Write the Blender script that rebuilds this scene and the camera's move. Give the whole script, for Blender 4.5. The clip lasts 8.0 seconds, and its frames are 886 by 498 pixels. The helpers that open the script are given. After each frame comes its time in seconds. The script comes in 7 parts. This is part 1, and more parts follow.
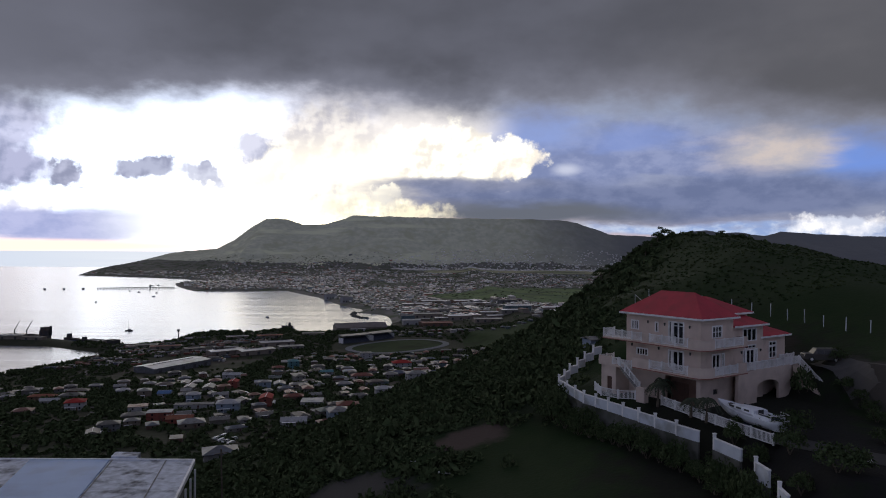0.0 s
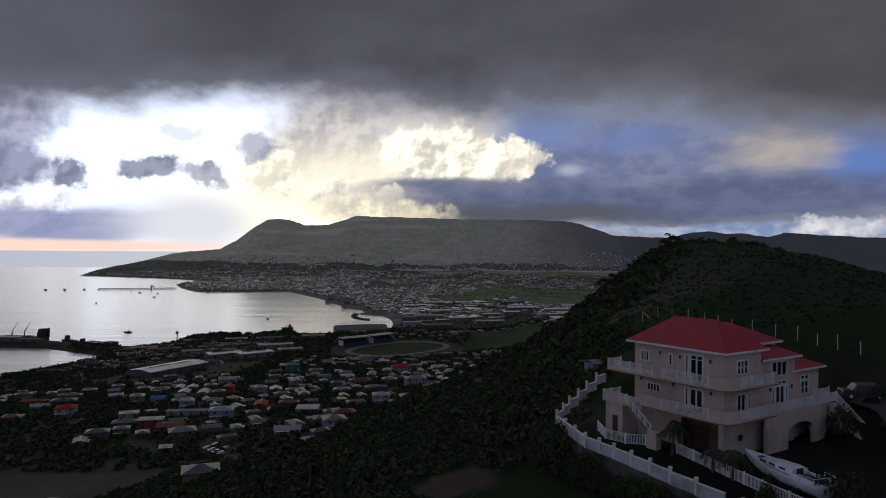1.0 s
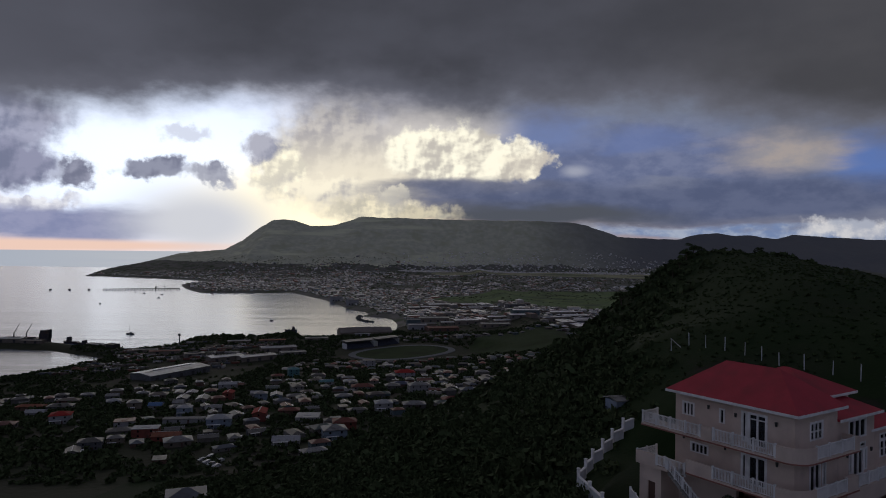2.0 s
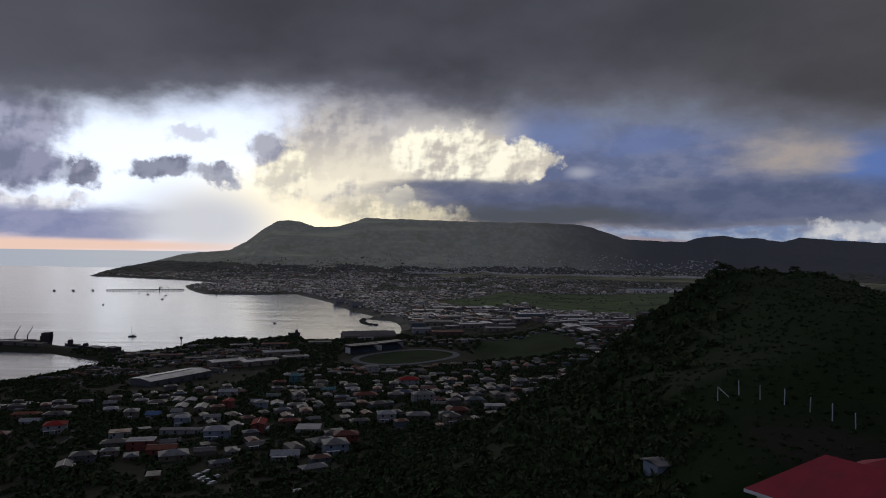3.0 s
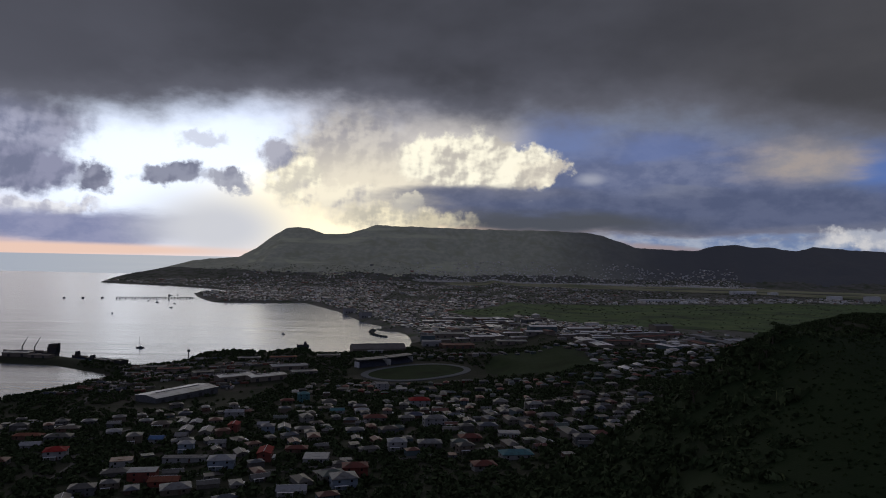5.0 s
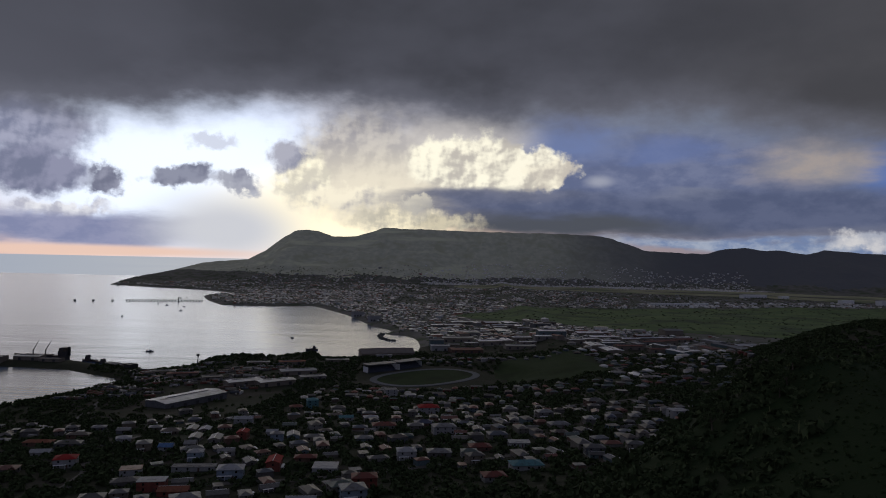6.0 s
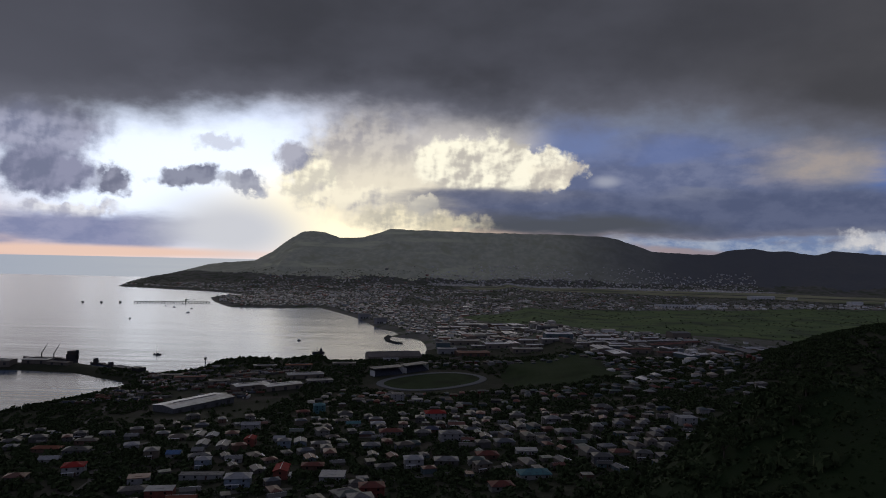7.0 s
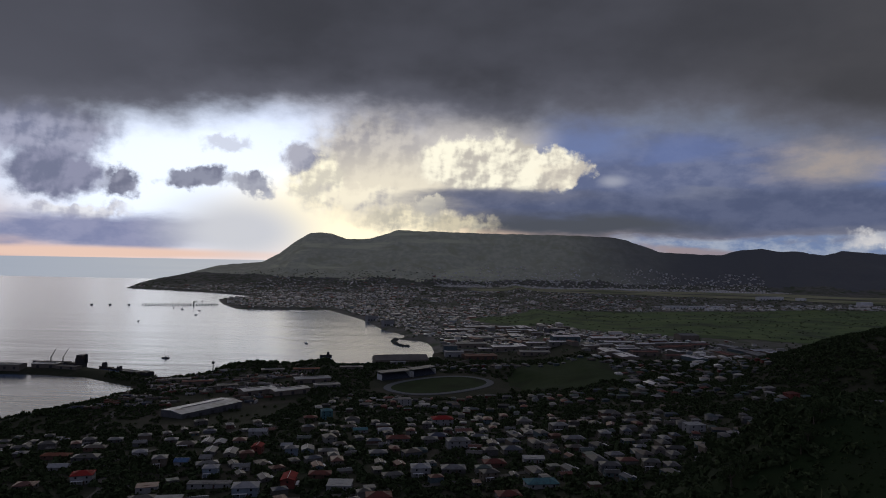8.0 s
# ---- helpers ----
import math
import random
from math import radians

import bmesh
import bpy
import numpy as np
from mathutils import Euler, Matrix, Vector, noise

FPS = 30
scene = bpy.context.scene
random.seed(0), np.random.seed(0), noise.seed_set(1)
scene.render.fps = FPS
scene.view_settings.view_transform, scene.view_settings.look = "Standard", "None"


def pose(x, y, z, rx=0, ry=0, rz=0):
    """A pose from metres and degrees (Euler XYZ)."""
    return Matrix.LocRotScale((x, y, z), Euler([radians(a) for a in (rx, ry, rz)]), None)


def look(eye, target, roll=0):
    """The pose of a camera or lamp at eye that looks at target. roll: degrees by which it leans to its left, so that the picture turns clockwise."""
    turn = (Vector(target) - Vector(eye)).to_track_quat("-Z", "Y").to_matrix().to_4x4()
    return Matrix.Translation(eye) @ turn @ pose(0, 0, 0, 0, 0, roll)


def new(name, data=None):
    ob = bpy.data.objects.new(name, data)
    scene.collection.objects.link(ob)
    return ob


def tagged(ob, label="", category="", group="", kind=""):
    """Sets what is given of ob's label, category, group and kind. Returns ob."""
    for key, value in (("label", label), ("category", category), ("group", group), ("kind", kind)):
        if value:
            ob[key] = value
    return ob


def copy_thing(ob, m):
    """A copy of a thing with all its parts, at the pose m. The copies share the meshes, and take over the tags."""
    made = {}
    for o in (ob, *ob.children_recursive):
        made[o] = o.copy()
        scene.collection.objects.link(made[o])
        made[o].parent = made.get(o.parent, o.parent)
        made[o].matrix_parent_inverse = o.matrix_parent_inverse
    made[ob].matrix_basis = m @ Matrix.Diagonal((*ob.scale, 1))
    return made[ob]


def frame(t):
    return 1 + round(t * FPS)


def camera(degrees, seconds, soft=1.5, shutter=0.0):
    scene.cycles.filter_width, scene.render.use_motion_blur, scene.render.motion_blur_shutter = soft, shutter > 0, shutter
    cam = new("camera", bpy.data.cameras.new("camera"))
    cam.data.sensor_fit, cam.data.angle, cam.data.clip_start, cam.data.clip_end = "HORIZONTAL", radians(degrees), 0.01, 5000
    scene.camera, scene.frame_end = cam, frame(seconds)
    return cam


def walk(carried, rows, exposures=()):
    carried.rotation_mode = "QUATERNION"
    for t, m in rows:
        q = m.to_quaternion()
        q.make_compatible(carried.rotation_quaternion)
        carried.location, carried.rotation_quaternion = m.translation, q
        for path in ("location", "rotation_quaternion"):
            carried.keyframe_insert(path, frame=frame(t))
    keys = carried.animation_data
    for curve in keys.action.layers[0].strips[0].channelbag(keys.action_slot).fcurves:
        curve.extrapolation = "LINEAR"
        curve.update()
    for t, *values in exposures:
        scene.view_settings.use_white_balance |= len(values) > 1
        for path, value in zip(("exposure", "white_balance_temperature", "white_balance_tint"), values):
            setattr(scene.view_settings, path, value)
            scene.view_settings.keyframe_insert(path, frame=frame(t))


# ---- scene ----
cam = camera(65.4, 8.0, 1.0)
PATH = [
    (0.0, pose(0.00, 0.00, 152.88, 89.97, -0.46, -0.00)),
    (0.5, pose(1.50, 5.71, 153.72, 89.98, -0.45, 0.19)),
    (1.0, pose(2.52, 11.76, 154.77, 90.00, -0.53, 0.23)),
    (1.5, pose(3.06, 18.13, 155.89, 90.04, -0.62, 0.44)),
    (3.0, pose(2.28, 38.62, 160.95, 90.13, -0.95, 1.07)),
    (3.5, pose(1.30, 44.53, 163.67, 90.28, -1.05, 1.20)),
    (4.0, pose(0.49, 49.10, 166.39, 90.40, -1.17, 1.33)),
    (4.5, pose(-0.32, 52.39, 168.94, 90.52, -1.22, 1.52)),
    (6.0, pose(-2.09, 56.40, 175.34, 90.79, -1.34, 2.53)),
    (6.5, pose(-2.48, 56.99, 177.61, 90.82, -1.34, 2.77)),
    (7.0, pose(-2.69, 57.35, 180.02, 90.81, -1.30, 3.06)),
    (7.5, pose(-2.68, 57.49, 182.57, 90.82, -1.23, 3.38)),
    (8.0, pose(-2.46, 57.41, 185.26, 90.82, -1.14, 3.64)),
]
walk(cam, PATH, [(0.0, 0.86, 6150, 10), (0.5, 0.63, 6150, 10), (1.0, 0.34, 6150, 10), (1.5, 0.11, 6150, 10), (3.0, 0.04, 6150, 10), (8.0, 0.0, 6150, 10)])

# ---- world, sun ----
world = bpy.data.worlds.new("sky")
scene.world = world
world.use_nodes = True
WT = world.node_tree
WT.nodes.clear()
SUN_AZ, SUN_EL = -18.0, 6.5


def wn(kind, **settings):
    n = WT.nodes.new(kind)
    for key, value in settings.items():
        if key == "operation":
            n.operation = value
    return n


def feed(node, index, value):
    if hasattr(value, "is_output"):
        WT.links.new(value, node.inputs[index])
    else:
        node.inputs[index].default_value = value


def wmath(op, a, b=0.0, c=0.0):
    n = wn("ShaderNodeMath", operation=op)
    feed(n, 0, a), feed(n, 1, b), feed(n, 2, c)
    return n.outputs[0]


def wvec(op, a, b=(0, 0, 0)):
    n = wn("ShaderNodeVectorMath", operation=op)
    feed(n, 0, a), feed(n, 1, b)
    return n.outputs["Value"] if op == "LENGTH" else n.outputs[0]


def wstep(value, low, high):
    """0 at low, 1 at high, smooth between."""
    n = wn("ShaderNodeMapRange")
    n.interpolation_type = "SMOOTHSTEP"
    feed(n, 0, value), feed(n, 1, low), feed(n, 2, high)
    return n.outputs[0]


def wmix(fac, a, b):
    n = wn("ShaderNodeMix")
    n.data_type = "RGBA"
    feed(n, 0, fac), feed(n, 6, a), feed(n, 7, b)
    return n.outputs[2]


def wnoise(vector, scale, detail, rough=0.55):
    n = wn("ShaderNodeTexNoise")
    feed(n, "Vector", vector)
    n.inputs["Scale"].default_value, n.inputs["Detail"].default_value = scale, detail
    n.inputs["Roughness"].default_value = rough
    return n


way = wn("ShaderNodeTexCoord").outputs["Generated"]
parts = wn("ShaderNodeSeparateXYZ")
feed(parts, 0, way)
azimuth = wmath("MULTIPLY", wmath("ARCTAN2", parts.outputs[0], parts.outputs[1]), 57.29578)
height = wmath("MULTIPLY", wmath("ARCSINE", parts.outputs[2]), 57.29578)
flat = wn("ShaderNodeCombineXYZ")
feed(flat, 0, azimuth), feed(flat, 1, height)
flat = flat.outputs[0]
stretched = wvec("MULTIPLY", flat, (1.0, 1.7, 1.0))
billow = wnoise(stretched, 0.34, 7.0, 0.6)
wisp = wnoise(wvec("MULTIPLY", flat, (0.45, 1.9, 1.0)), 0.24, 6.0, 0.55)
puff = wnoise(stretched, 0.42, 5.0, 0.62).outputs["Fac"]
broad = wvec("SUBTRACT", wnoise(flat, 0.3, 2.0, 0.5).outputs["Color"], (0.5, 0.5, 0.5))
fine = wvec("SUBTRACT", wnoise(flat, 0.95, 6.0, 0.58).outputs["Color"], (0.5, 0.5, 0.5))
heaped = wvec("ADD", wvec("ADD", flat, wvec("MULTIPLY", broad, (3.0, 2.2, 0.0))), wvec("MULTIPLY", fine, (2.7, 2.3, 0.0)))
sweep = wvec("ADD", flat, wvec("MULTIPLY", wvec("SUBTRACT", wisp.outputs["Color"], (0.5, 0.5, 0.5)), (9.0, 3.0, 0.0)))


# light from the upper left on the heaps: the slope of the billows
def slope_of(scale, detail, away, rough_v):
    return wmath("SUBTRACT", wnoise(flat, scale, detail, rough_v).outputs["Fac"], wnoise(wvec("ADD", flat, (away, -away, 0.0)), scale, detail, rough_v).outputs["Fac"])


lit = wmath("ADD", slope_of(0.26, 2.0, 0.9, 0.5), wmath("MULTIPLY", slope_of(0.6, 2.0, 0.42, 0.5), 0.6))
lit = wmath("ADD", lit, wmath("MULTIPLY", slope_of(1.5, 5.0, 0.17, 0.6), 0.34))
lit = wstep(lit, -0.17, 0.13)


def patch(below, at, az, el, wide, tall, soft, colour, second=None, fade=1.0, by=None):
    """A cloud or a gap of the sky: an ellipse in degrees with a ragged edge, laid over the colour below."""
    off = wvec("DIVIDE", wvec("SUBTRACT", at, (az, el, 0)), (wide, tall, 1))
    cover = wstep(wvec("LENGTH", off), 1.0 + soft, 1.0 - soft)
    if fade < 1.0:
        cover = wmath("MULTIPLY", cover, fade)
    tone = (*colour, 1)
    if second:
        tone = wmix(by or wstep(puff, 0.36, 0.64), (*second, 1) if by else tone, tone if by else (*second, 1))
    return wmix(cover, below, tone)


nishita = wn("ShaderNodeTexSky")
nishita.sky_type = "NISHITA"
nishita.sun_disc = False
nishita.sun_elevation, nishita.sun_rotation = radians(SUN_EL), radians(SUN_AZ)
nishita.air_density, nishita.dust_density = 1.2, 1.0
clear = wvec("MULTIPLY", nishita.outputs[0], (0.085, 0.085, 0.085))
sky = wmix(0.75, clear, (0.145, 0.185, 0.31, 1))
# the bright gap round the veiled sun
sky = patch(sky, sweep, -22.5, 6.9, 16.0, 7.6, 0.5, (0.80, 0.87, 1.04))
sky = patch(sky, flat, -22.0, 5.6, 12.5, 4.6, 0.6, (0.94, 0.99, 1.09))
sky = patch(sky, flat, -11.5, 3.2, 8.5, 3.1, 0.6, (1.28, 1.10, 0.72))
# middle and right: lilac banks, blue gaps, a lit cumulus, peach cloud
sky = patch(sky, sweep, 15.0, 7.2, 17.0, 3.6, 0.5, (0.16, 0.178, 0.27), (0.115, 0.135, 0.225))
sky = patch(sky, heaped, -8.6, 7.6, 6.4, 4.4, 0.32, (0.56, 0.51, 0.46), (0.36, 0.335, 0.34), by=lit)
sky = patch(sky, flat, -7.5, 5.0, 8.5, 3.2, 0.75, (0.98, 0.86, 0.62), fade=0.6)
sky = patch(sky, heaped, -14.2, 6.4, 1.9, 2.4, 0.3, (1.05, 0.95, 0.70), (0.66, 0.60, 0.48), by=lit)
sky = patch(sky, heaped, -10.6, 5.0, 3.6, 0.9, 0.35, (0.92, 0.82, 0.62), (0.55, 0.50, 0.44), by=lit)
sky = patch(sky, heaped, -15.4, 8.2, 1.7, 1.3, 0.35, (0.42, 0.41, 0.46), (0.27, 0.27, 0.33), by=lit)
sky = patch(sky, sweep, 7.0, 9.8, 4.6, 1.7, 0.5, (0.15, 0.19, 0.34))
sky = patch(sky, sweep, 15.5, 8.9, 3.2, 1.0, 0.5, (0.13, 0.17, 0.33), fade=0.7)
sky = patch(sky, flat, -0.6, 9.9, 5.0, 1.9, 0.5, (0.58, 0.53, 0.48), fade=0.85)
sky = patch(sky, heaped, -0.4, 7.9, 5.4, 2.4, 0.16, (1.0, 0.92, 0.71), (0.52, 0.47, 0.40), by=lit)
sky = patch(sky, heaped, 3.8, 7.6, 3.6, 1.9, 0.16, (0.97, 0.89, 0.69), (0.50, 0.45, 0.38), by=lit)
sky = patch(sky, heaped, 6.1, 7.2, 2.0, 1.1, 0.2, (0.95, 0.86, 0.66), (0.54, 0.48, 0.40), by=lit)
sky = patch(sky, sweep, 2.5, 4.9, 8.5, 1.0, 0.5, (0.19, 0.19, 0.235), (0.145, 0.15, 0.195))
sky = patch(sky, heaped, -5.0, 4.4, 0.8, 0.5, 0.35, (0.78, 0.70, 0.54))
sky = patch(sky, heaped, 5.1, 4.35, 0.8, 0.4, 0.4, (0.40, 0.39, 0.41))
sky = patch(sky, flat, 10.1, 6.5, 0.9, 0.4, 0.8, (0.42, 0.42, 0.46), fade=0.6)
sky = patch(sky, sweep, 17.0, 5.6, 2.2, 0.5, 0.5, (0.24, 0.25, 0.31), fade=0.7)
sky = patch(sky, sweep, 31.8, 6.6, 3.6, 2.6, 0.5, (0.10, 0.16, 0.36))
sky = patch(sky, sweep, 25.0, 7.7, 4.4, 1.8, 0.55, (0.34, 0.29, 0.265), (0.27, 0.25, 0.26))
sky = patch(sky, sweep, 17.0, 3.9, 22.0, 1.9, 0.45, (0.105, 0.12, 0.19), (0.08, 0.095, 0.16))
sky = patch(sky, sweep, 7.0, 2.9, 10.0, 1.0, 0.6, (0.075, 0.08, 0.095))
sky = patch(sky, heaped, -6.6, 3.2, 3.6, 0.8, 0.5, (0.98, 0.85, 0.58), (0.52, 0.47, 0.37), by=lit)
sky = patch(sky, heaped, -2.2, 2.9, 2.6, 0.5, 0.6, (0.62, 0.54, 0.38), (0.36, 0.33, 0.27), by=lit)
sky = patch(sky, sweep, 22.0, 1.5, 12.5, 0.55, 0.4, (0.34, 0.37, 0.44), (0.16, 0.21, 0.34))
sky = patch(sky, heaped, 29.6, 1.9, 2.6, 0.75, 0.35, (0.60, 0.57, 0.55), (0.36, 0.37, 0.42), by=lit)
# small clouds before the gap
sky = patch(sky, heaped, -34.0, 8.8, 4.6, 2.5, 0.32, (0.36, 0.36, 0.45), (0.20, 0.21, 0.29), by=lit)
sky = patch(sky, heaped, -33.2, 5.6, 2.9, 1.7, 0.3, (0.27, 0.27, 0.36), (0.17, 0.18, 0.255), by=lit)
sky = patch(sky, heaped, -28.8, 5.2, 1.6, 1.25, 0.26, (0.30, 0.30, 0.37), (0.17, 0.175, 0.235), by=lit)
sky = patch(sky, heaped, -23.3, 5.7, 2.5, 1.05, 0.26, (0.27, 0.275, 0.34), (0.165, 0.17, 0.23), by=lit)
sky = patch(sky, heaped, -19.0, 5.8, 1.7, 0.75, 0.34, (0.38, 0.38, 0.43), (0.25, 0.25, 0.31), by=lit)
sky = patch(sky, heaped, -21.3, 8.7, 1.6, 0.6, 0.45, (0.58, 0.59, 0.66), fade=0.8)
# the low bank over the sea, a rain veil, the peach streak on the horizon
sky = patch(sky, heaped, -31.5, 2.9, 3.4, 0.6, 0.4, (0.80, 0.78, 0.78), (0.45, 0.44, 0.50), by=lit)
sky = patch(sky, sweep, -31.0, 1.6, 9.5, 1.35, 0.4, (0.285, 0.29, 0.41), (0.22, 0.235, 0.36))
sky = patch(sky, flat, -20.0, 1.9, 5.2, 2.6, 0.7, (0.60, 0.59, 0.60))
sky = patch(sky, flat, -31.0, 0.0, 12.0, 0.42, 0.5, (0.80, 0.55, 0.43))
# the dark deck overhead
side = wmath("ADD", azimuth, 6.0)
lower = wmath("SUBTRACT", 11.5, wmath("MULTIPLY", wmath("MULTIPLY", side, side), 0.0022))
bulk = wnoise(wvec("MULTIPLY", flat, (0.8, 1.5, 1.0)), 0.085, 5.0, 0.5).outputs["Fac"]
ragged = wmath("ADD", height, wmath("MULTIPLY", wmath("SUBTRACT", bulk, 0.5), 6.0))
ragged = wmath("ADD", ragged, wmath("MULTIPLY", wmath("SUBTRACT", billow.outputs["Fac"], 0.5), 2.4))
over = wmath("SUBTRACT", ragged, lower)
deck = wmix(wstep(bulk, 0.34, 0.66), (0.080, 0.080, 0.096, 1), (0.050, 0.050, 0.059, 1))
deck = wmix(wstep(azimuth, 5.0, 34.0), deck, wmix(wstep(bulk, 0.34, 0.66), (0.078, 0.074, 0.077, 1), (0.059, 0.057, 0.061, 1)))
deck = wmix(wstep(over, 4.2, -0.8), deck, (0.132, 0.132, 0.158, 1))
deck = wmix(wmath("MULTIPLY", wstep(azimuth, -14.0, -36.0), 0.5), deck, (0.125, 0.125, 0.152, 1))
deck = wmix(wmath("MULTIPLY", wstep(height, 11.0, 19.0), 0.4), deck, (0.044, 0.044, 0.052, 1))
sky = wmix(wstep(over, -2.0, 1.6), sky, deck)
# behind the camera the cloud is thinner and even
behind = wstep(wmath("ABSOLUTE", azimuth), 45.0, 110.0)
sky = wmix(behind, sky, (0.112, 0.116, 0.160, 1))
# past the edge of the sea sheet: open water up to the horizon
swell = wnoise(wvec("MULTIPLY", flat, (0.12, 5.0, 1.0)), 1.0, 4.0).outputs["Fac"]
open_sea = wmix(wstep(azimuth, -40.0, -16.0), (0.355, 0.38, 0.43, 1), (0.47, 0.47, 0.47, 1))
open_sea = wmix(wmath("MULTIPLY", wstep(swell, 0.35, 0.65), 0.3), open_sea, (0.385, 0.40, 0.44, 1))
sky = wmix(wstep(height, -0.36, -0.40), sky, open_sea)
glow = wn("ShaderNodeBackground")
feed(glow, 0, sky)
glow.inputs[1].default_value = 1.05
WT.links.new(glow.outputs[0], wn("ShaderNodeOutputWorld").inputs[0])

sun = new("sun", bpy.data.lights.new("sun", "SUN"))
sun.data.energy, sun.data.angle, sun.data.color = 0.42, radians(65), (1.0, 0.87, 0.68)
sun.matrix_world = look((0, 0, 300), (-math.sin(radians(SUN_AZ)) * 100, -math.cos(radians(SUN_AZ)) * 100, 300 - 100 * math.tan(radians(SUN_EL))))

# ---- materials ----
def material(name, colour, second=None, rough=0.8, scale=1.0, metal=0.0, bump=0.0, bump_scale=None, spec=0.5, stain=None, stain_scale=0.2, vary=0.0, island=False, coords="Object"):
    """A painted or natural surface: two tones of grain, broader stains, relief, and a shift of tone from piece to piece."""
    m = bpy.data.materials.new(name)
    m.use_nodes = True
    t = m.node_tree
    bsdf = t.nodes["Principled BSDF"]
    bsdf.inputs["Roughness"].default_value, bsdf.inputs["Metallic"].default_value = rough, metal
    bsdf.inputs["Specular IOR Level"].default_value = spec
    co = t.nodes.new("ShaderNodeTexCoord").outputs[coords]

    def grain(size, detail=5.0):
        n = t.nodes.new("ShaderNodeTexNoise")
        t.links.new(co, n.inputs["Vector"])
        n.inputs["Scale"].default_value, n.inputs["Detail"].default_value = size, detail
        return n.outputs["Fac"]

    def ramp(value, low, high):
        n = t.nodes.new("ShaderNodeMapRange")
        t.links.new(value, n.inputs[0])
        n.inputs[1].default_value, n.inputs[2].default_value = low, high
        return n.outputs[0]

    def mix(fac, a, b, kind="MIX"):
        n = t.nodes.new("ShaderNodeMix")
        n.data_type, n.blend_type = "RGBA", kind
        for i, v in ((0, fac), (6, a), (7, b)):
            if hasattr(v, "is_output"):
                t.links.new(v, n.inputs[i])
            else:
                n.inputs[i].default_value = v
        return n.outputs[2]

    tone = mix(ramp(grain(scale), 0.35, 0.65), (*colour, 1), (*(second or [c * 0.8 for c in colour]), 1))
    if stain:
        tone = mix(ramp(grain(stain_scale, 4.0), 0.5, 0.68), tone, (*stain, 1))
    if vary:
        info = t.nodes.new("ShaderNodeNewGeometry").outputs["Random Per Island"] if island else t.nodes.new("ShaderNodeObjectInfo").outputs["Random"]
        n = t.nodes.new("ShaderNodeMapRange")
        t.links.new(info, n.inputs[0])
        n.inputs[3].default_value, n.inputs[4].default_value = 1 - vary, 1 + vary
        c = t.nodes.new("ShaderNodeCombineColor")
        for i in range(3):
            t.links.new(n.outputs[0], c.inputs[i])
        tone = mix(1.0, tone, c.outputs[0], "MULTIPLY")
    t.links.new(tone, bsdf.inputs["Base Color"])
    if bump:
        b = t.nodes.new("ShaderNodeBump")
        b.inputs["Strength"].default_value, b.inputs["Distance"].default_value = 1.0, bump
        t.links.new(grain(bump_scale or scale * 3, 6.0), b.inputs["Height"])
        t.links.new(b.outputs[0], bsdf.inputs["Normal"])
    return m


M_GRASS = material("grass", (0.011, 0.025, 0.0065), (0.0145, 0.0285, 0.008), 0.95, 0.35, bump=0.08, bump_scale=2.5, stain=(0.018, 0.026, 0.012), stain_scale=0.05, spec=0.15)


def wear(mat, spots):
    """Worn patches on the hill: (x, y, long, wide, turn, colour), with ragged, soft edges."""
    t = mat.node_tree
    bsdf = t.nodes["Principled BSDF"]
    tone = bsdf.inputs["Base Color"].links[0].from_socket
    co = t.nodes.new("ShaderNodeTexCoord").outputs["Object"]
    fray = t.nodes.new("ShaderNodeTexNoise")
    fray.inputs["Scale"].default_value, fray.inputs["Detail"].default_value = 0.45, 6.0
    t.links.new(co, fray.inputs["Vector"])
    for x, y, long, wide, turn, colour in spots:
        m = t.nodes.new("ShaderNodeMapping")
        m.vector_type = "TEXTURE"
        m.inputs["Location"].default_value, m.inputs["Rotation"].default_value, m.inputs["Scale"].default_value = (x, y, 0), (0, 0, radians(turn)), (long, wide, 1e6)
        t.links.new(co, m.inputs["Vector"])
        d = t.nodes.new("ShaderNodeVectorMath")
        d.operation = "LENGTH"
        t.links.new(m.outputs[0], d.inputs[0])
        k = t.nodes.new("ShaderNodeMath")
        k.operation = "MULTIPLY_ADD"
        t.links.new(fray.outputs["Fac"], k.inputs[0])
        k.inputs[1].default_value = 1.3
        t.links.new(d.outputs["Value"], k.inputs[2])
        r = t.nodes.new("ShaderNodeMapRange")
        t.links.new(k.outputs[0], r.inputs[0])
        r.inputs[1].default_value, r.inputs[2].default_value = 1.85, 1.35
        x = t.nodes.new("ShaderNodeMix")
        x.data_type = "RGBA"
        t.links.new(r.outputs[0], x.inputs[0]), t.links.new(tone, x.inputs[6])
        x.inputs[7].default_value = (*colour, 1)
        tone = x.outputs[2]
    t.links.new(tone, bsdf.inputs["Base Color"])


wear(M_GRASS, [(33, 76, 24, 13, 56, (0.013, 0.014, 0.010)), (48.4, 74, 12, 1.8, 94, (0.05, 0.046, 0.042)), (34, 60, 12, 7, 60, (0.016, 0.016, 0.015)),
               (4.0, 88.6, 5.2, 3.4, 22, (0.075, 0.056, 0.048)), (-11, 83, 10, 3.2, -40, (0.045, 0.043, 0.042)), (40, 100, 14, 5, 110, (0.03, 0.026, 0.02))])
M_LAND = material("town_land", (0.019, 0.026, 0.012), (0.029, 0.032, 0.018), 0.95, 0.05, bump=0.6, bump_scale=0.25, stain=(0.052, 0.046, 0.037), stain_scale=0.018, spec=0.2)
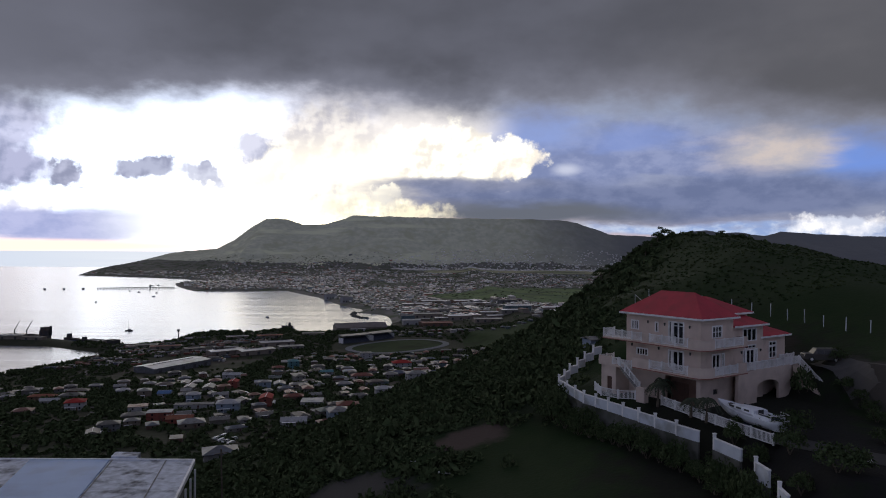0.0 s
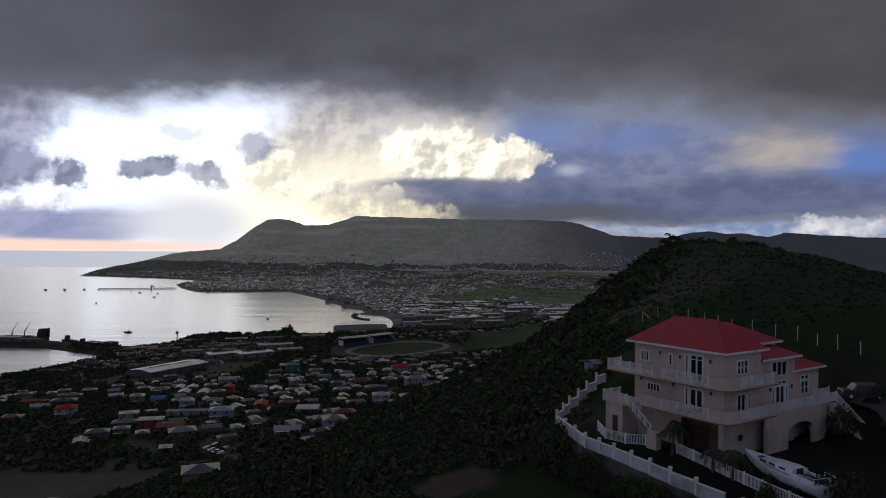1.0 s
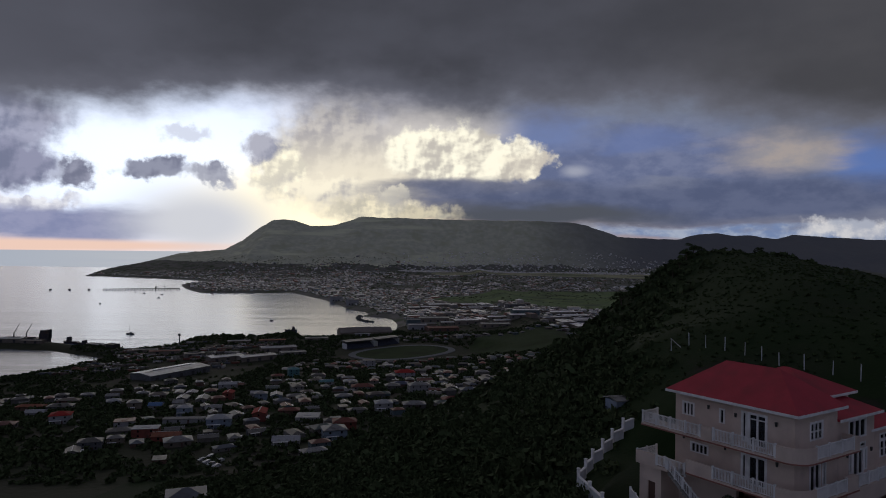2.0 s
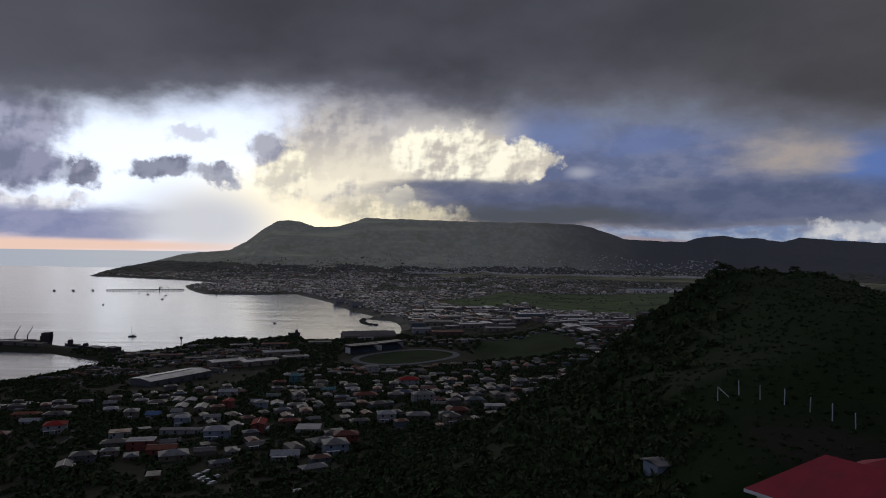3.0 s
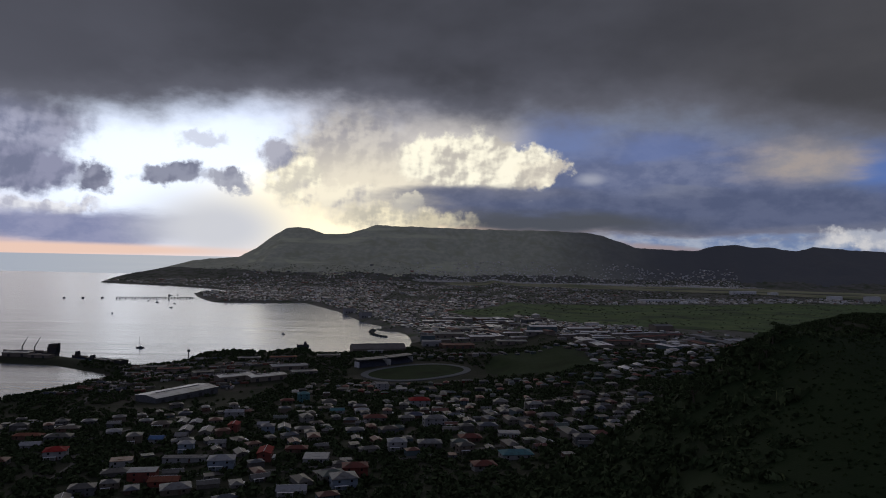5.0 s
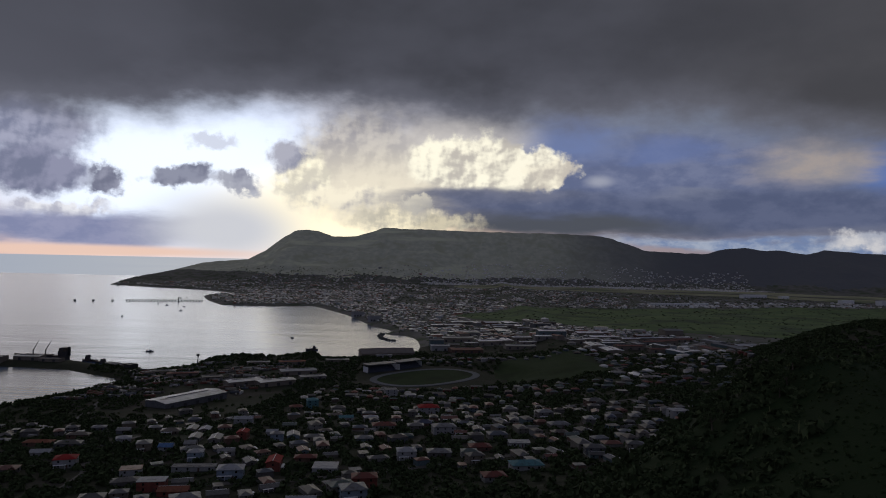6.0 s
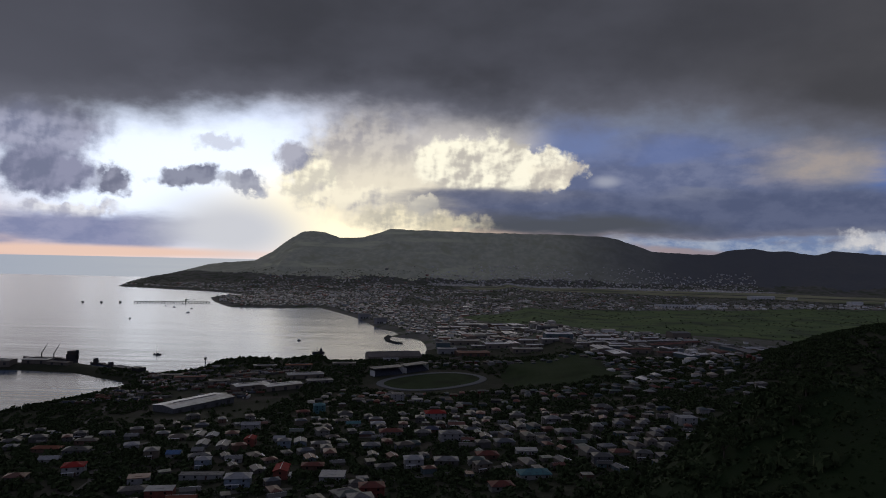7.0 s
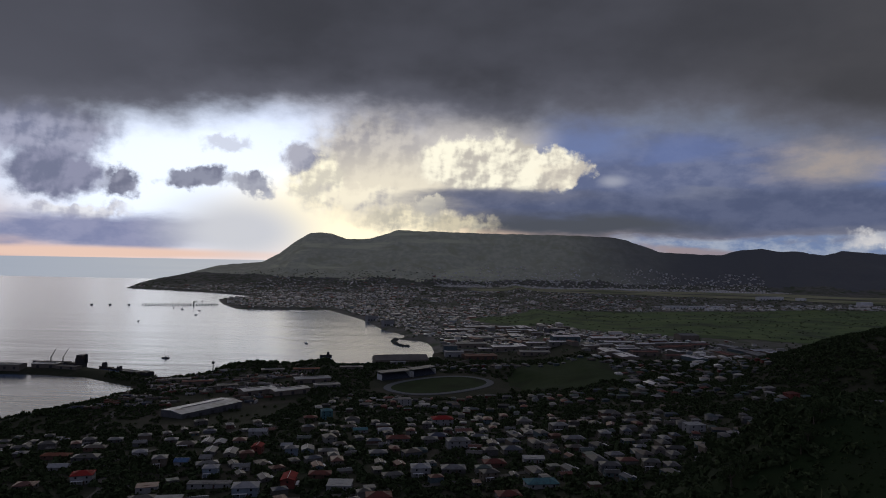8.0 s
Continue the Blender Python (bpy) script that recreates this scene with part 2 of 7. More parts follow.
# Tones far paler than foliage: the distance haze is painted into them.
M_RIDGE = material("hazy_mountain_forest", (0.47, 0.48, 0.36), (0.60, 0.59, 0.45), 0.95, 0.03, bump=6.0, bump_scale=0.03, stain=(0.46, 0.46, 0.32), stain_scale=0.011, spec=0.15)


def zones(mat, dark, pale):
    """Darker forest inland; seaward slopes hold painted sunlit haze, pale cane terraces and cuttings."""
    t = mat.node_tree
    bsdf = t.nodes["Principled BSDF"]
    tone = bsdf.inputs["Base Color"].links[0].from_socket
    co = t.nodes.new("ShaderNodeTexCoord").outputs["Object"]
    cut = t.nodes.new("ShaderNodeSeparateXYZ")
    t.links.new(co, cut.inputs[0])

    def noise_of(scale, detail):
        m = t.nodes.new("ShaderNodeMapping")
        m.inputs["Scale"].default_value = scale
        t.links.new(co, m.inputs["Vector"])
        n = t.nodes.new("ShaderNodeTexNoise")
        n.inputs["Scale"].default_value, n.inputs["Detail"].default_value = 1.0, detail
        t.links.new(m.outputs[0], n.inputs["Vector"])
        return n.outputs["Fac"]

    def ramp(value, low, high):
        n = t.nodes.new("ShaderNodeMapRange")
        n.interpolation_type = "SMOOTHSTEP"
        t.links.new(value, n.inputs[0])
        n.inputs[1].default_value, n.inputs[2].default_value = low, high
        return n.outputs[0]

    def times(a, b):
        n = t.nodes.new("ShaderNodeMath")
        n.operation = "MULTIPLY"
        t.links.new(a, n.inputs[0]), t.links.new(b, n.inputs[1])
        return n.outputs[0]

    def over(fac, below, colour):
        n = t.nodes.new("ShaderNodeMix")
        n.data_type = "RGBA"
        t.links.new(fac, n.inputs[0]), t.links.new(below, n.inputs[6])
        n.inputs[7].default_value = (*colour, 1)
        return n.outputs[2]

    wander = t.nodes.new("ShaderNodeMath")
    wander.operation = "MULTIPLY_ADD"
    t.links.new(noise_of((0.002, 0.002, 0.002), 4.0), wander.inputs[0])
    wander.inputs[1].default_value = 900.0
    t.links.new(cut.outputs[0], wander.inputs[2])
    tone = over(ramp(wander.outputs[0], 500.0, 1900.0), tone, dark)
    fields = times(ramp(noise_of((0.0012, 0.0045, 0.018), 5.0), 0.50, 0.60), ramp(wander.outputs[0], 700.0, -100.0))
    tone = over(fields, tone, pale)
    t.links.new(tone, bsdf.inputs["Base Color"])


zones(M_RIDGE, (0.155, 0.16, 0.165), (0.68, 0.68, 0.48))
M_LEAF = material("leaves", (0.044, 0.064, 0.028), (0.068, 0.085, 0.04), 0.95, 0.6, vary=0.35, island=True, spec=0.06)
# Far foliage, lifted well above M_LEAF to paint in distance haze.
M_FARLEAF = material("hazy_far_leaves", (0.095, 0.12, 0.066), (0.135, 0.155, 0.09), 0.85, 0.1, vary=0.3, island=True, spec=0.2)
M_CREAM = material("cream_render", (0.62, 0.51, 0.44), (0.56, 0.46, 0.395), 0.85, 0.8, bump=0.004, bump_scale=25, stain=(0.48, 0.39, 0.335), stain_scale=0.5)
M_RED = material("red_roof", (0.40, 0.03, 0.05), (0.34, 0.025, 0.042), 0.7, 0.7, bump=0.01, bump_scale=12, stain=(0.27, 0.028, 0.04), stain_scale=0.4)
M_WHITE = material("white_paint", (0.78, 0.78, 0.78), (0.7, 0.7, 0.71), 0.6, 2.0, stain=(0.55, 0.55, 0.54), stain_scale=0.8)

# Far streets and yards, with the haze over them mixed into the colour.
M_URBAN = material("hazy_town_streets", (0.19, 0.18, 0.165), (0.125, 0.13, 0.10), 0.95, 0.03, stain=(0.08, 0.10, 0.055), stain_scale=0.02, spec=0.2)


def sea_material():
    m = bpy.data.materials.new("sea")
    m.use_nodes = True
    t = m.node_tree
    bsdf = t.nodes["Principled BSDF"]
    bsdf.inputs["Base Color"].default_value = (0.085, 0.135, 0.215, 1)
    bsdf.inputs["Roughness"].default_value = 0.185
    bsdf.inputs["IOR"].default_value = 1.33
    bsdf.inputs["Specular Tint"].default_value = (0.94, 0.975, 1.0, 1)
    co = t.nodes.new("ShaderNodeTexCoord").outputs["Object"]
    last = None
    # long swell streaks, wind lanes and ripples
    for size, deep, turn in (((0.0015, 0.010, 0.01), 1.6, 14), ((0.005, 0.035, 0.02), 0.5, -10), ((0.02, 0.12, 0.05), 0.12, 5)):
        m2 = t.nodes.new("ShaderNodeMapping")
        m2.inputs["Scale"].default_value, m2.inputs["Rotation"].default_value = size, (0, 0, radians(turn))
        t.links.new(co, m2.inputs["Vector"])
        n = t.nodes.new("ShaderNodeTexNoise")
        t.links.new(m2.outputs[0], n.inputs["Vector"])
        n.inputs["Scale"].default_value, n.inputs["Detail"].default_value = 1.0, 3.0
        b = t.nodes.new("ShaderNodeBump")
        b.inputs["Distance"].default_value = deep
        t.links.new(n.outputs["Fac"], b.inputs["Height"])
        if last:
            t.links.new(last, b.inputs["Normal"])
        last = b.outputs[0]
    t.links.new(last, bsdf.inputs["Normal"])
    return m


M_SEA = sea_material()

# ---- the land ----
COAST = [(-1500, -700), (-900, 300), (-640, 640), (-526, 777), (-488, 871), (-469, 958), (-489, 987), (-591, 1043), (-676, 1052), (-790, 1045),
         (-800, 1085), (-644, 1129), (-578, 1097), (-507, 1063), (-464, 1046), (-433, 1092), (-432, 1182), (-399, 1226), (-328, 1221),
         (-281, 1291), (-249, 1217), (-194, 1234), (-124, 1261), (-100, 1335), (-104, 1440), (-111, 1495), (-126, 1565), (-150, 1606), (-204, 1622), (-190, 1660),
         (-197, 1715), (-250, 1790), (-374, 2108), (-555, 2446), (-694, 2371), (-852, 2371), (-987, 2593), (-1102, 2842), (-978, 3023),
         (-1233, 3256), (-1452, 3380), (-1877, 3555), (-2166, 4263), (-2250, 9000), (9000, 9000), (9000, -700)]


YARD = [(15.5, 91.3), (17.1, 83.0), (19.2, 79.5), (22.6, 73.0), (25.4, 68.0), (27.2, 62.5), (27.6, 51.0), (37, 48), (60, 46), (55, 58), (49.2, 71.5), (48.8, 80), (49.6, 89), (38, 101), (23.6, 102.3)]


def coast_distance(x, y):
    return ring_distance(x, y, COAST)


def ring_distance(x, y, ring):
    """Metres inside (positive) or outside (negative) of a closed line on the plan."""
    inside, near = np.zeros(x.shape, bool), np.full(x.shape, 1e12)
    for (x0, y0), (x1, y1) in zip(ring, ring[1:] + ring[:1]):
        dx, dy = x1 - x0, y1 - y0
        k = np.clip(((x - x0) * dx + (y - y0) * dy) / (dx * dx + dy * dy), 0, 1)
        near = np.minimum(near, (x - x0 - k * dx) ** 2 + (y - y0 - k * dy) ** 2)
        if dy:
            inside ^= ((y0 > y) != (y1 > y)) & (x < x0 + (y - y0) * dx / dy)
    return np.where(inside, 1, -1) * np.sqrt(near)


def rough(x, y, size, seed=0.0):
    """Rolling unevenness between -1 and 1."""
    a, b = x / size + seed, y / size - seed * 1.7
    return (np.sin(a * 1.9 + 1.3 * np.sin(b * 1.1)) + np.sin(b * 2.3 + 1.7 * np.sin(a * 0.9 + 2.0)) + 0.5 * np.sin(a * 4.1 + b * 3.3) + 0.5 * np.sin(b * 5.3 - a * 4.7)) / 3.0


def smooth(v, low, high):
    k = np.clip((v - low) / (high - low), 0, 1)
    return k * k * (3 - 2 * k)


def value_noise(x, y, size, seed):
    """Smooth random unevenness between 0 and 1 on a lattice of the given size."""
    grid = np.random.default_rng(seed).random((64, 64))
    u, v = x / size, y / size
    i, j = np.floor(u).astype(int), np.floor(v).astype(int)
    a, b = u - i, v - j
    a, b = a * a * (3 - 2 * a), b * b * (3 - 2 * b)
    at = lambda p, q: grid[p % 64, q % 64]
    return (at(i, j) * (1 - a) + at(i + 1, j) * a) * (1 - b) + (at(i, j + 1) * (1 - a) + at(i + 1, j + 1) * a) * b


def near_hill(x, y):
    """The spur that carries the villa."""
    crest_x = np.interp(y, (-200, 40, 110, 195, 240, 330, 460), (72, 65, 64, 67, 80, 110, 150))
    crest_z = np.interp(y, (-200, 0, 60, 110, 160, 195, 230, 280, 350, 460, 600), (132, 138, 145, 149, 155, 157.5, 153, 134, 104, 62, 20))
    d = crest_x - x
    steep = np.interp(y, (-200, 60, 98, 116, 130, 160, 195, 600), (0.5, 0.5, 0.5, 0.58, 0.6, 0.8, 1.0, 1.0))
    shoulder = np.interp(y, (60, 80, 105, 130, 160, 195), (0.7, 0.65, 0.32, 0.36, 0.8, 1.0))
    steep = shoulder + (steep - shoulder) * smooth(d, 26, 48)
    steep = steep + (1 - steep) * smooth(d, 65, 110) * 0.5
    left = np.interp(d, (0, 5, 10, 21, 42, 59, 77, 99, 150, 300, 600), (0, 1.2, 4, 11.5, 27.5, 37, 45, 55, 76, 128, 170))
    right = np.interp(-d, (0, 16, 30, 60, 140, 400), (0, 1, 5, 17, 48, 155))
    return crest_z - np.where(d > 0, left * steep, right)


VILLA = Matrix.Translation((28.5, 75.9, 136.4)) @ Matrix.Rotation(radians(34), 4, "Z")


def land(x, y):
    x, y = np.asarray(x, float), np.asarray(y, float)
    inland = coast_distance(x, y)
    base = 6 + np.clip((1000 - y) * 0.075, 0, 60) + np.where(x > 0, 0.09, 0.05) * x * smooth(y, 1500, 600) * (np.abs(x) < 5000)
    base = np.maximum(base, 5) + np.clip(inland, 0, 400) * 0.012 + rough(x, y, 160, 3.1) * 3 * smooth(inland, 20, 200)
    away = np.hypot(x - 548, (y - 860) * 0.6)
    far_hill = np.interp(away, (0, 85, 140, 175, 230, 320, 420), (117, 105, 81, 59, 34, 11, 0)) + rough(x, y, 60, 1.0) * 3
    base = np.maximum(base, far_hill)
    hill = near_hill(x, y) + rough(x, y, 26, 0.7) * 0.9
    k = 14.0
    ground = k * np.logaddexp(base / k, hill / k)
    # the dip that the wire fence follows
    line_x = np.interp(y, (84, 97, 107, 123), (55.5, 50, 44, 35))
    ground = ground - np.interp(y, (66, 84, 97, 105, 115, 125, 142), (0, 2.3, 1.9, 1.3, 1.0, 0.9, 0)) * np.exp(-((x - line_x) / 11) ** 2)
    # the villa's terrace and the drive behind it
    lx, ly = (x - 28.5) * 0.829 + (y - 75.9) * 0.559, -(x - 28.5) * 0.559 + (y - 75.9) * 0.829
    yard = smooth(ring_distance(x, y, YARD), 0.2, 2.6)
    ground = ground + (135.35 + np.interp(lx, (16.2, 18, 22, 26), (0, 3.5, 4.0, 5.2)) - ground) * yard
    sport = smooth(np.hypot(x + 66, y - 1048), 165, 112)
    ground = ground + (4.4 - ground) * sport
    # rising ground and mountains behind the town
    crest = np.interp(x, (-2600, -2071, -1841, -1532, -1417, -1303, -1208, -1131, -1054, -957, -803, -689, -613, -459, 266, 570, 797, 911, 1025, 1139, 1290, 1534, 1665, 1796, 1890, 2003, 2198, 2302, 2451, 2853, 4200),
                      (40, 82, 112, 141, 203, 290, 343, 350, 341, 306, 312, 346, 375, 370, 358, 358, 351, 334, 294, 258, 250, 246, 283, 293, 276, 281, 255, 290, 278, 259, 250))
    crest = crest + rough(x, x * 0.3, 70, 2.0) * 3 + rough(x, x * 0.7, 23, 4.0) * 2
    foot = np.interp(x, (-2600, -1200, -500, -100, 900, 1500, 2000, 2400, 4200), (3900, 3500, 3600, 3880, 3900, 3900, 3650, 3350, 2600))
    k = np.clip((y - foot) / (4700 - foot), 0, 1.0)
    # spurs and gullies run down from the crest, with smaller ones on their flanks
    bend_x = x + 120 * (value_noise(x, y, 420, 3) - 0.5)
    spur = np.abs(2 * value_noise(bend_x, y * 0.3, 190, 11) - 1) + 0.5 * np.abs(2 * value_noise(bend_x, y * 0.45, 85, 12) - 1) + 0.25 * np.abs(2 * value_noise(x, y * 0.7, 38, 13) - 1)
    mount = crest * k ** 1.7 - (1.1 - spur) * 95 * k * (1 - k) * 1.6 * np.clip(crest / 250, 0, 1) - np.clip(y - 4700, 0, 300) * 0.4
    rise = 20 * smooth(y, 2300, 3600) * smooth(inland, 100, 900)
    ground = np.where(y > 2300, np.maximum(ground + rise, mount + ground * (1 - np.clip(k, 0, 1))), ground)
    return np.where(inland > 0, np.minimum(ground, 0.8 + inland * 0.22 + 0.0004 * inland ** 2), np.maximum(-8, inland * 0.15))


def steps(*spans):
    """Grid lines: start, then (end, spacing) spans."""
    out = [spans[0]]
    for end, gap in spans[1:]:
        n = max(1, round((end - out[-1]) / gap))
        out += list(np.linspace(out[-1], end, n + 1)[1:])
    return np.array(out)


def sheet(name, xs, ys, zs, mats, pick=None):
    nx, ny = len(xs), len(ys)
    gx, gy = np.meshgrid(xs, ys)
    co = np.stack([gx, gy, zs], -1).reshape(-1, 3).astype(np.float32)
    i = (np.arange(ny - 1)[:, None] * nx + np.arange(nx - 1)[None]).ravel()
    quads = np.stack([i, i + 1, i + nx + 1, i + nx], -1).astype(np.int32)
    me = bpy.data.meshes.new(name)
    me.vertices.add(len(co)), me.loops.add(quads.size), me.polygons.add(len(quads))
    me.vertices.foreach_set("co", co.ravel())
    me.loops.foreach_set("vertex_index", quads.ravel())
    me.polygons.foreach_set("loop_start", np.arange(0, quads.size, 4, dtype=np.int32))
    me.polygons.foreach_set("use_smooth", np.ones(len(quads), bool))
    for m in mats:
        me.materials.append(m)
    if pick is not None:
        me.polygons.foreach_set("material_index", pick.reshape(-1).astype(np.int32))
    me.update()
    me.validate()
    return new(name, me)


LX = steps(-3600, (-2300, 60), (-900, 20), (-300, 12), (-110, 5), (150, 2.2), (330, 6), (1200, 15), (3000, 22), (4200, 60))
LY = steps(-500, (-60, 20), (330, 2.2), (1400, 8), (2400, 18), (3300, 26), (4700, 18), (4940, 60))
GX, GY = np.meshgrid(LX, LY)
GZ = land(GX, GY)
cx, cy = (GX[1:, 1:] + GX[:-1, :-1]) / 2, (GY[1:, 1:] + GY[:-1, :-1]) / 2
cz_mid = (GZ[1:, 1:] + GZ[:-1, :-1]) / 2 + 28 * (value_noise(cx, cy, 130, 41) - 0.5)
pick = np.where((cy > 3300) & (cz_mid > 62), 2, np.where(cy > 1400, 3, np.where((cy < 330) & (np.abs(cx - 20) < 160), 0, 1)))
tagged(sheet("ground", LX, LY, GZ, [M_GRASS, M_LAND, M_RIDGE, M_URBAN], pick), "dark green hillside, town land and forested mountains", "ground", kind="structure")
SX, SY = steps(-5200, (4200, 400)), steps(-700, (4955, 300))
tagged(sheet("water", SX, SY, np.zeros((len(SY), len(SX))), [M_SEA]), "calm grey-blue bay and open sea", "water", kind="structure")


# ---- building helpers ----
def box(bm, x0, x1, y0, y1, z0, z1):
    m = Matrix.Translation(((x0 + x1) / 2, (y0 + y1) / 2, (z0 + z1) / 2)) @ Matrix.Diagonal((x1 - x0, y1 - y0, z1 - z0, 1))
    return bmesh.ops.create_cube(bm, size=1.0, matrix=m)["verts"]


def part(name, bm, mat, parent=None, label="", soft=False):
    """Links a bmesh as one mesh object under a thing or a part."""
    me = bpy.data.meshes.new(name)
    bmesh.ops.recalc_face_normals(bm, faces=bm.faces)
    bm.to_mesh(me)
    bm.free()
    me.materials.append(mat)
    if soft:
        me.polygons.foreach_set("use_smooth", np.ones(len(me.polygons), bool))
    ob = new(name, me)
    ob.parent = parent
    if label:
        ob["label"] = label
    return ob


def boxes(name, mat, parent, label, *spans):
    bm = bmesh.new()
    for s in spans:
        box(bm, *s)
    return part(name, bm, mat, parent, label)


def prism(bm, outline, z0, z1):
    """An upright solid on a flat outline."""
    low = [bm.verts.new((x, y, z0)) for x, y in outline]
    high = [bm.verts.new((x, y, z1)) for x, y in outline]
    bm.faces.new(low[::-1]), bm.faces.new(high)
    for i in range(len(outline)):
        j = (i + 1) % len(outline)
        bm.faces.new((low[i], low[j], high[j], high[i]))


def bar(bm, a, b, w, h=None):
    """A straight square bar from a to b."""
    a, b = Vector(a), Vector(b)
    h = h or w
    turn = (b - a).to_track_quat("X", "Z").to_matrix().to_4x4()
    bmesh.ops.create_cube(bm, size=1.0, matrix=Matrix.Translation((a + b) / 2) @ turn @ Matrix.Diagonal(((b - a).length, w, h, 1)))


def rod(bm, a, b, r0, r1=None, n=8):
    a, b = Vector(a), Vector(b)
    turn = (b - a).to_track_quat("Z", "Y").to_matrix().to_4x4()
    bmesh.ops.create_cone(bm, cap_ends=True, segments=n, radius1=r0, radius2=r0 if r1 is None else r1, depth=(b - a).length, matrix=Matrix.Translation((a + b) / 2) @ turn)


def hip_roof(bm, x0, x1, y0, y1, z, rise, thick=0.16):
    """A hip roof with a fascia; the ridge runs along the longer side."""
    w, d = x1 - x0, y1 - y0
    run = min(w, d) / 2
    if w >= d:
        tops = [(x0 + run, (y0 + y1) / 2), (x1 - run, (y0 + y1) / 2)]
    else:
        tops = [((x0 + x1) / 2, y0 + run), ((x0 + x1) / 2, y1 - run)]
    low = [bm.verts.new((x, y, z)) for x, y in ((x0, y0), (x1, y0), (x1, y1), (x0, y1))]
    up = [bm.verts.new((x, y, z + thick)) for x, y in ((x0, y0), (x1, y0), (x1, y1), (x0, y1))]
    if abs(w - d) < 0.05:
        t = [bm.verts.new((*tops[0], z + rise))] * 2
    else:
        t = [bm.verts.new((x, y, z + rise)) for x, y in tops]
    bm.faces.new(low[::-1])
    for i in range(4):
        j = (i + 1) % 4
        bm.faces.new((low[i], low[j], up[j], up[i]))
    if t[0] is t[1]:
        for i in range(4):
            bm.faces.new((up[i], up[(i + 1) % 4], t[0]))
    elif w >= d:
        bm.faces.new((up[0], up[1], t[1], t[0])), bm.faces.new((up[1], up[2], t[1])), bm.faces.new((up[2], up[3], t[0], t[1])), bm.faces.new((up[3], up[0], t[0]))
    else:
        bm.faces.new((up[0], up[1], t[0])), bm.faces.new((up[1], up[2], t[1], t[0])), bm.faces.new((up[2], up[3], t[1])), bm.faces.new((up[3], up[0], t[0], t[1]))


def gable_roof(bm, x0, x1, y0, y1, z, rise, thick=0.15):
    """A gable roof with the ridge along x and a little thickness."""
    ym = (y0 + y1) / 2
    prof = [(y0, z), (ym, z + rise), (y1, z), (y1, z + thick), (ym, z + rise + thick), (y0, z + thick)]
    a = [bm.verts.new((x0, y, h)) for y, h in prof]
    b = [bm.verts.new((x1, y, h)) for y, h in prof]
    for i in range(6):
        j = (i + 1) % 6
        bm.faces.new((a[i], a[j], b[j], b[i]))
    for s in (a, b):
        bm.faces.new((s[0], s[1], s[4], s[5])), bm.faces.new((s[1], s[2], s[3], s[4]))


# ---- the villa ----
M_GLASS = bpy.data.materials.new("window_glass")
M_GLASS.use_nodes = True
g = M_GLASS.node_tree.nodes["Principled BSDF"]
g.inputs["Base Color"].default_value, g.inputs["Roughness"].default_value = (0.05, 0.055, 0.065, 1), 0.05
g.inputs["Transmission Weight"].default_value, g.inputs["IOR"].default_value = 0.7, 1.35
M_SOFFIT = material("terracotta_paint", (0.30, 0.12, 0.09), (0.25, 0.10, 0.08), 0.7, 1.5)
M_BROWN = material("brown_render", (0.20, 0.115, 0.085), (0.16, 0.09, 0.07), 0.85, 0.8, bump=0.004, bump_scale=20, stain=(0.12, 0.07, 0.055), stain_scale=0.5)
M_WOOD = material("brown_shutter", (0.10, 0.05, 0.035), (0.075, 0.04, 0.03), 0.6, 2.0)
M_DARK = material("dark_metal", (0.03, 0.03, 0.032), (0.04, 0.04, 0.04), 0.5, 4.0)
M_STONE = material("grey_concrete", (0.27, 0.26, 0.24), (0.2, 0.19, 0.18), 0.9, 0.8, bump=0.01, bump_scale=6, stain=(0.12, 0.12, 0.1), stain_scale=0.5)

villa = tagged(new("villa"), "three-storey cream villa with red hip roofs and white balconies", "house")
villa.matrix_world = VILLA


def pierced(along, at, start, end, low, high, openings, thick=0.25, inward=1):
    """A wall on a line of constant x or y, with openings (from, to, sill, head) through it."""
    us = sorted({start, end, *[v for o in openings for v in o[:2]]})
    zs = sorted({low, high, *[v for o in openings for v in o[2:4]]})
    bm = bmesh.new()
    for u0, u1 in zip(us, us[1:]):
        for z0, z1 in zip(zs, zs[1:]):
            if any(o[0] <= u0 and u1 <= o[1] and o[2] <= z0 and z1 <= o[3] for o in openings):
                continue
            if along == "y":
                box(bm, *sorted((at, at + thick * inward)), u0, u1, z0, z1)
            else:
                box(bm, u0, u1, *sorted((at, at + thick * inward)), z0, z1)
    bmesh.ops.remove_doubles(bm, verts=bm.verts, dist=1e-4)
    inner = [f for f in bm.faces if any(g is not f and {v.index for v in g.verts} == {v.index for v in f.verts} for e in f.edges for g in e.link_faces)]
    bmesh.ops.delete(bm, geom=inner, context="FACES_ONLY")
    return part("wall", bm, M_CREAM, villa)


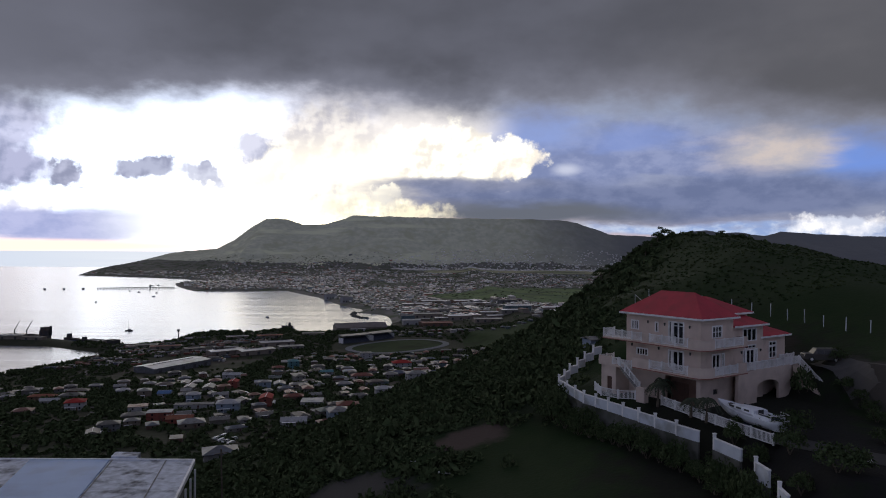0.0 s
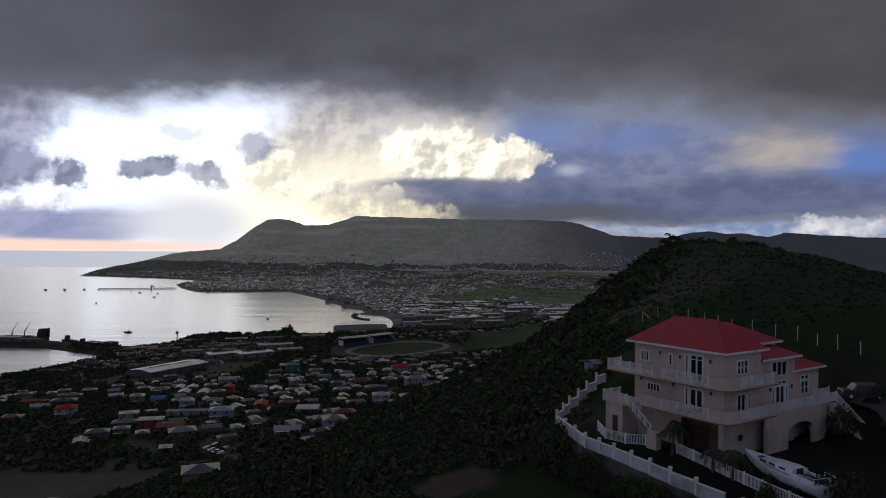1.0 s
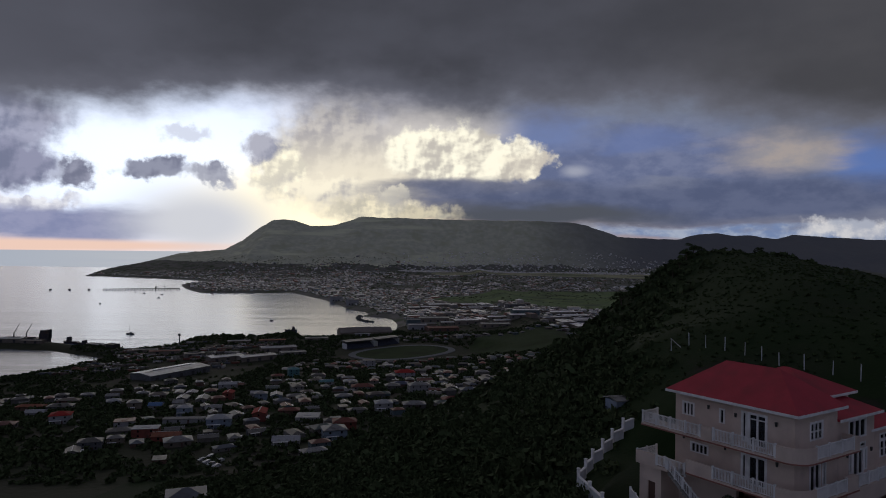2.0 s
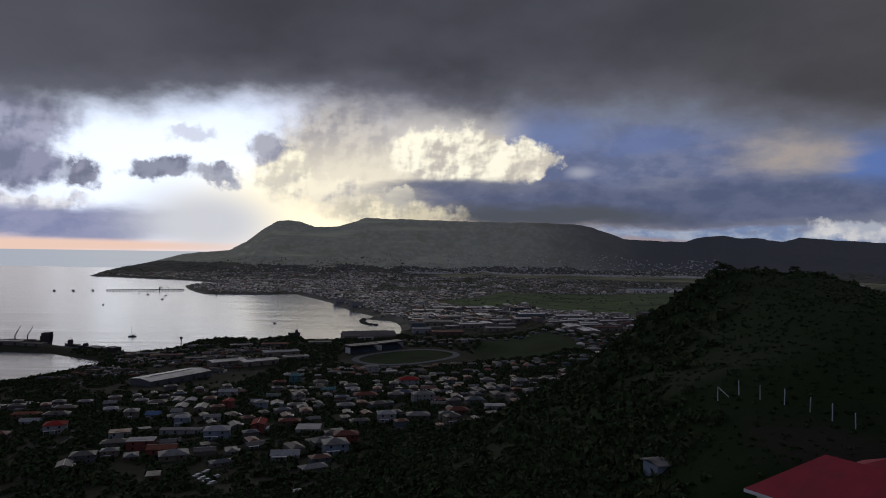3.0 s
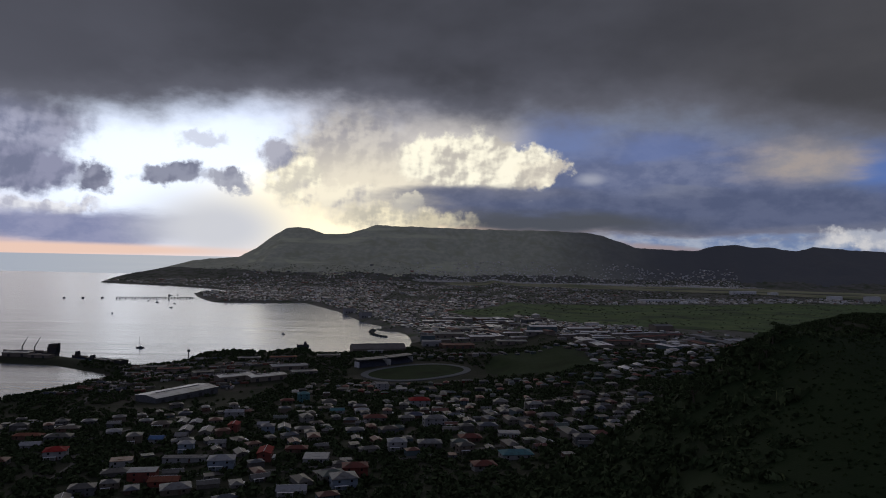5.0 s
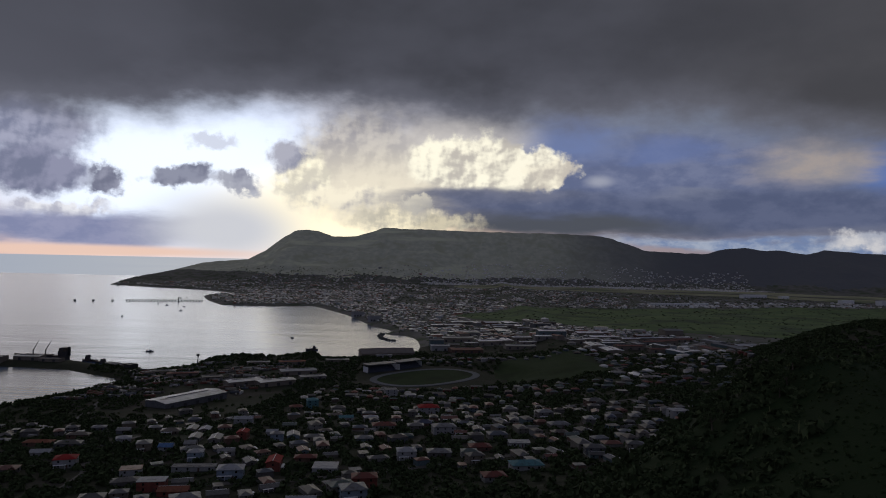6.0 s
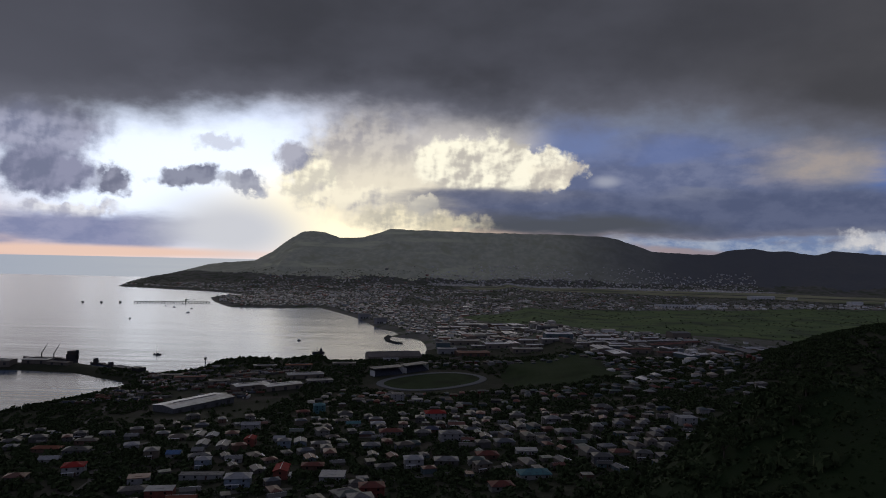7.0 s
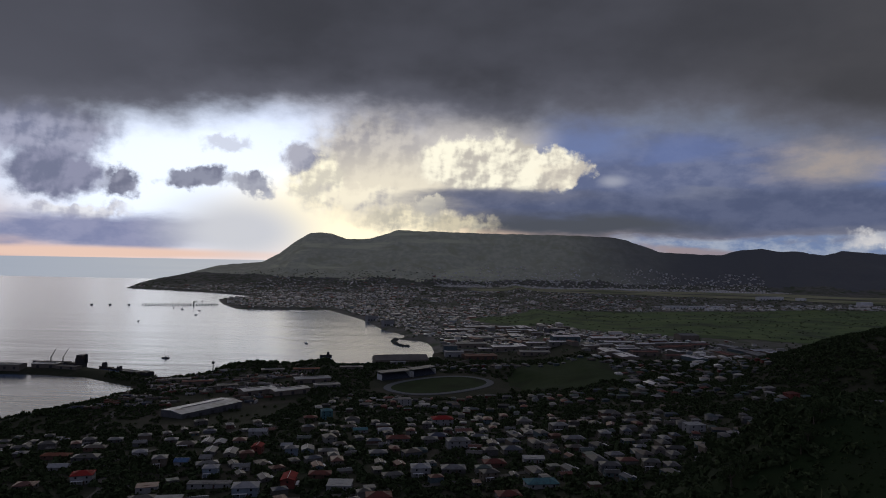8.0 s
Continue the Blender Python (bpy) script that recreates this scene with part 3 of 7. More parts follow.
def glazed(name, along, at, u0, u1, z0, z1, columns, rows=1, frame_w=0.09, transom=0.0):
    """A white window or glazed door: frame and glazing bars, one glass pane a light."""
    def put(bm, a0, a1, b0, b1, c0, c1):
        if along == "y":
            box(bm, at + b0, at + b1, a0, a1, c0, c1)
        else:
            box(bm, a0, a1, at + b0, at + b1, c0, c1)
    us, zs = np.linspace(u0 + frame_w / 2, u1 - frame_w / 2, columns + 1), np.linspace(z0 + frame_w / 2, z1 - transom - frame_w / 2, rows + 1)
    # one lattice: casing, mullions and glazing bars as cells of a grid that share their edges
    solid_u = [(u0 - 0.1, u0 + frame_w), *[(u - frame_w * 0.7, u + frame_w * 0.7) for u in us[1:-1]], (u1 - frame_w, u1 + 0.1)]
    solid_z = [(z0, z0 + frame_w), *[(z - 0.035, z + 0.035) for z in [*zs[1:-1], *([z1 - transom] if transom else [])]], (z1 - frame_w, z1 + 0.08)]
    lines_u, lines_z = [e for pair in solid_u for e in pair], [e for pair in solid_z for e in pair]
    filled = lambda i, j: i % 2 == 0 or j % 2 == 0
    bm, made = bmesh.new(), {}

    def corner(i, j, k):
        if (i, j, k) not in made:
            a, b, c = lines_u[i], (-0.05, 0.11)[k], lines_z[j]
            made[i, j, k] = bm.verts.new((at + b, a, c) if along == "y" else (a, at + b, c))
        return made[i, j, k]
    nu, nz = len(lines_u) - 1, len(lines_z) - 1
    for i in range(nu):
        for j in range(nz):
            if not filled(i, j):
                continue
            for k in (0, 1):
                bm.faces.new([corner(*c, k) for c in ((i, j), (i + 1, j), (i + 1, j + 1), (i, j + 1))])
            for di, dj, ends in ((-1, 0, ((i, j), (i, j + 1))), (1, 0, ((i + 1, j), (i + 1, j + 1))), (0, -1, ((i, j), (i + 1, j))), (0, 1, ((i, j + 1), (i + 1, j + 1)))):
                if not (0 <= i + di < nu and 0 <= j + dj < nz and filled(i + di, j + dj)):
                    p, q = ends
                    bm.faces.new((corner(*p, 0), corner(*q, 0), corner(*q, 1), corner(*p, 1)))
    whole = part(name, bm, M_WHITE, villa, "white-framed")
    for a, b in zip(us, us[1:]):
        for c, d in zip(zs, zs[1:]):
            bm = bmesh.new()
            put(bm, a + 0.03, b - 0.03, 0.05, 0.06, c + 0.03, d - 0.03)
            part("pane", bm, M_GLASS, whole)
    if transom:
        bm = bmesh.new()
        put(bm, u0 + 0.03, u1 - 0.03, 0.05, 0.06, z1 - transom, z1 - 0.04)
        part("pane", bm, M_GLASS, whole)
    return whole


def railing(points, high=0.95, posts=1.6, parent=None, gap=0.13, name="railing"):
    """A white balustrade along points (x, y, z of its foot): rails and balusters, with each post a part of its own."""
    bm = bmesh.new()
    at = []
    for a, b in zip(points, points[1:]):
        a, b = Vector(a), Vector(b)
        bar(bm, a + Vector((0, 0, high)), b + Vector((0, 0, high)), 0.09, 0.07)
        bar(bm, a + Vector((0, 0, 0.1)), b + Vector((0, 0, 0.1)), 0.06, 0.06)
        n = max(2, int((b - a).length / gap))
        for i in range(1, n):
            p = a.lerp(b, i / n)
            bar(bm, p + Vector((0, 0, 0.1)), p + Vector((0, 0, high)), 0.045)
        m = max(1, round((b - a).length / posts))
        at += [a.lerp(b, i / m) for i in range(m)]
    at.append(Vector(points[-1]))
    rails = part(name, bm, M_WHITE, parent or villa, "white balustrade")
    for p in at:
        bm = bmesh.new()
        box(bm, p.x - 0.07, p.x + 0.07, p.y - 0.07, p.y + 0.07, p.z, p.z + high + 0.12)
        part("post", bm, M_WHITE, rails)
    return rails


LOW = -1.1
# left side, the nearer bay and the recessed part
pierced("y", 0.2, 0.2, 5.3, LOW, 8.8, [(2.45, 3.9, 5.8, 8.3), (4.1, 4.45, 6.0, 8.3), (2.45, 3.9, 2.75, 5.0), (4.1, 4.45, 3.0, 5.0), (0.75, 4.9, LOW, 2.05)])
pierced("y", 0.8, 5.3, 11.0, LOW, 8.8, [(9.4, 10.45, 6.8, 7.9), (6.5, 6.85, 6.8, 7.95), (8.0, 9.6, 3.8, 4.6)])
boxes("wall", M_CREAM, villa, "", (0.46, 0.8, 5.05, 5.3, LOW, 8.8))
glazed("french_door", "y", 0.22, 2.45, 3.9, 5.8, 8.3, 2, 1, 0.1, 0.42), glazed("window", "y", 0.22, 4.1, 4.45, 6.0, 8.3, 1)
glazed("french_door", "y", 0.22, 2.45, 3.9, 2.75, 5.0, 2, 1, 0.1), glazed("window", "y", 0.22, 4.1, 4.45, 3.0, 5.0, 1)
glazed("window", "y", 0.82, 9.4, 10.45, 6.8, 7.9, 3), glazed("window", "y", 0.82, 6.5, 6.85, 6.8, 7.95, 1, 1, 0.06), glazed("window", "y", 0.82, 8.0, 9.6, 3.8, 4.6, 4, 1, 0.07)
boxes("recess_wall", M_BROWN, villa, "brown wall in the shade of the balcony", (1.3, 1.5, 0.7, 5.0, LOW, 2.4))
for i in range(10):
    boxes("shutter_board", M_WOOD, villa, "brown shutter board", (1.22, 1.29, 2.5 + i * 0.23, 2.71 + i * 0.23, LOW, 1.3))
# front of the main block
pierced("x", 0.2, 0.45, 6.2, LOW, 8.8, [(2.3, 4.0, 6.65, 8.0), (2.3, 3.7, 2.75, 4.8), (4.1, 4.5, 3.0, 4.8), (2.5, 3.3, 0.3, 0.9)])
glazed("window", "x", 0.22, 2.3, 4.0, 6.65, 8.0, 3, 2), glazed("french_door", "x", 0.22, 2.3, 3.7, 2.75, 4.8, 2), glazed("window", "x", 0.22, 4.1, 4.5, 3.0, 4.8, 1)
boxes("vent", M_DARK, villa, "", *[(2.52, 3.28, 0.26, 0.32, 0.32 + i * 0.1, 0.38 + i * 0.1) for i in range(6)])
# middle block, set lower
pierced("x", 0.5, 6.2, 12.75, LOW, 7.65, [(8.6, 11.3, 5.8, 7.3), (9.3, 10.9, 2.72, 4.8), (8.7, 9.1, 3.0, 4.8), (11.1, 11.5, 3.0, 4.8), (9.0, 11.2, 4.95, 5.3)])
glazed("window", "x", 0.52, 8.6, 11.3, 5.8, 7.3, 3), glazed("french_door", "x", 0.52, 9.3, 10.9, 2.72, 4.8, 2)
glazed("window", "x", 0.52, 8.7, 9.1, 3.0, 4.8, 1), glazed("window", "x", 0.52, 11.1, 11.5, 3.0, 4.8, 1), glazed("window", "x", 0.52, 9.0, 11.2, 4.95, 5.3, 3, 1, 0.06)
# wing
pierced("x", 1.0, 12.75, 18.4, LOW, 6.0, [(14.9, 16.4, 3.3, 4.75), (14.9, 16.4, 4.85, 5.3)])
glazed("window", "x", 1.02, 14.9, 16.4, 3.3, 4.75, 2, 2), glazed("window", "x", 1.02, 14.9, 16.4, 4.85, 5.3, 2, 1, 0.06)
# sides and back, floors within
boxes("wall", M_CREAM, villa, "", (18.15, 18.4, 1.25, 8.0, LOW, 6.0))
boxes("wall", M_CREAM, villa, "", (12.5, 12.75, 0.75, 2.7, LOW, 7.65))
boxes("wall", M_CREAM, villa, "", (5.95, 6.2, 0.45, 11.0, 5.0, 8.8))
boxes("wall", M_CREAM, villa, "", (6.2, 12.9, 2.7, 2.95, 7.0, 8.8))
boxes("wall", M_CREAM, villa, "", (12.65, 12.9, 2.95, 10.0, LOW, 8.8))
boxes("wall", M_CREAM, villa, "", (0.8, 6.2, 11.0, 11.25, LOW, 8.8))
boxes("wall", M_CREAM, villa, "", (6.2, 12.9, 10.0, 10.25, LOW, 8.8))
boxes("wall", M_CREAM, villa, "", (12.9, 18.4, 8.0, 8.25, LOW, 6.0))
boxes("floor", M_STONE, villa, "", (1.1, 12.4, 0.8, 9.9, 5.45, 5.6))
boxes("floor", M_STONE, villa, "", (1.1, 18.1, 1.3, 7.9, 2.45, 2.6))
for name, spans in (("roof", (-0.25, 6.75, -0.3, 11.5, 8.8, 2.8)), ("roof", (6.0, 13.6, 2.3, 10.6, 8.84, 1.9)), ("roof", (12.3, 19.0, 0.5, 8.6, 6.0, 1.5))):
    bm = bmesh.new()
    hip_roof(bm, *spans)
    r = part(name, bm, M_RED, villa, "red shingled hip roof")
    x0, x1, y0, y1, z = spans[:5]
    boxes("fascia", M_WHITE, r, "white fascia board", (x0 - 0.03, x1 + 0.03, y0 - 0.05, y0 - 0.01, z - 0.06, z + 0.15), (x0 - 0.05, x0 - 0.01, y0, y1, z - 0.06, z + 0.15), (x1 + 0.01, x1 + 0.05, y0, y1, z - 0.06, z + 0.15))
bm = bmesh.new()
v = [bm.verts.new(p) for p in ((6.22, 0.0, 7.65), (13.2, 0.0, 7.65), (13.2, 2.69, 7.65), (6.22, 2.69, 7.65), (6.22, 0.0, 7.8), (13.2, 0.0, 7.8), (13.2, 2.69, 7.8), (6.22, 2.68, 8.6), (12.2, 2.68, 8.6))]
for f in ((3, 2, 1, 0), (0, 1, 5, 4), (4, 5, 8, 7), (5, 6, 8), (1, 2, 6, 5), (0, 4, 7, 3), (2, 3, 7, 8, 6)):
    bm.faces.new([v[i] for i in f])
r = part("roof", bm, M_RED, villa, "red shingled lean-to roof")
boxes("fascia", M_WHITE, r, "white fascia board", (6.22, 13.25, -0.05, -0.01, 7.58, 7.8), (13.21, 13.25, -0.01, 2.7, 7.58, 7.8))
bm = bmesh.new()
bar(bm, (1.6, 5.25, 9.72), (3.4, 7.4, 11.55), 0.18, 0.12)
part("ridge_cap", bm, M_RED, villa)


def bend(r, steps=8):
    return [(0.4 - r * math.cos(a), 0.4 - r * math.sin(a)) for a in np.linspace(0, math.pi / 2, steps)]


# balconies: slabs that run round the corner, terracotta below
for z, far in ((5.5, 13.4), (2.45, 8.7)):
    for name, mat, a, b, grow in (("balcony_slab", M_CREAM, z + 0.1, z + 0.25, 0.0), ("balcony_soffit", M_SOFFIT, z, z + 0.098, 0.06)):
        r = 1.5 + grow
        bm = bmesh.new()
        prism(bm, [(0.79, far), (0.4 - r, far), *bend(r), (7.0, 0.4 - r), (7.0, 0.19), (0.19, 0.19), (0.19, 5.3), (0.79, 5.3)], a, b)
        part(name, bm, mat, villa)
    top = z + 1.2
    bm = bmesh.new()
    outer, inner = bend(1.5), bend(1.36)
    prism(bm, [(-1.1, 0.9), *outer, (0.9, -1.1), (0.9, -0.96), *inner[::-1], (-0.96, 0.9)], z + 0.25, top)
    part("parapet", bm, M_CREAM, villa)
    railing([(-1.03, 6.2, z + 0.25), (-1.03, 0.97, z + 0.25)])
    railing([(0.97, -1.03, z + 0.25), (6.2 if z > 5 else 5.2, -1.03, z + 0.25)])
boxes("parapet", M_CREAM, villa, "", (-1.1, -0.96, 6.3, 7.3, 5.75, 6.7))
boxes("parapet", M_CREAM, villa, "", (6.3, 7.0, -1.1, -0.95, 5.75, 6.7), (6.85, 7.0, -0.95, 0.2, 5.75, 6.7))
boxes("parapet", M_CREAM, villa, "", (-1.1, -0.96, 6.3, 8.7, 2.7, 3.65))
railing([(-1.03, 7.4, 5.75), (-1.03, 13.3, 5.75), (0.9, 13.3, 5.75)])
boxes("pillar", M_CREAM, villa, "", (5.3, 6.9, -1.1, -0.7, LOW, 3.7))
# the front terrace over the arched garage
boxes("terrace_slab", M_CREAM, villa, "", (6.9, 16.2, -1.1, 0.5, 2.45, 2.7), (12.75, 19.5, 0.5, 1.0, 2.45, 2.7), (16.2, 19.5, -0.6, 0.5, 2.45, 2.7))
bm = bmesh.new()
arch = [(8.9 + 4.6 * k, 0.75 + 0.62 * math.sin(math.pi * k) ** 0.6) for k in np.linspace(0, 1, 11)]
ring = [(6.9, LOW), (8.9, LOW), *arch, (13.5, LOW), (16.2, LOW), (16.2, 2.45), (6.9, 2.45)]
fr = [bm.verts.new((x, -1.1, z)) for x, z in ring]
bk = [bm.verts.new((x, -0.8, z)) for x, z in ring]
bm.faces.new(fr), bm.faces.new(bk[::-1])
for i in range(len(ring)):
    j = (i + 1) % len(ring)
    bm.faces.new((fr[i], bk[i], bk[j], fr[j]))
part("wall", bm, M_CREAM, villa, "cream wall with an arched garage opening")
boxes("garage_side", M_CREAM, villa, "", (6.9, 7.15, -0.8, 0.5, LOW, 2.45))
boxes("garage_side", M_CREAM, villa, "", (15.95, 16.2, -0.8, 0.99, LOW, 2.45))
railing([(7.1, -1.03, 2.7), (16.1, -1.03, 2.7)])
railing([(16.2, 0.4, 2.7), (19.4, 0.4, 2.7)], 0.98)
railing([(16.2, -1.15, 2.7), (17.7, -1.2, 2.7), (17.75, -1.3, 2.6), (17.6, -5.0, -0.75)], 0.95)
for k in range(18):
    boxes("step", M_CREAM, villa, "", (16.4, 17.6, -1.2 - 0.21 * (k + 1), -1.2 - 0.21 * k, LOW - 0.2, 2.6 - 0.2 * k))
boxes("terrace_wall", M_CREAM, villa, "", (16.2, 20.5, -0.6, -0.35, LOW, 2.45))
# landing and outside stair
boxes("landing", M_CREAM, villa, "", (-1.9, 0.79, 9.9, 13.3, 2.35, 2.6))
boxes("parapet", M_CREAM, villa, "", (-1.9, -1.75, 11.2, 13.3, 2.6, 3.45))
boxes("stair_tower", M_CREAM, villa, "", (-1.6, -1.35, 10.8, 11.4, LOW, 2.35), (-1.6, -1.35, 12.2, 13.1, LOW, 2.35), (-1.6, -1.35, 11.4, 12.2, 1.0, 2.35), (-1.35, 0.79, 10.8, 11.05, LOW, 2.35))
boxes("door", M_WOOD, villa, "brown wooden door", (-1.48, -1.42, 11.4, 12.2, LOW, 1.0))
railing([(-1.8, 13.2, 2.6), (0.7, 13.2, 2.6)], 0.85)
railing([(-1.83, 11.1, 2.6), (-1.83, 10.1, 2.6)], 0.85)
for i in range(13):
    boxes("step", M_STONE, villa, "", (-1.85, -0.95, 9.9 - 0.24 * (i + 1), 9.9 - 0.24 * i, 2.35 - 0.19 * (i + 1) - 0.12, 2.35 - 0.19 * i))
railing([(-1.88, 9.9, 2.55), (-1.88, 6.9, 0.2)], 0.85, 1.0, gap=0.2)
railing([(-0.95, 11.0, 2.1), (-0.95, 8.9, 2.1)], 1.05, 2.0)
boxes("yard_wall", M_CREAM, villa, "", (-2.6, -1.9, 5.6, 6.8, LOW, 0.6))
# wall lamps
for p in ((0.1, 5.0, 7.9), (0.1, 1.6, 7.9), (0.7, 7.9, 7.9), (0.1, 1.5, 4.9), (0.7, 6.3, 4.9), (0.7, 10.3, 4.9), (12.1, 0.4, 4.6), (8.2, 0.4, 4.6)):
    bm = bmesh.new()
    rod(bm, (p[0], p[1], p[2] - 0.16), (p[0], p[1], p[2] + 0.16), 0.08, 0.12, 8)
    box(bm, p[0], p[0] + 0.1, p[1] - 0.04, p[1] + 0.1, p[2] + 0.05, p[2] + 0.1)
    part("wall_lamp", bm, M_DARK, villa, "black lantern")


# ---- plants in masses ----
RNG = np.random.default_rng(7)


def clump(n, leaf, squash=0.8, seed=0, core=0.45):
    """Leaf blades round a rough dome of radius 1: vertices and quads."""
    r = np.random.default_rng(seed)
    d = r.normal(size=(n, 3))
    d /= np.linalg.norm(d, axis=1)[:, None]
    d[:, 2] = np.abs(d[:, 2]) * 1.1 - 0.25
    lump = 0.78 + 0.28 * np.sin(d[:, 0] * 3.1 + seed) * np.sin(d[:, 1] * 3.7 + 2 * seed)
    p = d * (lump * r.uniform(core, 1.05, n) ** 0.5)[:, None] * np.array((1, 1, squash))
    a = r.normal(size=(n, 3))
    a /= np.linalg.norm(a, axis=1)[:, None]
    b = np.cross(a, d + r.normal(size=(n, 3)) * 0.5)
    b /= np.linalg.norm(b, axis=1)[:, None] + 1e-9
    s = leaf * r.uniform(0.6, 1.3, n)[:, None]
    v = np.stack([p - a * s, p + b * s * 0.55, p + a * s, p - b * s * 0.55], 1).reshape(-1, 3)
    return v, np.arange(n * 4).reshape(n, 4)


def scatter(name, variants, places, sizes, mat, label, category, tall=None, spin=None):
    """Many clumps as one object of kind stuff."""
    spin = RNG.uniform(0, 2 * np.pi, len(places)) if spin is None else spin
    kind = RNG.integers(0, len(variants), len(places))
    tall = np.ones(len(places)) if tall is None else tall
    vs, fs, base = [], [], 0
    for i, (v, f) in enumerate(variants):
        k = np.where(kind == i)[0]
        c, s = np.cos(spin[k])[:, None], np.sin(spin[k])[:, None]
        x, y = v[None, :, 0] * c - v[None, :, 1] * s, v[None, :, 0] * s + v[None, :, 1] * c
        z = np.repeat(v[None, :, 2], len(k), 0) * tall[k][:, None]
        w = np.stack([x, y, z], -1) * sizes[k][:, None, None] + places[k][:, None, :]
        vs.append(w.reshape(-1, 3))
        fs.append((f[None] + (base + np.arange(len(k)) * len(v))[:, None, None]).reshape(-1, 4))
        base += len(k) * len(v)
    vs, fs = np.concatenate(vs), np.concatenate(fs)
    me = bpy.data.meshes.new(name)
    me.vertices.add(len(vs)), me.loops.add(fs.size), me.polygons.add(len(fs))
    me.vertices.foreach_set("co", vs.astype(np.float32).ravel())
    me.loops.foreach_set("vertex_index", fs.astype(np.int32).ravel())
    me.polygons.foreach_set("loop_start", np.arange(0, fs.size, 4, dtype=np.int32))
    me.update()
    me.materials.append(mat)
    return tagged(new(name, me), label, category, kind="stuff")


def on_land(xy, sink=0.0):
    return np.column_stack([xy, land(xy[:, 0], xy[:, 1]) - sink])


def thicket_edge(y):
    return np.interp(y, (-60, 50, 70, 85, 95, 120, 160, 195, 212, 240, 330), (-20, -16, -8, 4, 13, 28, 46, 64, 100, 130, 170))


def in_yard(x, y, grow=0.0):
    lx, ly = (x - 28.5) * 0.829 + (y - 75.9) * 0.559, -(x - 28.5) * 0.559 + (y - 75.9) * 0.829
    return (np.abs(lx - 8) < 15 + grow) & (np.abs(ly - 0.5) < 13 + grow)


bush = [clump(34, 0.355, 0.8, s) for s in range(5)]
xy = np.column_stack([RNG.uniform(-120, 140, 19000), RNG.uniform(-30, 330, 19000)])
edge = thicket_edge(xy[:, 1])
ok = (xy[:, 0] < edge + RNG.normal(0, 5, len(xy))) & ~in_yard(xy[:, 0], xy[:, 1], 3)
ok &= ~((np.abs(xy[:, 0] + 42) < 20) & (np.abs(xy[:, 1] - 78) < 18)) & (np.hypot((xy[:, 0] + 11) * 0.766 - (xy[:, 1] - 83) * 0.643, ((xy[:, 0] + 11) * 0.643 + (xy[:, 1] - 83) * 0.766) * 2.4) > 8) & (np.hypot(xy[:, 0] - 4, (xy[:, 1] - 88.6) * 1.3) > 5)
keep = xy[ok]
xy = np.column_stack([RNG.uniform(-70, 30, 6500), RNG.uniform(40, 150, 6500)])
ok = (np.hypot(xy[:, 0] - 6, xy[:, 1] - 70) < 75) & (xy[:, 0] < thicket_edge(xy[:, 1]) + RNG.normal(0, 3, len(xy))) & ~in_yard(xy[:, 0], xy[:, 1], 3)
ok &= ~((np.abs(xy[:, 0] + 50) < 28) & (np.abs(xy[:, 1] - 78) < 18)) & (np.hypot(xy[:, 0] - 4, (xy[:, 1] - 88.6) * 1.3) > 5)
ok &= np.hypot((xy[:, 0] + 11) * 0.766 - (xy[:, 1] - 83) * 0.643, ((xy[:, 0] + 11) * 0.643 + (xy[:, 1] - 83) * 0.766) * 2.4) > 8
xy = np.concatenate([keep, xy[ok][:2600]])
size = RNG.uniform(0.9, 2.3, len(xy)) * np.where(RNG.random(len(xy)) < 0.06, 1.6, 1.0)
close = np.hypot(xy[:, 0] - 6, xy[:, 1] - 70) < 75
fine_bush = [clump(84, 0.195, 0.8, 300 + k) for k in range(5)]
scatter("slope_thicket", fine_bush, on_land(xy[close], 0.3), size[close], M_LEAF, "dense dark green shrubs on the slope beside the villa", "shrubs", RNG.uniform(0.8, 1.25, int(close.sum())))
xy, size = xy[~close], size[~close]
scatter("hillside_thicket", bush, on_land(xy, 0.3), size, M_LEAF, "dense dark green shrubs covering the steep slope", "shrubs", RNG.uniform(0.8, 1.25, len(xy)))
# scattered low shrubs on the grass, and a fringe along the crest
xy = np.column_stack([RNG.uniform(20, 140, 520), RNG.uniform(104, 230, 520)])
ok = (xy[:, 0] > thicket_edge(xy[:, 1])) & ~in_yard(xy[:, 0], xy[:, 1], 2) & (rough(xy[:, 0], xy[:, 1], 22, 4.0) > 0.35)
xy = xy[ok]
crest = np.column_stack([RNG.uniform(58, 92, 70), RNG.uniform(186, 212, 70)])
xy = np.concatenate([xy, crest])
size = RNG.uniform(0.4, 1.1, len(xy))
size[-70:] = RNG.uniform(0.9, 2.0, 70)
scatter("grassland_shrubs", bush, on_land(xy, 0.2), size, M_LEAF, "low dark shrubs scattered over the grassy hill", "shrubs")
tuft = [clump(9, 0.6, 0.5, 20 + s, 0.1) for s in range(3)]
xy = np.column_stack([RNG.uniform(-20, 130, 9000), RNG.uniform(104, 215, 9000)])
xy = xy[(xy[:, 0] > thicket_edge(xy[:, 1]) - 6) & ~in_yard(xy[:, 0], xy[:, 1], 0)]
M_TUFT = material("grass_blades", (0.026, 0.046, 0.014), (0.042, 0.056, 0.02), 0.9, 0.08, vary=0.3, island=True, spec=0.2)
scatter("rough_grass", tuft, on_land(xy, 0.02), RNG.uniform(0.2, 0.5, len(xy)), M_TUFT, "rough green grass on the hill", "grass")

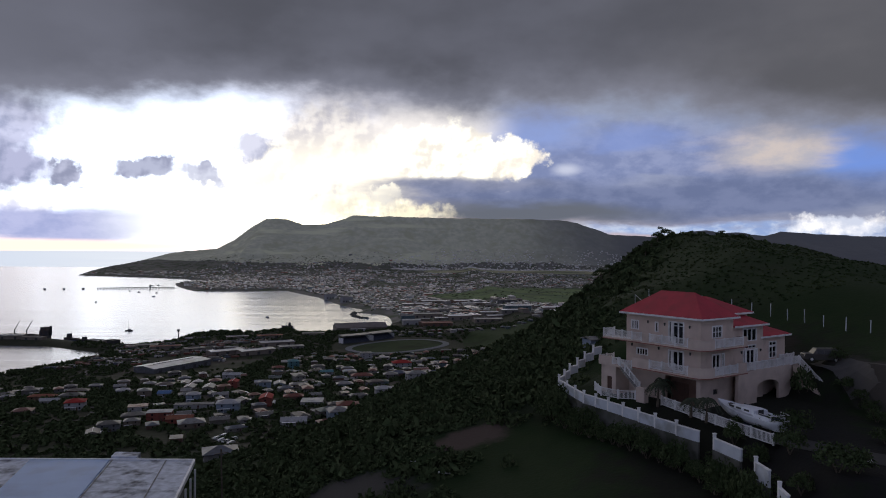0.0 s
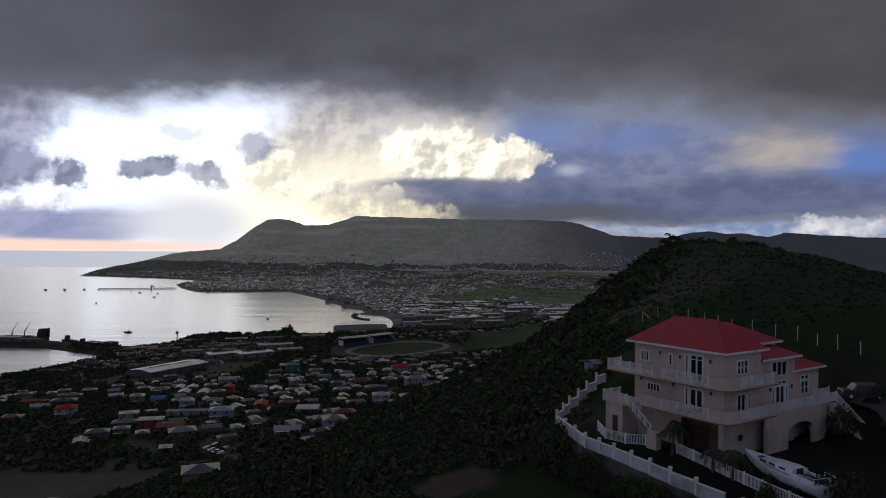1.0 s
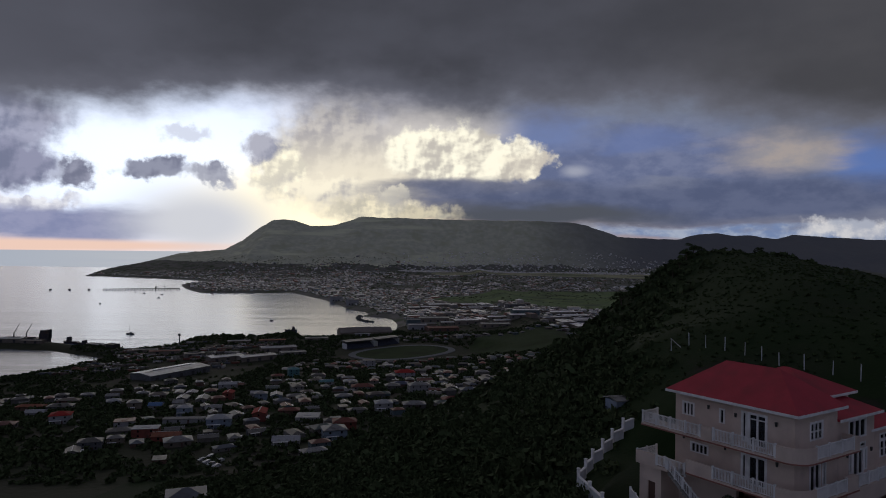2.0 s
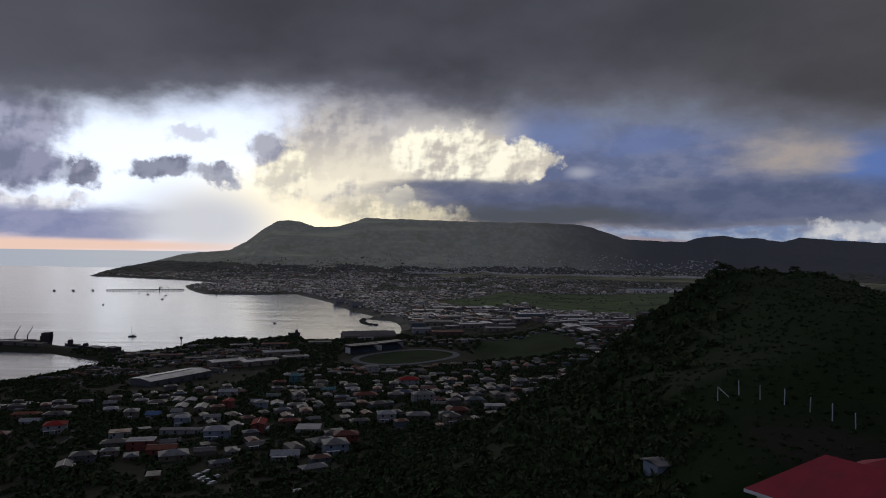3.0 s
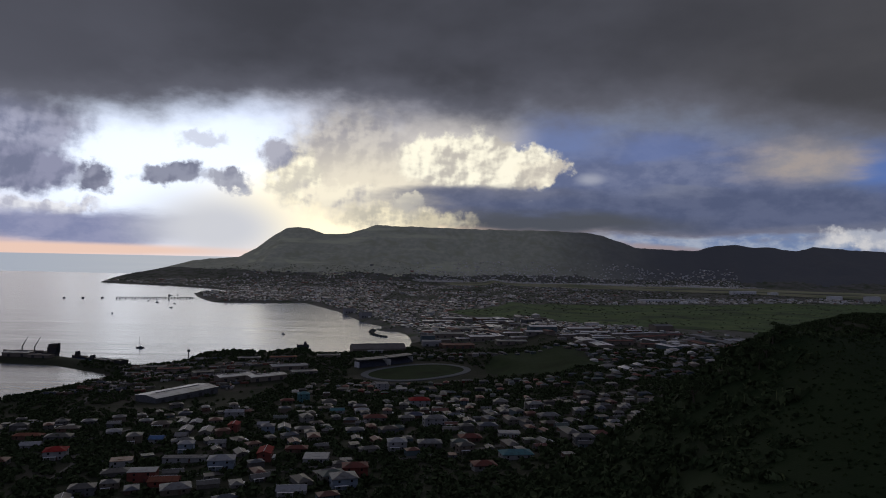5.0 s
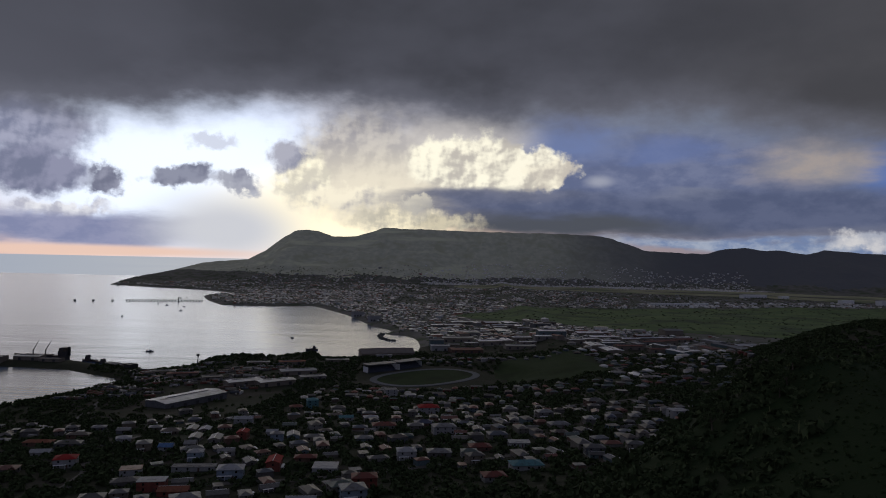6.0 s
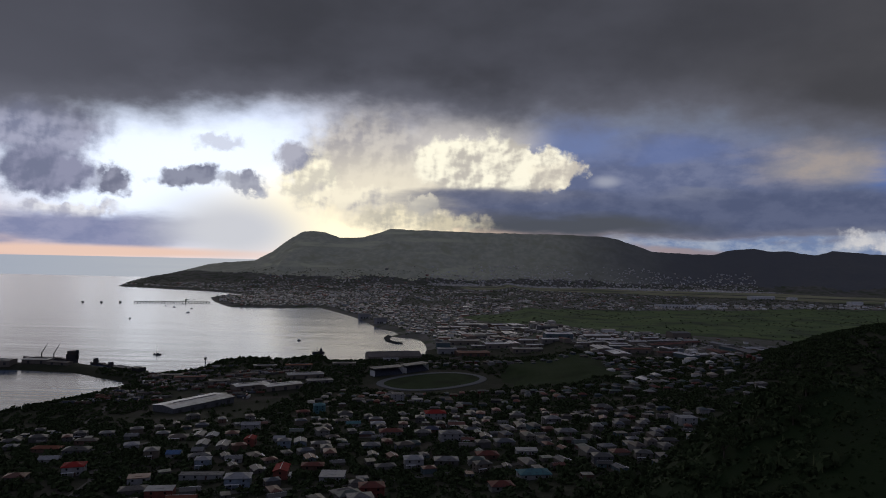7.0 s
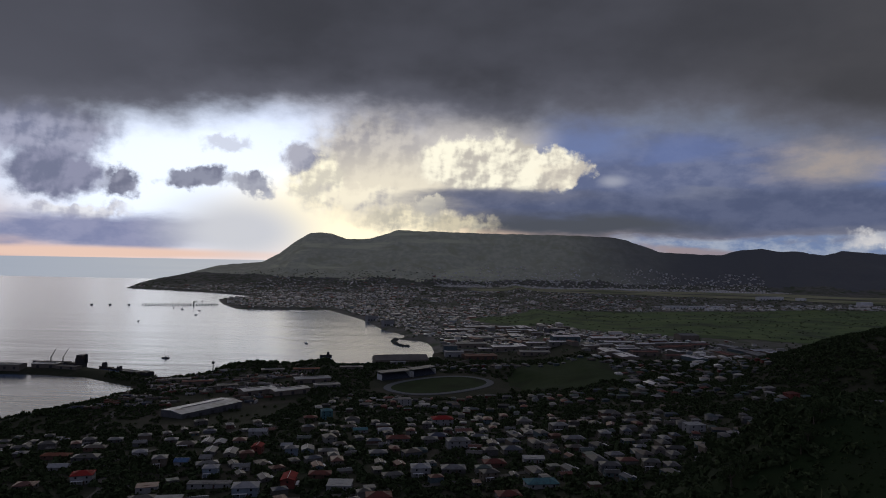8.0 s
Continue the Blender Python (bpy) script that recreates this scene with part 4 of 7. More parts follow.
# ---- round the villa ----
M_ROAD = material("pale_asphalt", (0.085, 0.08, 0.075), (0.065, 0.062, 0.06), 0.9, 0.6, bump=0.01, bump_scale=6, stain=(0.11, 0.1, 0.085), stain_scale=0.15)
M_YARD = material("dark_asphalt", (0.03, 0.03, 0.03), (0.04, 0.038, 0.036), 0.9, 0.8, bump=0.01, bump_scale=8, stain=(0.022, 0.028, 0.02), stain_scale=0.2)


def ribbon(name, line, width, mat, label, category, lift=0.07, gap=1.5, ragged=0.0, kind="structure"):
    """A strip of road or bare ground laid on the land."""
    line = [Vector(p) for p in line]
    pts = [a.lerp(b, i / max(1, int((b - a).length / gap))) for a, b in zip(line, line[1:]) for i in range(max(1, int((b - a).length / gap)))] + [line[-1]]
    bm = bmesh.new()
    rows, across = [], max(2, int(width / 1.2))
    for i, p in enumerate(pts):
        d = (pts[min(i + 1, len(pts) - 1)] - pts[max(i - 1, 0)]).normalized()
        n = Vector((-d.y, d.x))
        w = width * (1 + ragged * math.sin(i * 1.7) * math.cos(i * 0.6))
        row = []
        for j in range(across + 1):
            q = p + n * w * (j / across - 0.5)
            row.append(bm.verts.new((q.x, q.y, float(land(q.x, q.y)) + lift)))
        rows.append(row)
    for a, b in zip(rows, rows[1:]):
        for j in range(across):
            bm.faces.new((a[j], a[j + 1], b[j + 1], b[j]))
    ob = part(name, bm, mat)
    return tagged(ob, label, category, kind=kind)


M_WALLWHITE = material("whitewash", (0.56, 0.60, 0.66), (0.48, 0.52, 0.58), 0.8, 0.7, stain=(0.32, 0.33, 0.33), stain_scale=0.45, bump=0.006, bump_scale=8)


M_FOOT = material("mossy_concrete", (0.11, 0.11, 0.10), (0.06, 0.065, 0.05), 0.9, 0.8, bump=0.02, bump_scale=4, stain=(0.03, 0.035, 0.02), stain_scale=0.4)


def garden_wall(line, depth, label, low_mat=None):
    """A white wall along points (x, y, top): panels, coping, and a capped pillar at each joint."""
    wall = tagged(new("garden_wall"), label, "wall")
    for (x0, y0, z0), (x1, y1, z1) in zip(line, line[1:]):
        a, b = Vector((x0, y0, z0)), Vector((x1, y1, z1))
        n = max(1, round((b - a).length / 2.6))
        for i in range(n):
            p, q = a.lerp(b, i / n), a.lerp(b, (i + 1) / n)
            top = (p.z + q.z) / 2
            mid, flat = (p + q) / 2, Vector((q.x - p.x, q.y - p.y, 0))
            m = Matrix.Translation((mid.x, mid.y, 0)) @ Matrix.Rotation(math.atan2(flat.y, flat.x), 4, "Z")
            half = flat.length / 2
            bm = bmesh.new()
            box(bm, -half, half, -0.1, 0.1, top - depth, top - 0.08)
            bm.transform(m)
            part("panel", bm, M_WALLWHITE, wall)
            bm = bmesh.new()
            box(bm, -half, half, -0.14, 0.14, top - 0.08, top)
            bm.transform(m)
            part("coping", bm, M_WHITE, wall)
            if low_mat:
                bm = bmesh.new()
                box(bm, -half, half, -0.22, 0.08, top - depth - 2.2, top - depth + 0.002)
                bm.transform(m)
                part("footing", bm, low_mat, wall, "rough grey concrete footing")
            bm = bmesh.new()
            box(bm, -0.11, 0.11, -0.13, 0.13, top - depth, top + 0.36)
            box(bm, -0.14, 0.14, -0.16, 0.16, top + 0.36, top + 0.43)
            bm.transform(Matrix.Translation((p.x, p.y, 0)) @ Matrix.Rotation(math.atan2(flat.y, flat.x), 4, "Z"))
            part("pillar", bm, M_WHITE, wall)
    return wall


garden_wall([(15.5, 91.3, 135.7), (17.1, 83.0, 135.6), (19.2, 79.5, 135.5), (22.6, 73.0, 135.3), (25.4, 68.0, 135.1)], 1.15, "long white garden wall with pillars below the villa", M_FOOT)
garden_wall([(26.2, 66.2, 135.0), (27.2, 62.5, 134.9)], 1.15, "short white garden wall half hidden by shrubs", M_FOOT)
garden_wall([(27.0, 59.2, 134.9), (27.1, 56.9, 134.8)], 1.5, "white garden wall overgrown with shrubs", M_FOOT)
garden_wall([(26.2, 53.4, 134.7), (26.0, 51.6, 134.6)], 1.5, "end of a white garden wall among shrubs", M_FOOT)
garden_wall([(15.5, 91.3, 135.8), (17.6, 95.0, 136.5), (20.4, 98.6, 137.6), (23.6, 102.3, 139.0)], 1.1, "white stepped garden wall climbing the slope")

fence = tagged(new("yard_fence"), "white picket balustrade along the forecourt", "fence")
fence.matrix_world = VILLA
railing([(-2.1, 3.6, LOW + 0.15), (-3.4, -1.0, LOW + 0.1)], 1.0, 2.2, fence, 0.15)
railing([(-3.4, -1.0, LOW + 0.1), (-5.2, -7.0, LOW + 0.1), (-6.6, -12.2, LOW + 0.1)], 1.0, 2.4, fence, 0.15)
pen = tagged(new("yard_fence"), "white balustrade round a small paved yard", "fence")
pen.matrix_world = VILLA
railing([(-2.2, 13.6, LOW + 0.1), (-3.9, 11.0, LOW + 0.1), (-3.6, 8.6, LOW + 0.1), (-2.6, 6.9, LOW + 0.2)], 1.0, 1.7, pen, 0.15)

# posts of a wire fence on the hill
fence = tagged(new("post_fence"), "line of thin white posts across the grassy hill", "fence")
for i, (x, y) in enumerate(((34.3, 122.9), (36.6, 122.3), (37.9, 119.5), (39.5, 117.0), (41.0, 114.3), (42.0, 111.7), (43.0, 109.2), (44.6, 106.4), (46.4, 103.6), (48.0, 101.0), (49.2, 98.4), (50.5, 96.2), (51.6, 93.4), (52.8, 90.3), (54.3, 87.5), (56.0, 84.6), (57.6, 81.6))):
    z = float(land(x, y))
    bm = bmesh.new()
    bar(bm, (x, y, z - 0.3), (x + 0.06 * math.sin(i * 5), y, z + 1.75 + 0.14 * math.sin(i * 3)), 0.085)
    part("post", bm, M_WALLWHITE, fence)
    if i == 0:
        bm = bmesh.new()
        bar(bm, (x + 0.1, y, z + 1.6), (x + 1.6, y - 0.3, z + 0.2), 0.09)
        part("brace", bm, M_WHITE, fence)

ribbon("driveway", [(46.4, 85.4), (47.4, 81.8), (47.7, 77.9), (48.0, 74.7), (48.6, 69.5), (49.6, 63.0)], 2.3, M_ROAD, "pale worn driveway climbing past the villa", "driveway", 0.06, 1.0, 0.08)
ribbon("driveway", [(30.6, 65.2), (33.0, 62.4), (35.2, 60.0), (38.5, 57.0), (44.0, 54.0)], 3.6, M_YARD, "dark asphalt forecourt lane below the villa", "driveway", 0.05, 1.0, 0.1)
# The two in the grass stand in for pale stones and debris.
for x, y, turn, long, label in ((35.3, 57.2, 35, 1.3, "short white board lying on the lane"), (-3.1, 83.5, 10, 1.2, "pale piece of debris lying in the grass"), (0.4, 78.9, -15, 1.5, "thin pale piece of debris lying in the grass")):
    board = tagged(new("board"), label, "board")
    board.matrix_world = Matrix.Translation((x, y, float(land(x, y)) + 0.16)) @ Matrix.Rotation(radians(turn), 4, "Z")
    boxes("plank", M_WHITE, board, "", (-long / 2, long / 2, -0.14, 0.14, -0.1, 0.05))

# the boat on the forecourt
M_HULL = material("white_gelcoat", (0.74, 0.77, 0.82), (0.68, 0.71, 0.76), 0.3, 1.2, stain=(0.55, 0.58, 0.62), stain_scale=0.6)
M_BLUEGREY = material("blue_canvas", (0.05, 0.07, 0.11), (0.04, 0.055, 0.09), 0.8, 3.0)


def loft(bm, rings, close=True):
    loops = [[bm.verts.new(p) for p in ring] for ring in rings]
    for a, b in zip(loops, loops[1:]):
        for i in range(len(a) - 1):
            bm.faces.new((a[i], a[i + 1], b[i + 1], b[i]))
    if close:
        for ring in (loops[0], loops[-1]):
            try:
                bm.faces.new(ring)
            except ValueError:
                pass


yacht = tagged(new("sailing_yacht"), "white sailing yacht without mast, propped up on dry land", "boat")
bow, stern = VILLA @ Vector((-0.4, -2.2, 0)), VILLA @ Vector((-3.3, -11.0, 0))
yacht.matrix_world = Matrix.Translation((*stern.xy, 135.28)) @ Matrix.Rotation(math.atan2(bow.y - stern.y, bow.x - stern.x), 4, "Z") @ Matrix.Scale(0.87, 4)
rings = []
for k in np.linspace(0, 1, 15):
    x = 10.4 * k
    half = 1.65 * (1 - max(0, (k - 0.35) / 0.65) ** 2.2) * (0.8 + 0.2 * min(1, k / 0.35)) + 0.02
    sheer, keel = 1.75 + 0.45 * k * k, 0.55 + 1.2 * max(0, (k - 0.55) / 0.45) ** 2 + 0.35 * max(0, 0.25 - k)
    rings.append([(x, half * math.sin(a), sheer - (sheer - keel) * max(0, math.cos(a)) ** 0.75) for a in np.linspace(-math.pi / 2, math.pi / 2, 11)])
bm = bmesh.new()
loft(bm, rings)
hull = part("hull", bm, M_HULL, yacht, "glossy white hull", True)
bm = bmesh.new()
for k in range(14):
    a, b = rings[k], rings[k + 1]
    bm.faces.new([bm.verts.new((p[0], p[1] * 0.98, p[2] - 0.03)) for p in (a[0], a[-1], b[-1], b[0])])
part("deck", bm, M_HULL, yacht)
bm = bmesh.new()
loft(bm, [[(x, -w, 1.75 + 0.04 * x * 0.9), (x, -w * 0.85, 1.78 + h), (x, 0, 1.84 + h), (x, w * 0.85, 1.78 + h), (x, w, 1.75 + 0.04 * x * 0.9)] for x, w, h in ((3.0, 1.05, 0.55), (4.0, 1.1, 0.6), (6.0, 1.0, 0.5), (7.4, 0.75, 0.3), (8.2, 0.45, 0.12))])
cabin = part("cabin", bm, M_HULL, yacht, "low white cabin")
for x in (4.1, 5.4, 6.6):
    for s in (-1, 1):
        bm = bmesh.new()
        box(bm, x - 0.4, x + 0.4, s * 1.03 - 0.02, s * 1.03 + 0.02, 2.05, 2.25)
        part("window", bm, M_DARK, cabin)
boxes("cockpit", M_BLUEGREY, yacht, "dark cockpit", (0.9, 2.9, -0.8, 0.8, 1.72, 1.85))
boxes("hatch", M_DARK, yacht, "", (7.6, 8.2, -0.25, 0.25, 2.02, 2.1))
boxes("companionway", M_DARK, yacht, "", (2.95, 3.02, -0.35, 0.35, 1.8, 2.4))
boxes("coaming", M_HULL, yacht, "", (0.5, 3.0, -1.1, -0.85, 1.75, 2.05), (0.5, 3.0, 0.85, 1.1, 1.75, 2.05))
boxes("keel", M_BLUEGREY, yacht, "", (4.2, 6.2, -0.14, 0.14, 0.0, 0.75))
bm = bmesh.new()
for a, b in (((0.1, -1.2, 1.8), (0.1, -1.2, 2.4)), ((0.1, 1.2, 1.8), (0.1, 1.2, 2.4)), ((0.1, -1.2, 2.4), (0.1, 1.2, 2.4)), ((0.1, -1.2, 2.4), (1.6, -1.45, 2.4)), ((0.1, 1.2, 2.4), (1.6, 1.45, 2.4)), ((1.6, -1.45, 1.8), (1.6, -1.45, 2.4)), ((1.6, 1.45, 1.8), (1.6, 1.45, 2.4))):
    rod(bm, a, b, 0.03)
part("stern_rail", bm, M_WHITE, yacht)
for x in (2.5, 8.0):
    for s in (-1, 1):
        bm = bmesh.new()
        rod(bm, (x, s * 1.9, 0.0), (x, s * 1.05, 1.0), 0.06)
        part("prop", bm, M_DARK, yacht)

# the estate car on the drive
M_CAR = material("silver_car_paint", (0.07, 0.066, 0.062), (0.06, 0.057, 0.054), 0.35, 1.0, metal=0.4)
M_TYRE = material("rubber", (0.015, 0.015, 0.015), (0.02, 0.02, 0.02), 0.9, 5.0)
M_CARGLASS = material("dark_car_glass", (0.012, 0.014, 0.016), (0.02, 0.02, 0.022), 0.08, 3.0)


def car(name, label, paint, m, tall=1.75, long=4.7):
    ob = tagged(new(name), label, "car")
    ob.matrix_world = m
    h, w = tall, 0.92
    prof = [(0.0, 0.35, 0.9), (0.1, 0.3, 1.0), (1.0, 0.28, 1.05), (1.5, 0.28, h * 0.96), (3.9, 0.28, h), (4.55, 0.3, 1.05), (4.7, 0.4, 0.95)]
    bm = bmesh.new()
    loft(bm, [[(x / 4.7 * long, -w, lo), (x / 4.7 * long, -w, min(hi, 1.0)), (x / 4.7 * long, -w * (0.8 if hi > 1.2 else 0.95), hi), (x / 4.7 * long, w * (0.8 if hi > 1.2 else 0.95), hi), (x / 4.7 * long, w, min(hi, 1.0)), (x / 4.7 * long, w, lo), (x / 4.7 * long, -w, lo)] for x, lo, hi in prof])
    bmesh.ops.bevel(bm, geom=[e for e in bm.edges], offset=0.05, segments=2, affect="EDGES", clamp_overlap=True)
    part("body", bm, paint, ob)
    for s in (-1, 1):
        for a, b in ((1.55, 2.35), (2.42, 3.2), (3.27, 3.95)):
            bm = bmesh.new()
            v = [bm.verts.new((x / 4.7 * long, s * y, z)) for x, y, z in ((a, 0.925, 1.06), (b, 0.925, 1.06), (b, 0.81, h - 0.18), (a, 0.81, h - 0.2))]
            u = [bm.verts.new(p.co + Vector((0, s * 0.012, 0))) for p in v]
            bm.faces.new(v), bm.faces.new(u[::-1])
            for i in range(4):
                bm.faces.new((v[i], v[(i + 1) % 4], u[(i + 1) % 4], u[i]))
            part("side_window", bm, M_CARGLASS, ob)
        for x in (0.85, 3.8):
            bm = bmesh.new()
            rod(bm, (x / 4.7 * long, s * 0.72, 0.34), (x / 4.7 * long, s * 0.95, 0.34), 0.34, n=16)
            wheel = part("wheel", bm, M_TYRE, ob, "black tyre")
            bm = bmesh.new()
            rod(bm, (x / 4.7 * long, s * 0.94, 0.34), (x / 4.7 * long, s * 0.97, 0.34), 0.19, n=12)
            part("rim", bm, M_WHITE, wheel)
        boxes("headlight", M_WHITE, ob, "", (-0.02, 0.05, s * 0.72 - 0.14, s * 0.72 + 0.14, 0.72, 0.86))
    boxes("bumper", M_DARK, ob, "", (-0.08, 0.06, -0.85, 0.85, 0.35, 0.55))
    return ob


cz = 139.45
car("estate_car", "dull silver four-wheel-drive car parked on the drive", M_CAR, Matrix.Translation((44.3, 84.8, cz + 0.05)) @ Matrix.Rotation(radians(-10), 4, "Z") @ Matrix.Scale(0.92, 4))

# palms and planted shrubs
M_TRUNK = material("palm_trunk", (0.10, 0.08, 0.06), (0.07, 0.055, 0.04), 0.9, 3.0, bump=0.02, bump_scale=12)
M_FROND = material("palm_frond", (0.018, 0.03, 0.012), (0.027, 0.038, 0.015), 0.6, 1.5, vary=0.2)


def palm(x, y, high, spread, seed):
    r = random.Random(seed)
    z = float(land(x, y))
    ob = tagged(new("palm_tree"), "small dark green palm with arching fronds beside the villa", "tree", "palms round the villa")
    ob.location = (x, y, z)
    bm = bmesh.new()
    pts = [Vector((0.12 * math.sin(k * 2), 0.1 * k, high * k)) for k in np.linspace(0, 1, 6)]
    for a, b, k in zip(pts, pts[1:], range(5)):
        rod(bm, a - Vector((0, 0, 0.05)), b, 0.16 - 0.015 * k, 0.14 - 0.015 * k)
    part("trunk", bm, M_TRUNK, ob)
    for i in range(15):
        a = i * 2.4 + r.uniform(-0.2, 0.2)
        lift, length = r.uniform(0.2, 1.1), spread * r.uniform(0.8, 1.15)
        bm = bmesh.new()
        spine = [Vector((math.cos(a) * length * k, math.sin(a) * length * k, high + lift * length * k - (0.75 + lift) * length * k * k)) for k in np.linspace(0, 1, 9)]
        side = Vector((-math.sin(a), math.cos(a), 0))
        for p, q in zip(spine, spine[1:]):
            bar(bm, p, q, 0.04)
        for k in range(1, 9):
            for s in (-1, 1):
                for f in (0.0, 0.5):
                    p = spine[k - 1].lerp(spine[k], f)
                    wide = 0.62 * spread / 2 * (1 - abs(k / 9 - 0.4))
                    along = (spine[k] - spine[k - 1]).normalized()
                    tip = p + side * s * wide + along * wide * 0.5 - Vector((0, 0, wide * 0.45))
                    bm.faces.new([bm.verts.new(c) for c in (p, p + along * 0.1, tip)])
        part("frond", bm, M_FROND, ob)


palm(24.2, 77.4, 2.5, 1.5, 1), palm(25.2, 78.6, 2.7, 1.5, 2), palm(27.0, 70.4, 2.3, 1.5, 3), palm(26.2, 72.6, 1.9, 1.3, 4)


SHRUBS = []


def shrub(x, y, r, seed, tall=1.0, label="rounded dark green garden shrub"):
    SHRUBS.append((x, y))
    ob = tagged(new("garden_shrub"), label, "shrub", "shrubs in the garden")
    ob.location = (x, y, float(land(x, y)))
    me = bpy.data.meshes.new("crown")
    v, f = clump(620, 0.085, 0.9, seed, 0.3)
    v = v * np.array((r, r, r * tall)) + np.array((0, 0, r * 0.55 * tall))
    me.from_pydata(v.tolist(), [], f.tolist())
    me.materials.append(M_LEAF)
    crown = new("crown", me)
    crown.parent = ob
    bm = bmesh.new()
    for i in range(4):
        rod(bm, (0, 0, -0.2), (r * 0.5 * math.cos(i * 1.7), r * 0.5 * math.sin(i * 1.7), r * 0.8), 0.06, 0.02, 5)
    part("stem", bm, M_TRUNK, ob)


for i, (x, y, r, t) in enumerate(((14.6, 90.4, 1.9, 1.2), (15.0, 88.0, 1.7, 1.2), (14.2, 92.6, 1.7, 1.1), (43.2, 82.6, 2.0, 1.6), (46.6, 79.4, 1.4, 0.9), (47.0, 77.0, 1.4, 0.9), (46.4, 74.5, 1.4, 1.0), (44.8, 71.0, 1.3, 0.9), (28.4, 58.6, 1.5, 0.9), (29.0, 55.6, 1.5, 0.9), (33.0, 54.6, 1.8, 0.9), (26.4, 64.9, 1.2, 1.0), (26.6, 66.4, 1.5, 1.1), (24.0, 70.2, 1.2, 1.0), (22.4, 71.2, 1.0, 1.0), (26.2, 60.8, 1.7, 1.0), (26.0, 58.0, 1.8, 1.0), (27.0, 55.0, 1.3, 1.0), (31.5, 54.8, 2.2, 0.9), (21.8, 76.6, 0.9, 0.8), (17.2, 80.4, 1.4, 0.8), (18.3, 78.2, 1.1, 0.8), (15.2, 85.0, 1.8, 0.9), (13.6, 88.6, 2.0, 0.9), (25.0, 62.8, 1.3, 1.0), (24.6, 66.6, 1.3, 1.0), (23.2, 68.8, 1.0, 0.9), (25.6, 69.9, 1.0, 1.1), (27.4, 64.0, 1.0, 1.0), (20.0, 76.0, 1.0, 0.8), (16.0, 82.4, 1.3, 0.8), (40.6, 63.0, 1.5, 0.8), (24.6, 71.4, 1.3, 1.5), (23.2, 73.2, 1.1, 1.4), (28.0, 66.0, 1.4, 1.3), (29.2, 68.4, 1.0, 1.0), (31.6, 66.0, 1.5, 1.1), (33.4, 65.0, 1.9, 1.2), (27.4, 60.9, 1.5, 1.4), (47.8, 83.2, 1.5, 0.9), (15.4, 89.4, 1.8, 1.6), (16.4, 86.4, 1.4, 1.3), (28.6, 62.4, 1.6, 1.2), (30.4, 60.2, 1.7, 1.0), (14.5, 86.2, 2.2, 1.6), (15.1, 88.2, 2.2, 1.7), (13.8, 89.8, 2.3, 1.6), (16.0, 84.6, 1.6, 1.3))):
    shrub(x, y, r, 60 + i, t)

line = [Vector(p) for p in ((15.0, 91.0), (16.2, 83.0), (18.3, 79.0), (21.7, 72.5), (24.4, 67.6), (26.3, 62.0), (26.6, 52.0))]
pick_r = random.Random(5)
for a, b in zip(line, line[1:]):
    n = round((b - a).length / 1.4)
    for i in range(n):
        p = a.lerp(b, (i + pick_r.uniform(0.1, 0.9)) / n)
        shrub(p.x - pick_r.uniform(0.0, 0.6), p.y - pick_r.uniform(0, 0.5), pick_r.uniform(1.0, 1.7) * (1.25 if p.y < 64 else 1.0), 200 + len(SHRUBS), pick_r.uniform(1.3, 2.1), "dark overgrown shrub against the garden wall")

def tree(x, y, high, seed, label="small dark tree on the crest of the hill"):
    """A tapered, forking trunk and an uneven crown of leaf clumps."""
    r = random.Random(seed)
    ob = tagged(new("hill_tree"), label, "tree", "trees on the hill")
    ob.location = (x, y, float(land(x, y)) - 0.15)
    bm = bmesh.new()
    fork = Vector((r.uniform(-0.2, 0.2), r.uniform(-0.2, 0.2), high * 0.35))
    rod(bm, (0, 0, 0), fork, high * 0.045, high * 0.03, 7)
    tips = []
    for i in range(6):
        a = i * 1.05 + r.uniform(-0.3, 0.3)
        tip = fork + Vector((math.cos(a) * high * r.uniform(0.15, 0.42), math.sin(a) * high * r.uniform(0.15, 0.42), high * r.uniform(0.15, 0.5)))
        rod(bm, fork, tip, high * 0.02, high * 0.008, 5)
        tips.append(tip)
    part("trunk", bm, M_TRUNK, ob)
    vs, fs = [], []
    for i, tip in enumerate(tips):
        v, f = clump(190, 0.12, 0.75, seed * 7 + i, 0.2)
        fs.append(f + sum(len(q) for q in vs))
        vs.append(v * high * r.uniform(0.24, 0.38) + np.array(tip) - np.array((0, 0, high * 0.12)))
    me = bpy.data.meshes.new("crown")
    me.from_pydata(np.concatenate(vs).tolist(), [], np.concatenate(fs).tolist())
    me.materials.append(M_LEAF)
    crown = new("crown", me)
    crown.parent = ob


for i, (x, y, h) in enumerate(((60.0, 193.0, 5.2), (62.6, 195.5, 4.6), (64.4, 197.0, 3.6), (57.0, 188.5, 4.2), (54.6, 186.0, 4.6), (43.6, 189.0, 6.0), (46.2, 191.0, 5.0), (50.4, 189.0, 3.8), (79.6, 197.0, 3.4), (71.0, 198.0, 2.8), (38.5, 184.0, 4.4))):
    tree(x, y, h * 0.74, 500 + i)

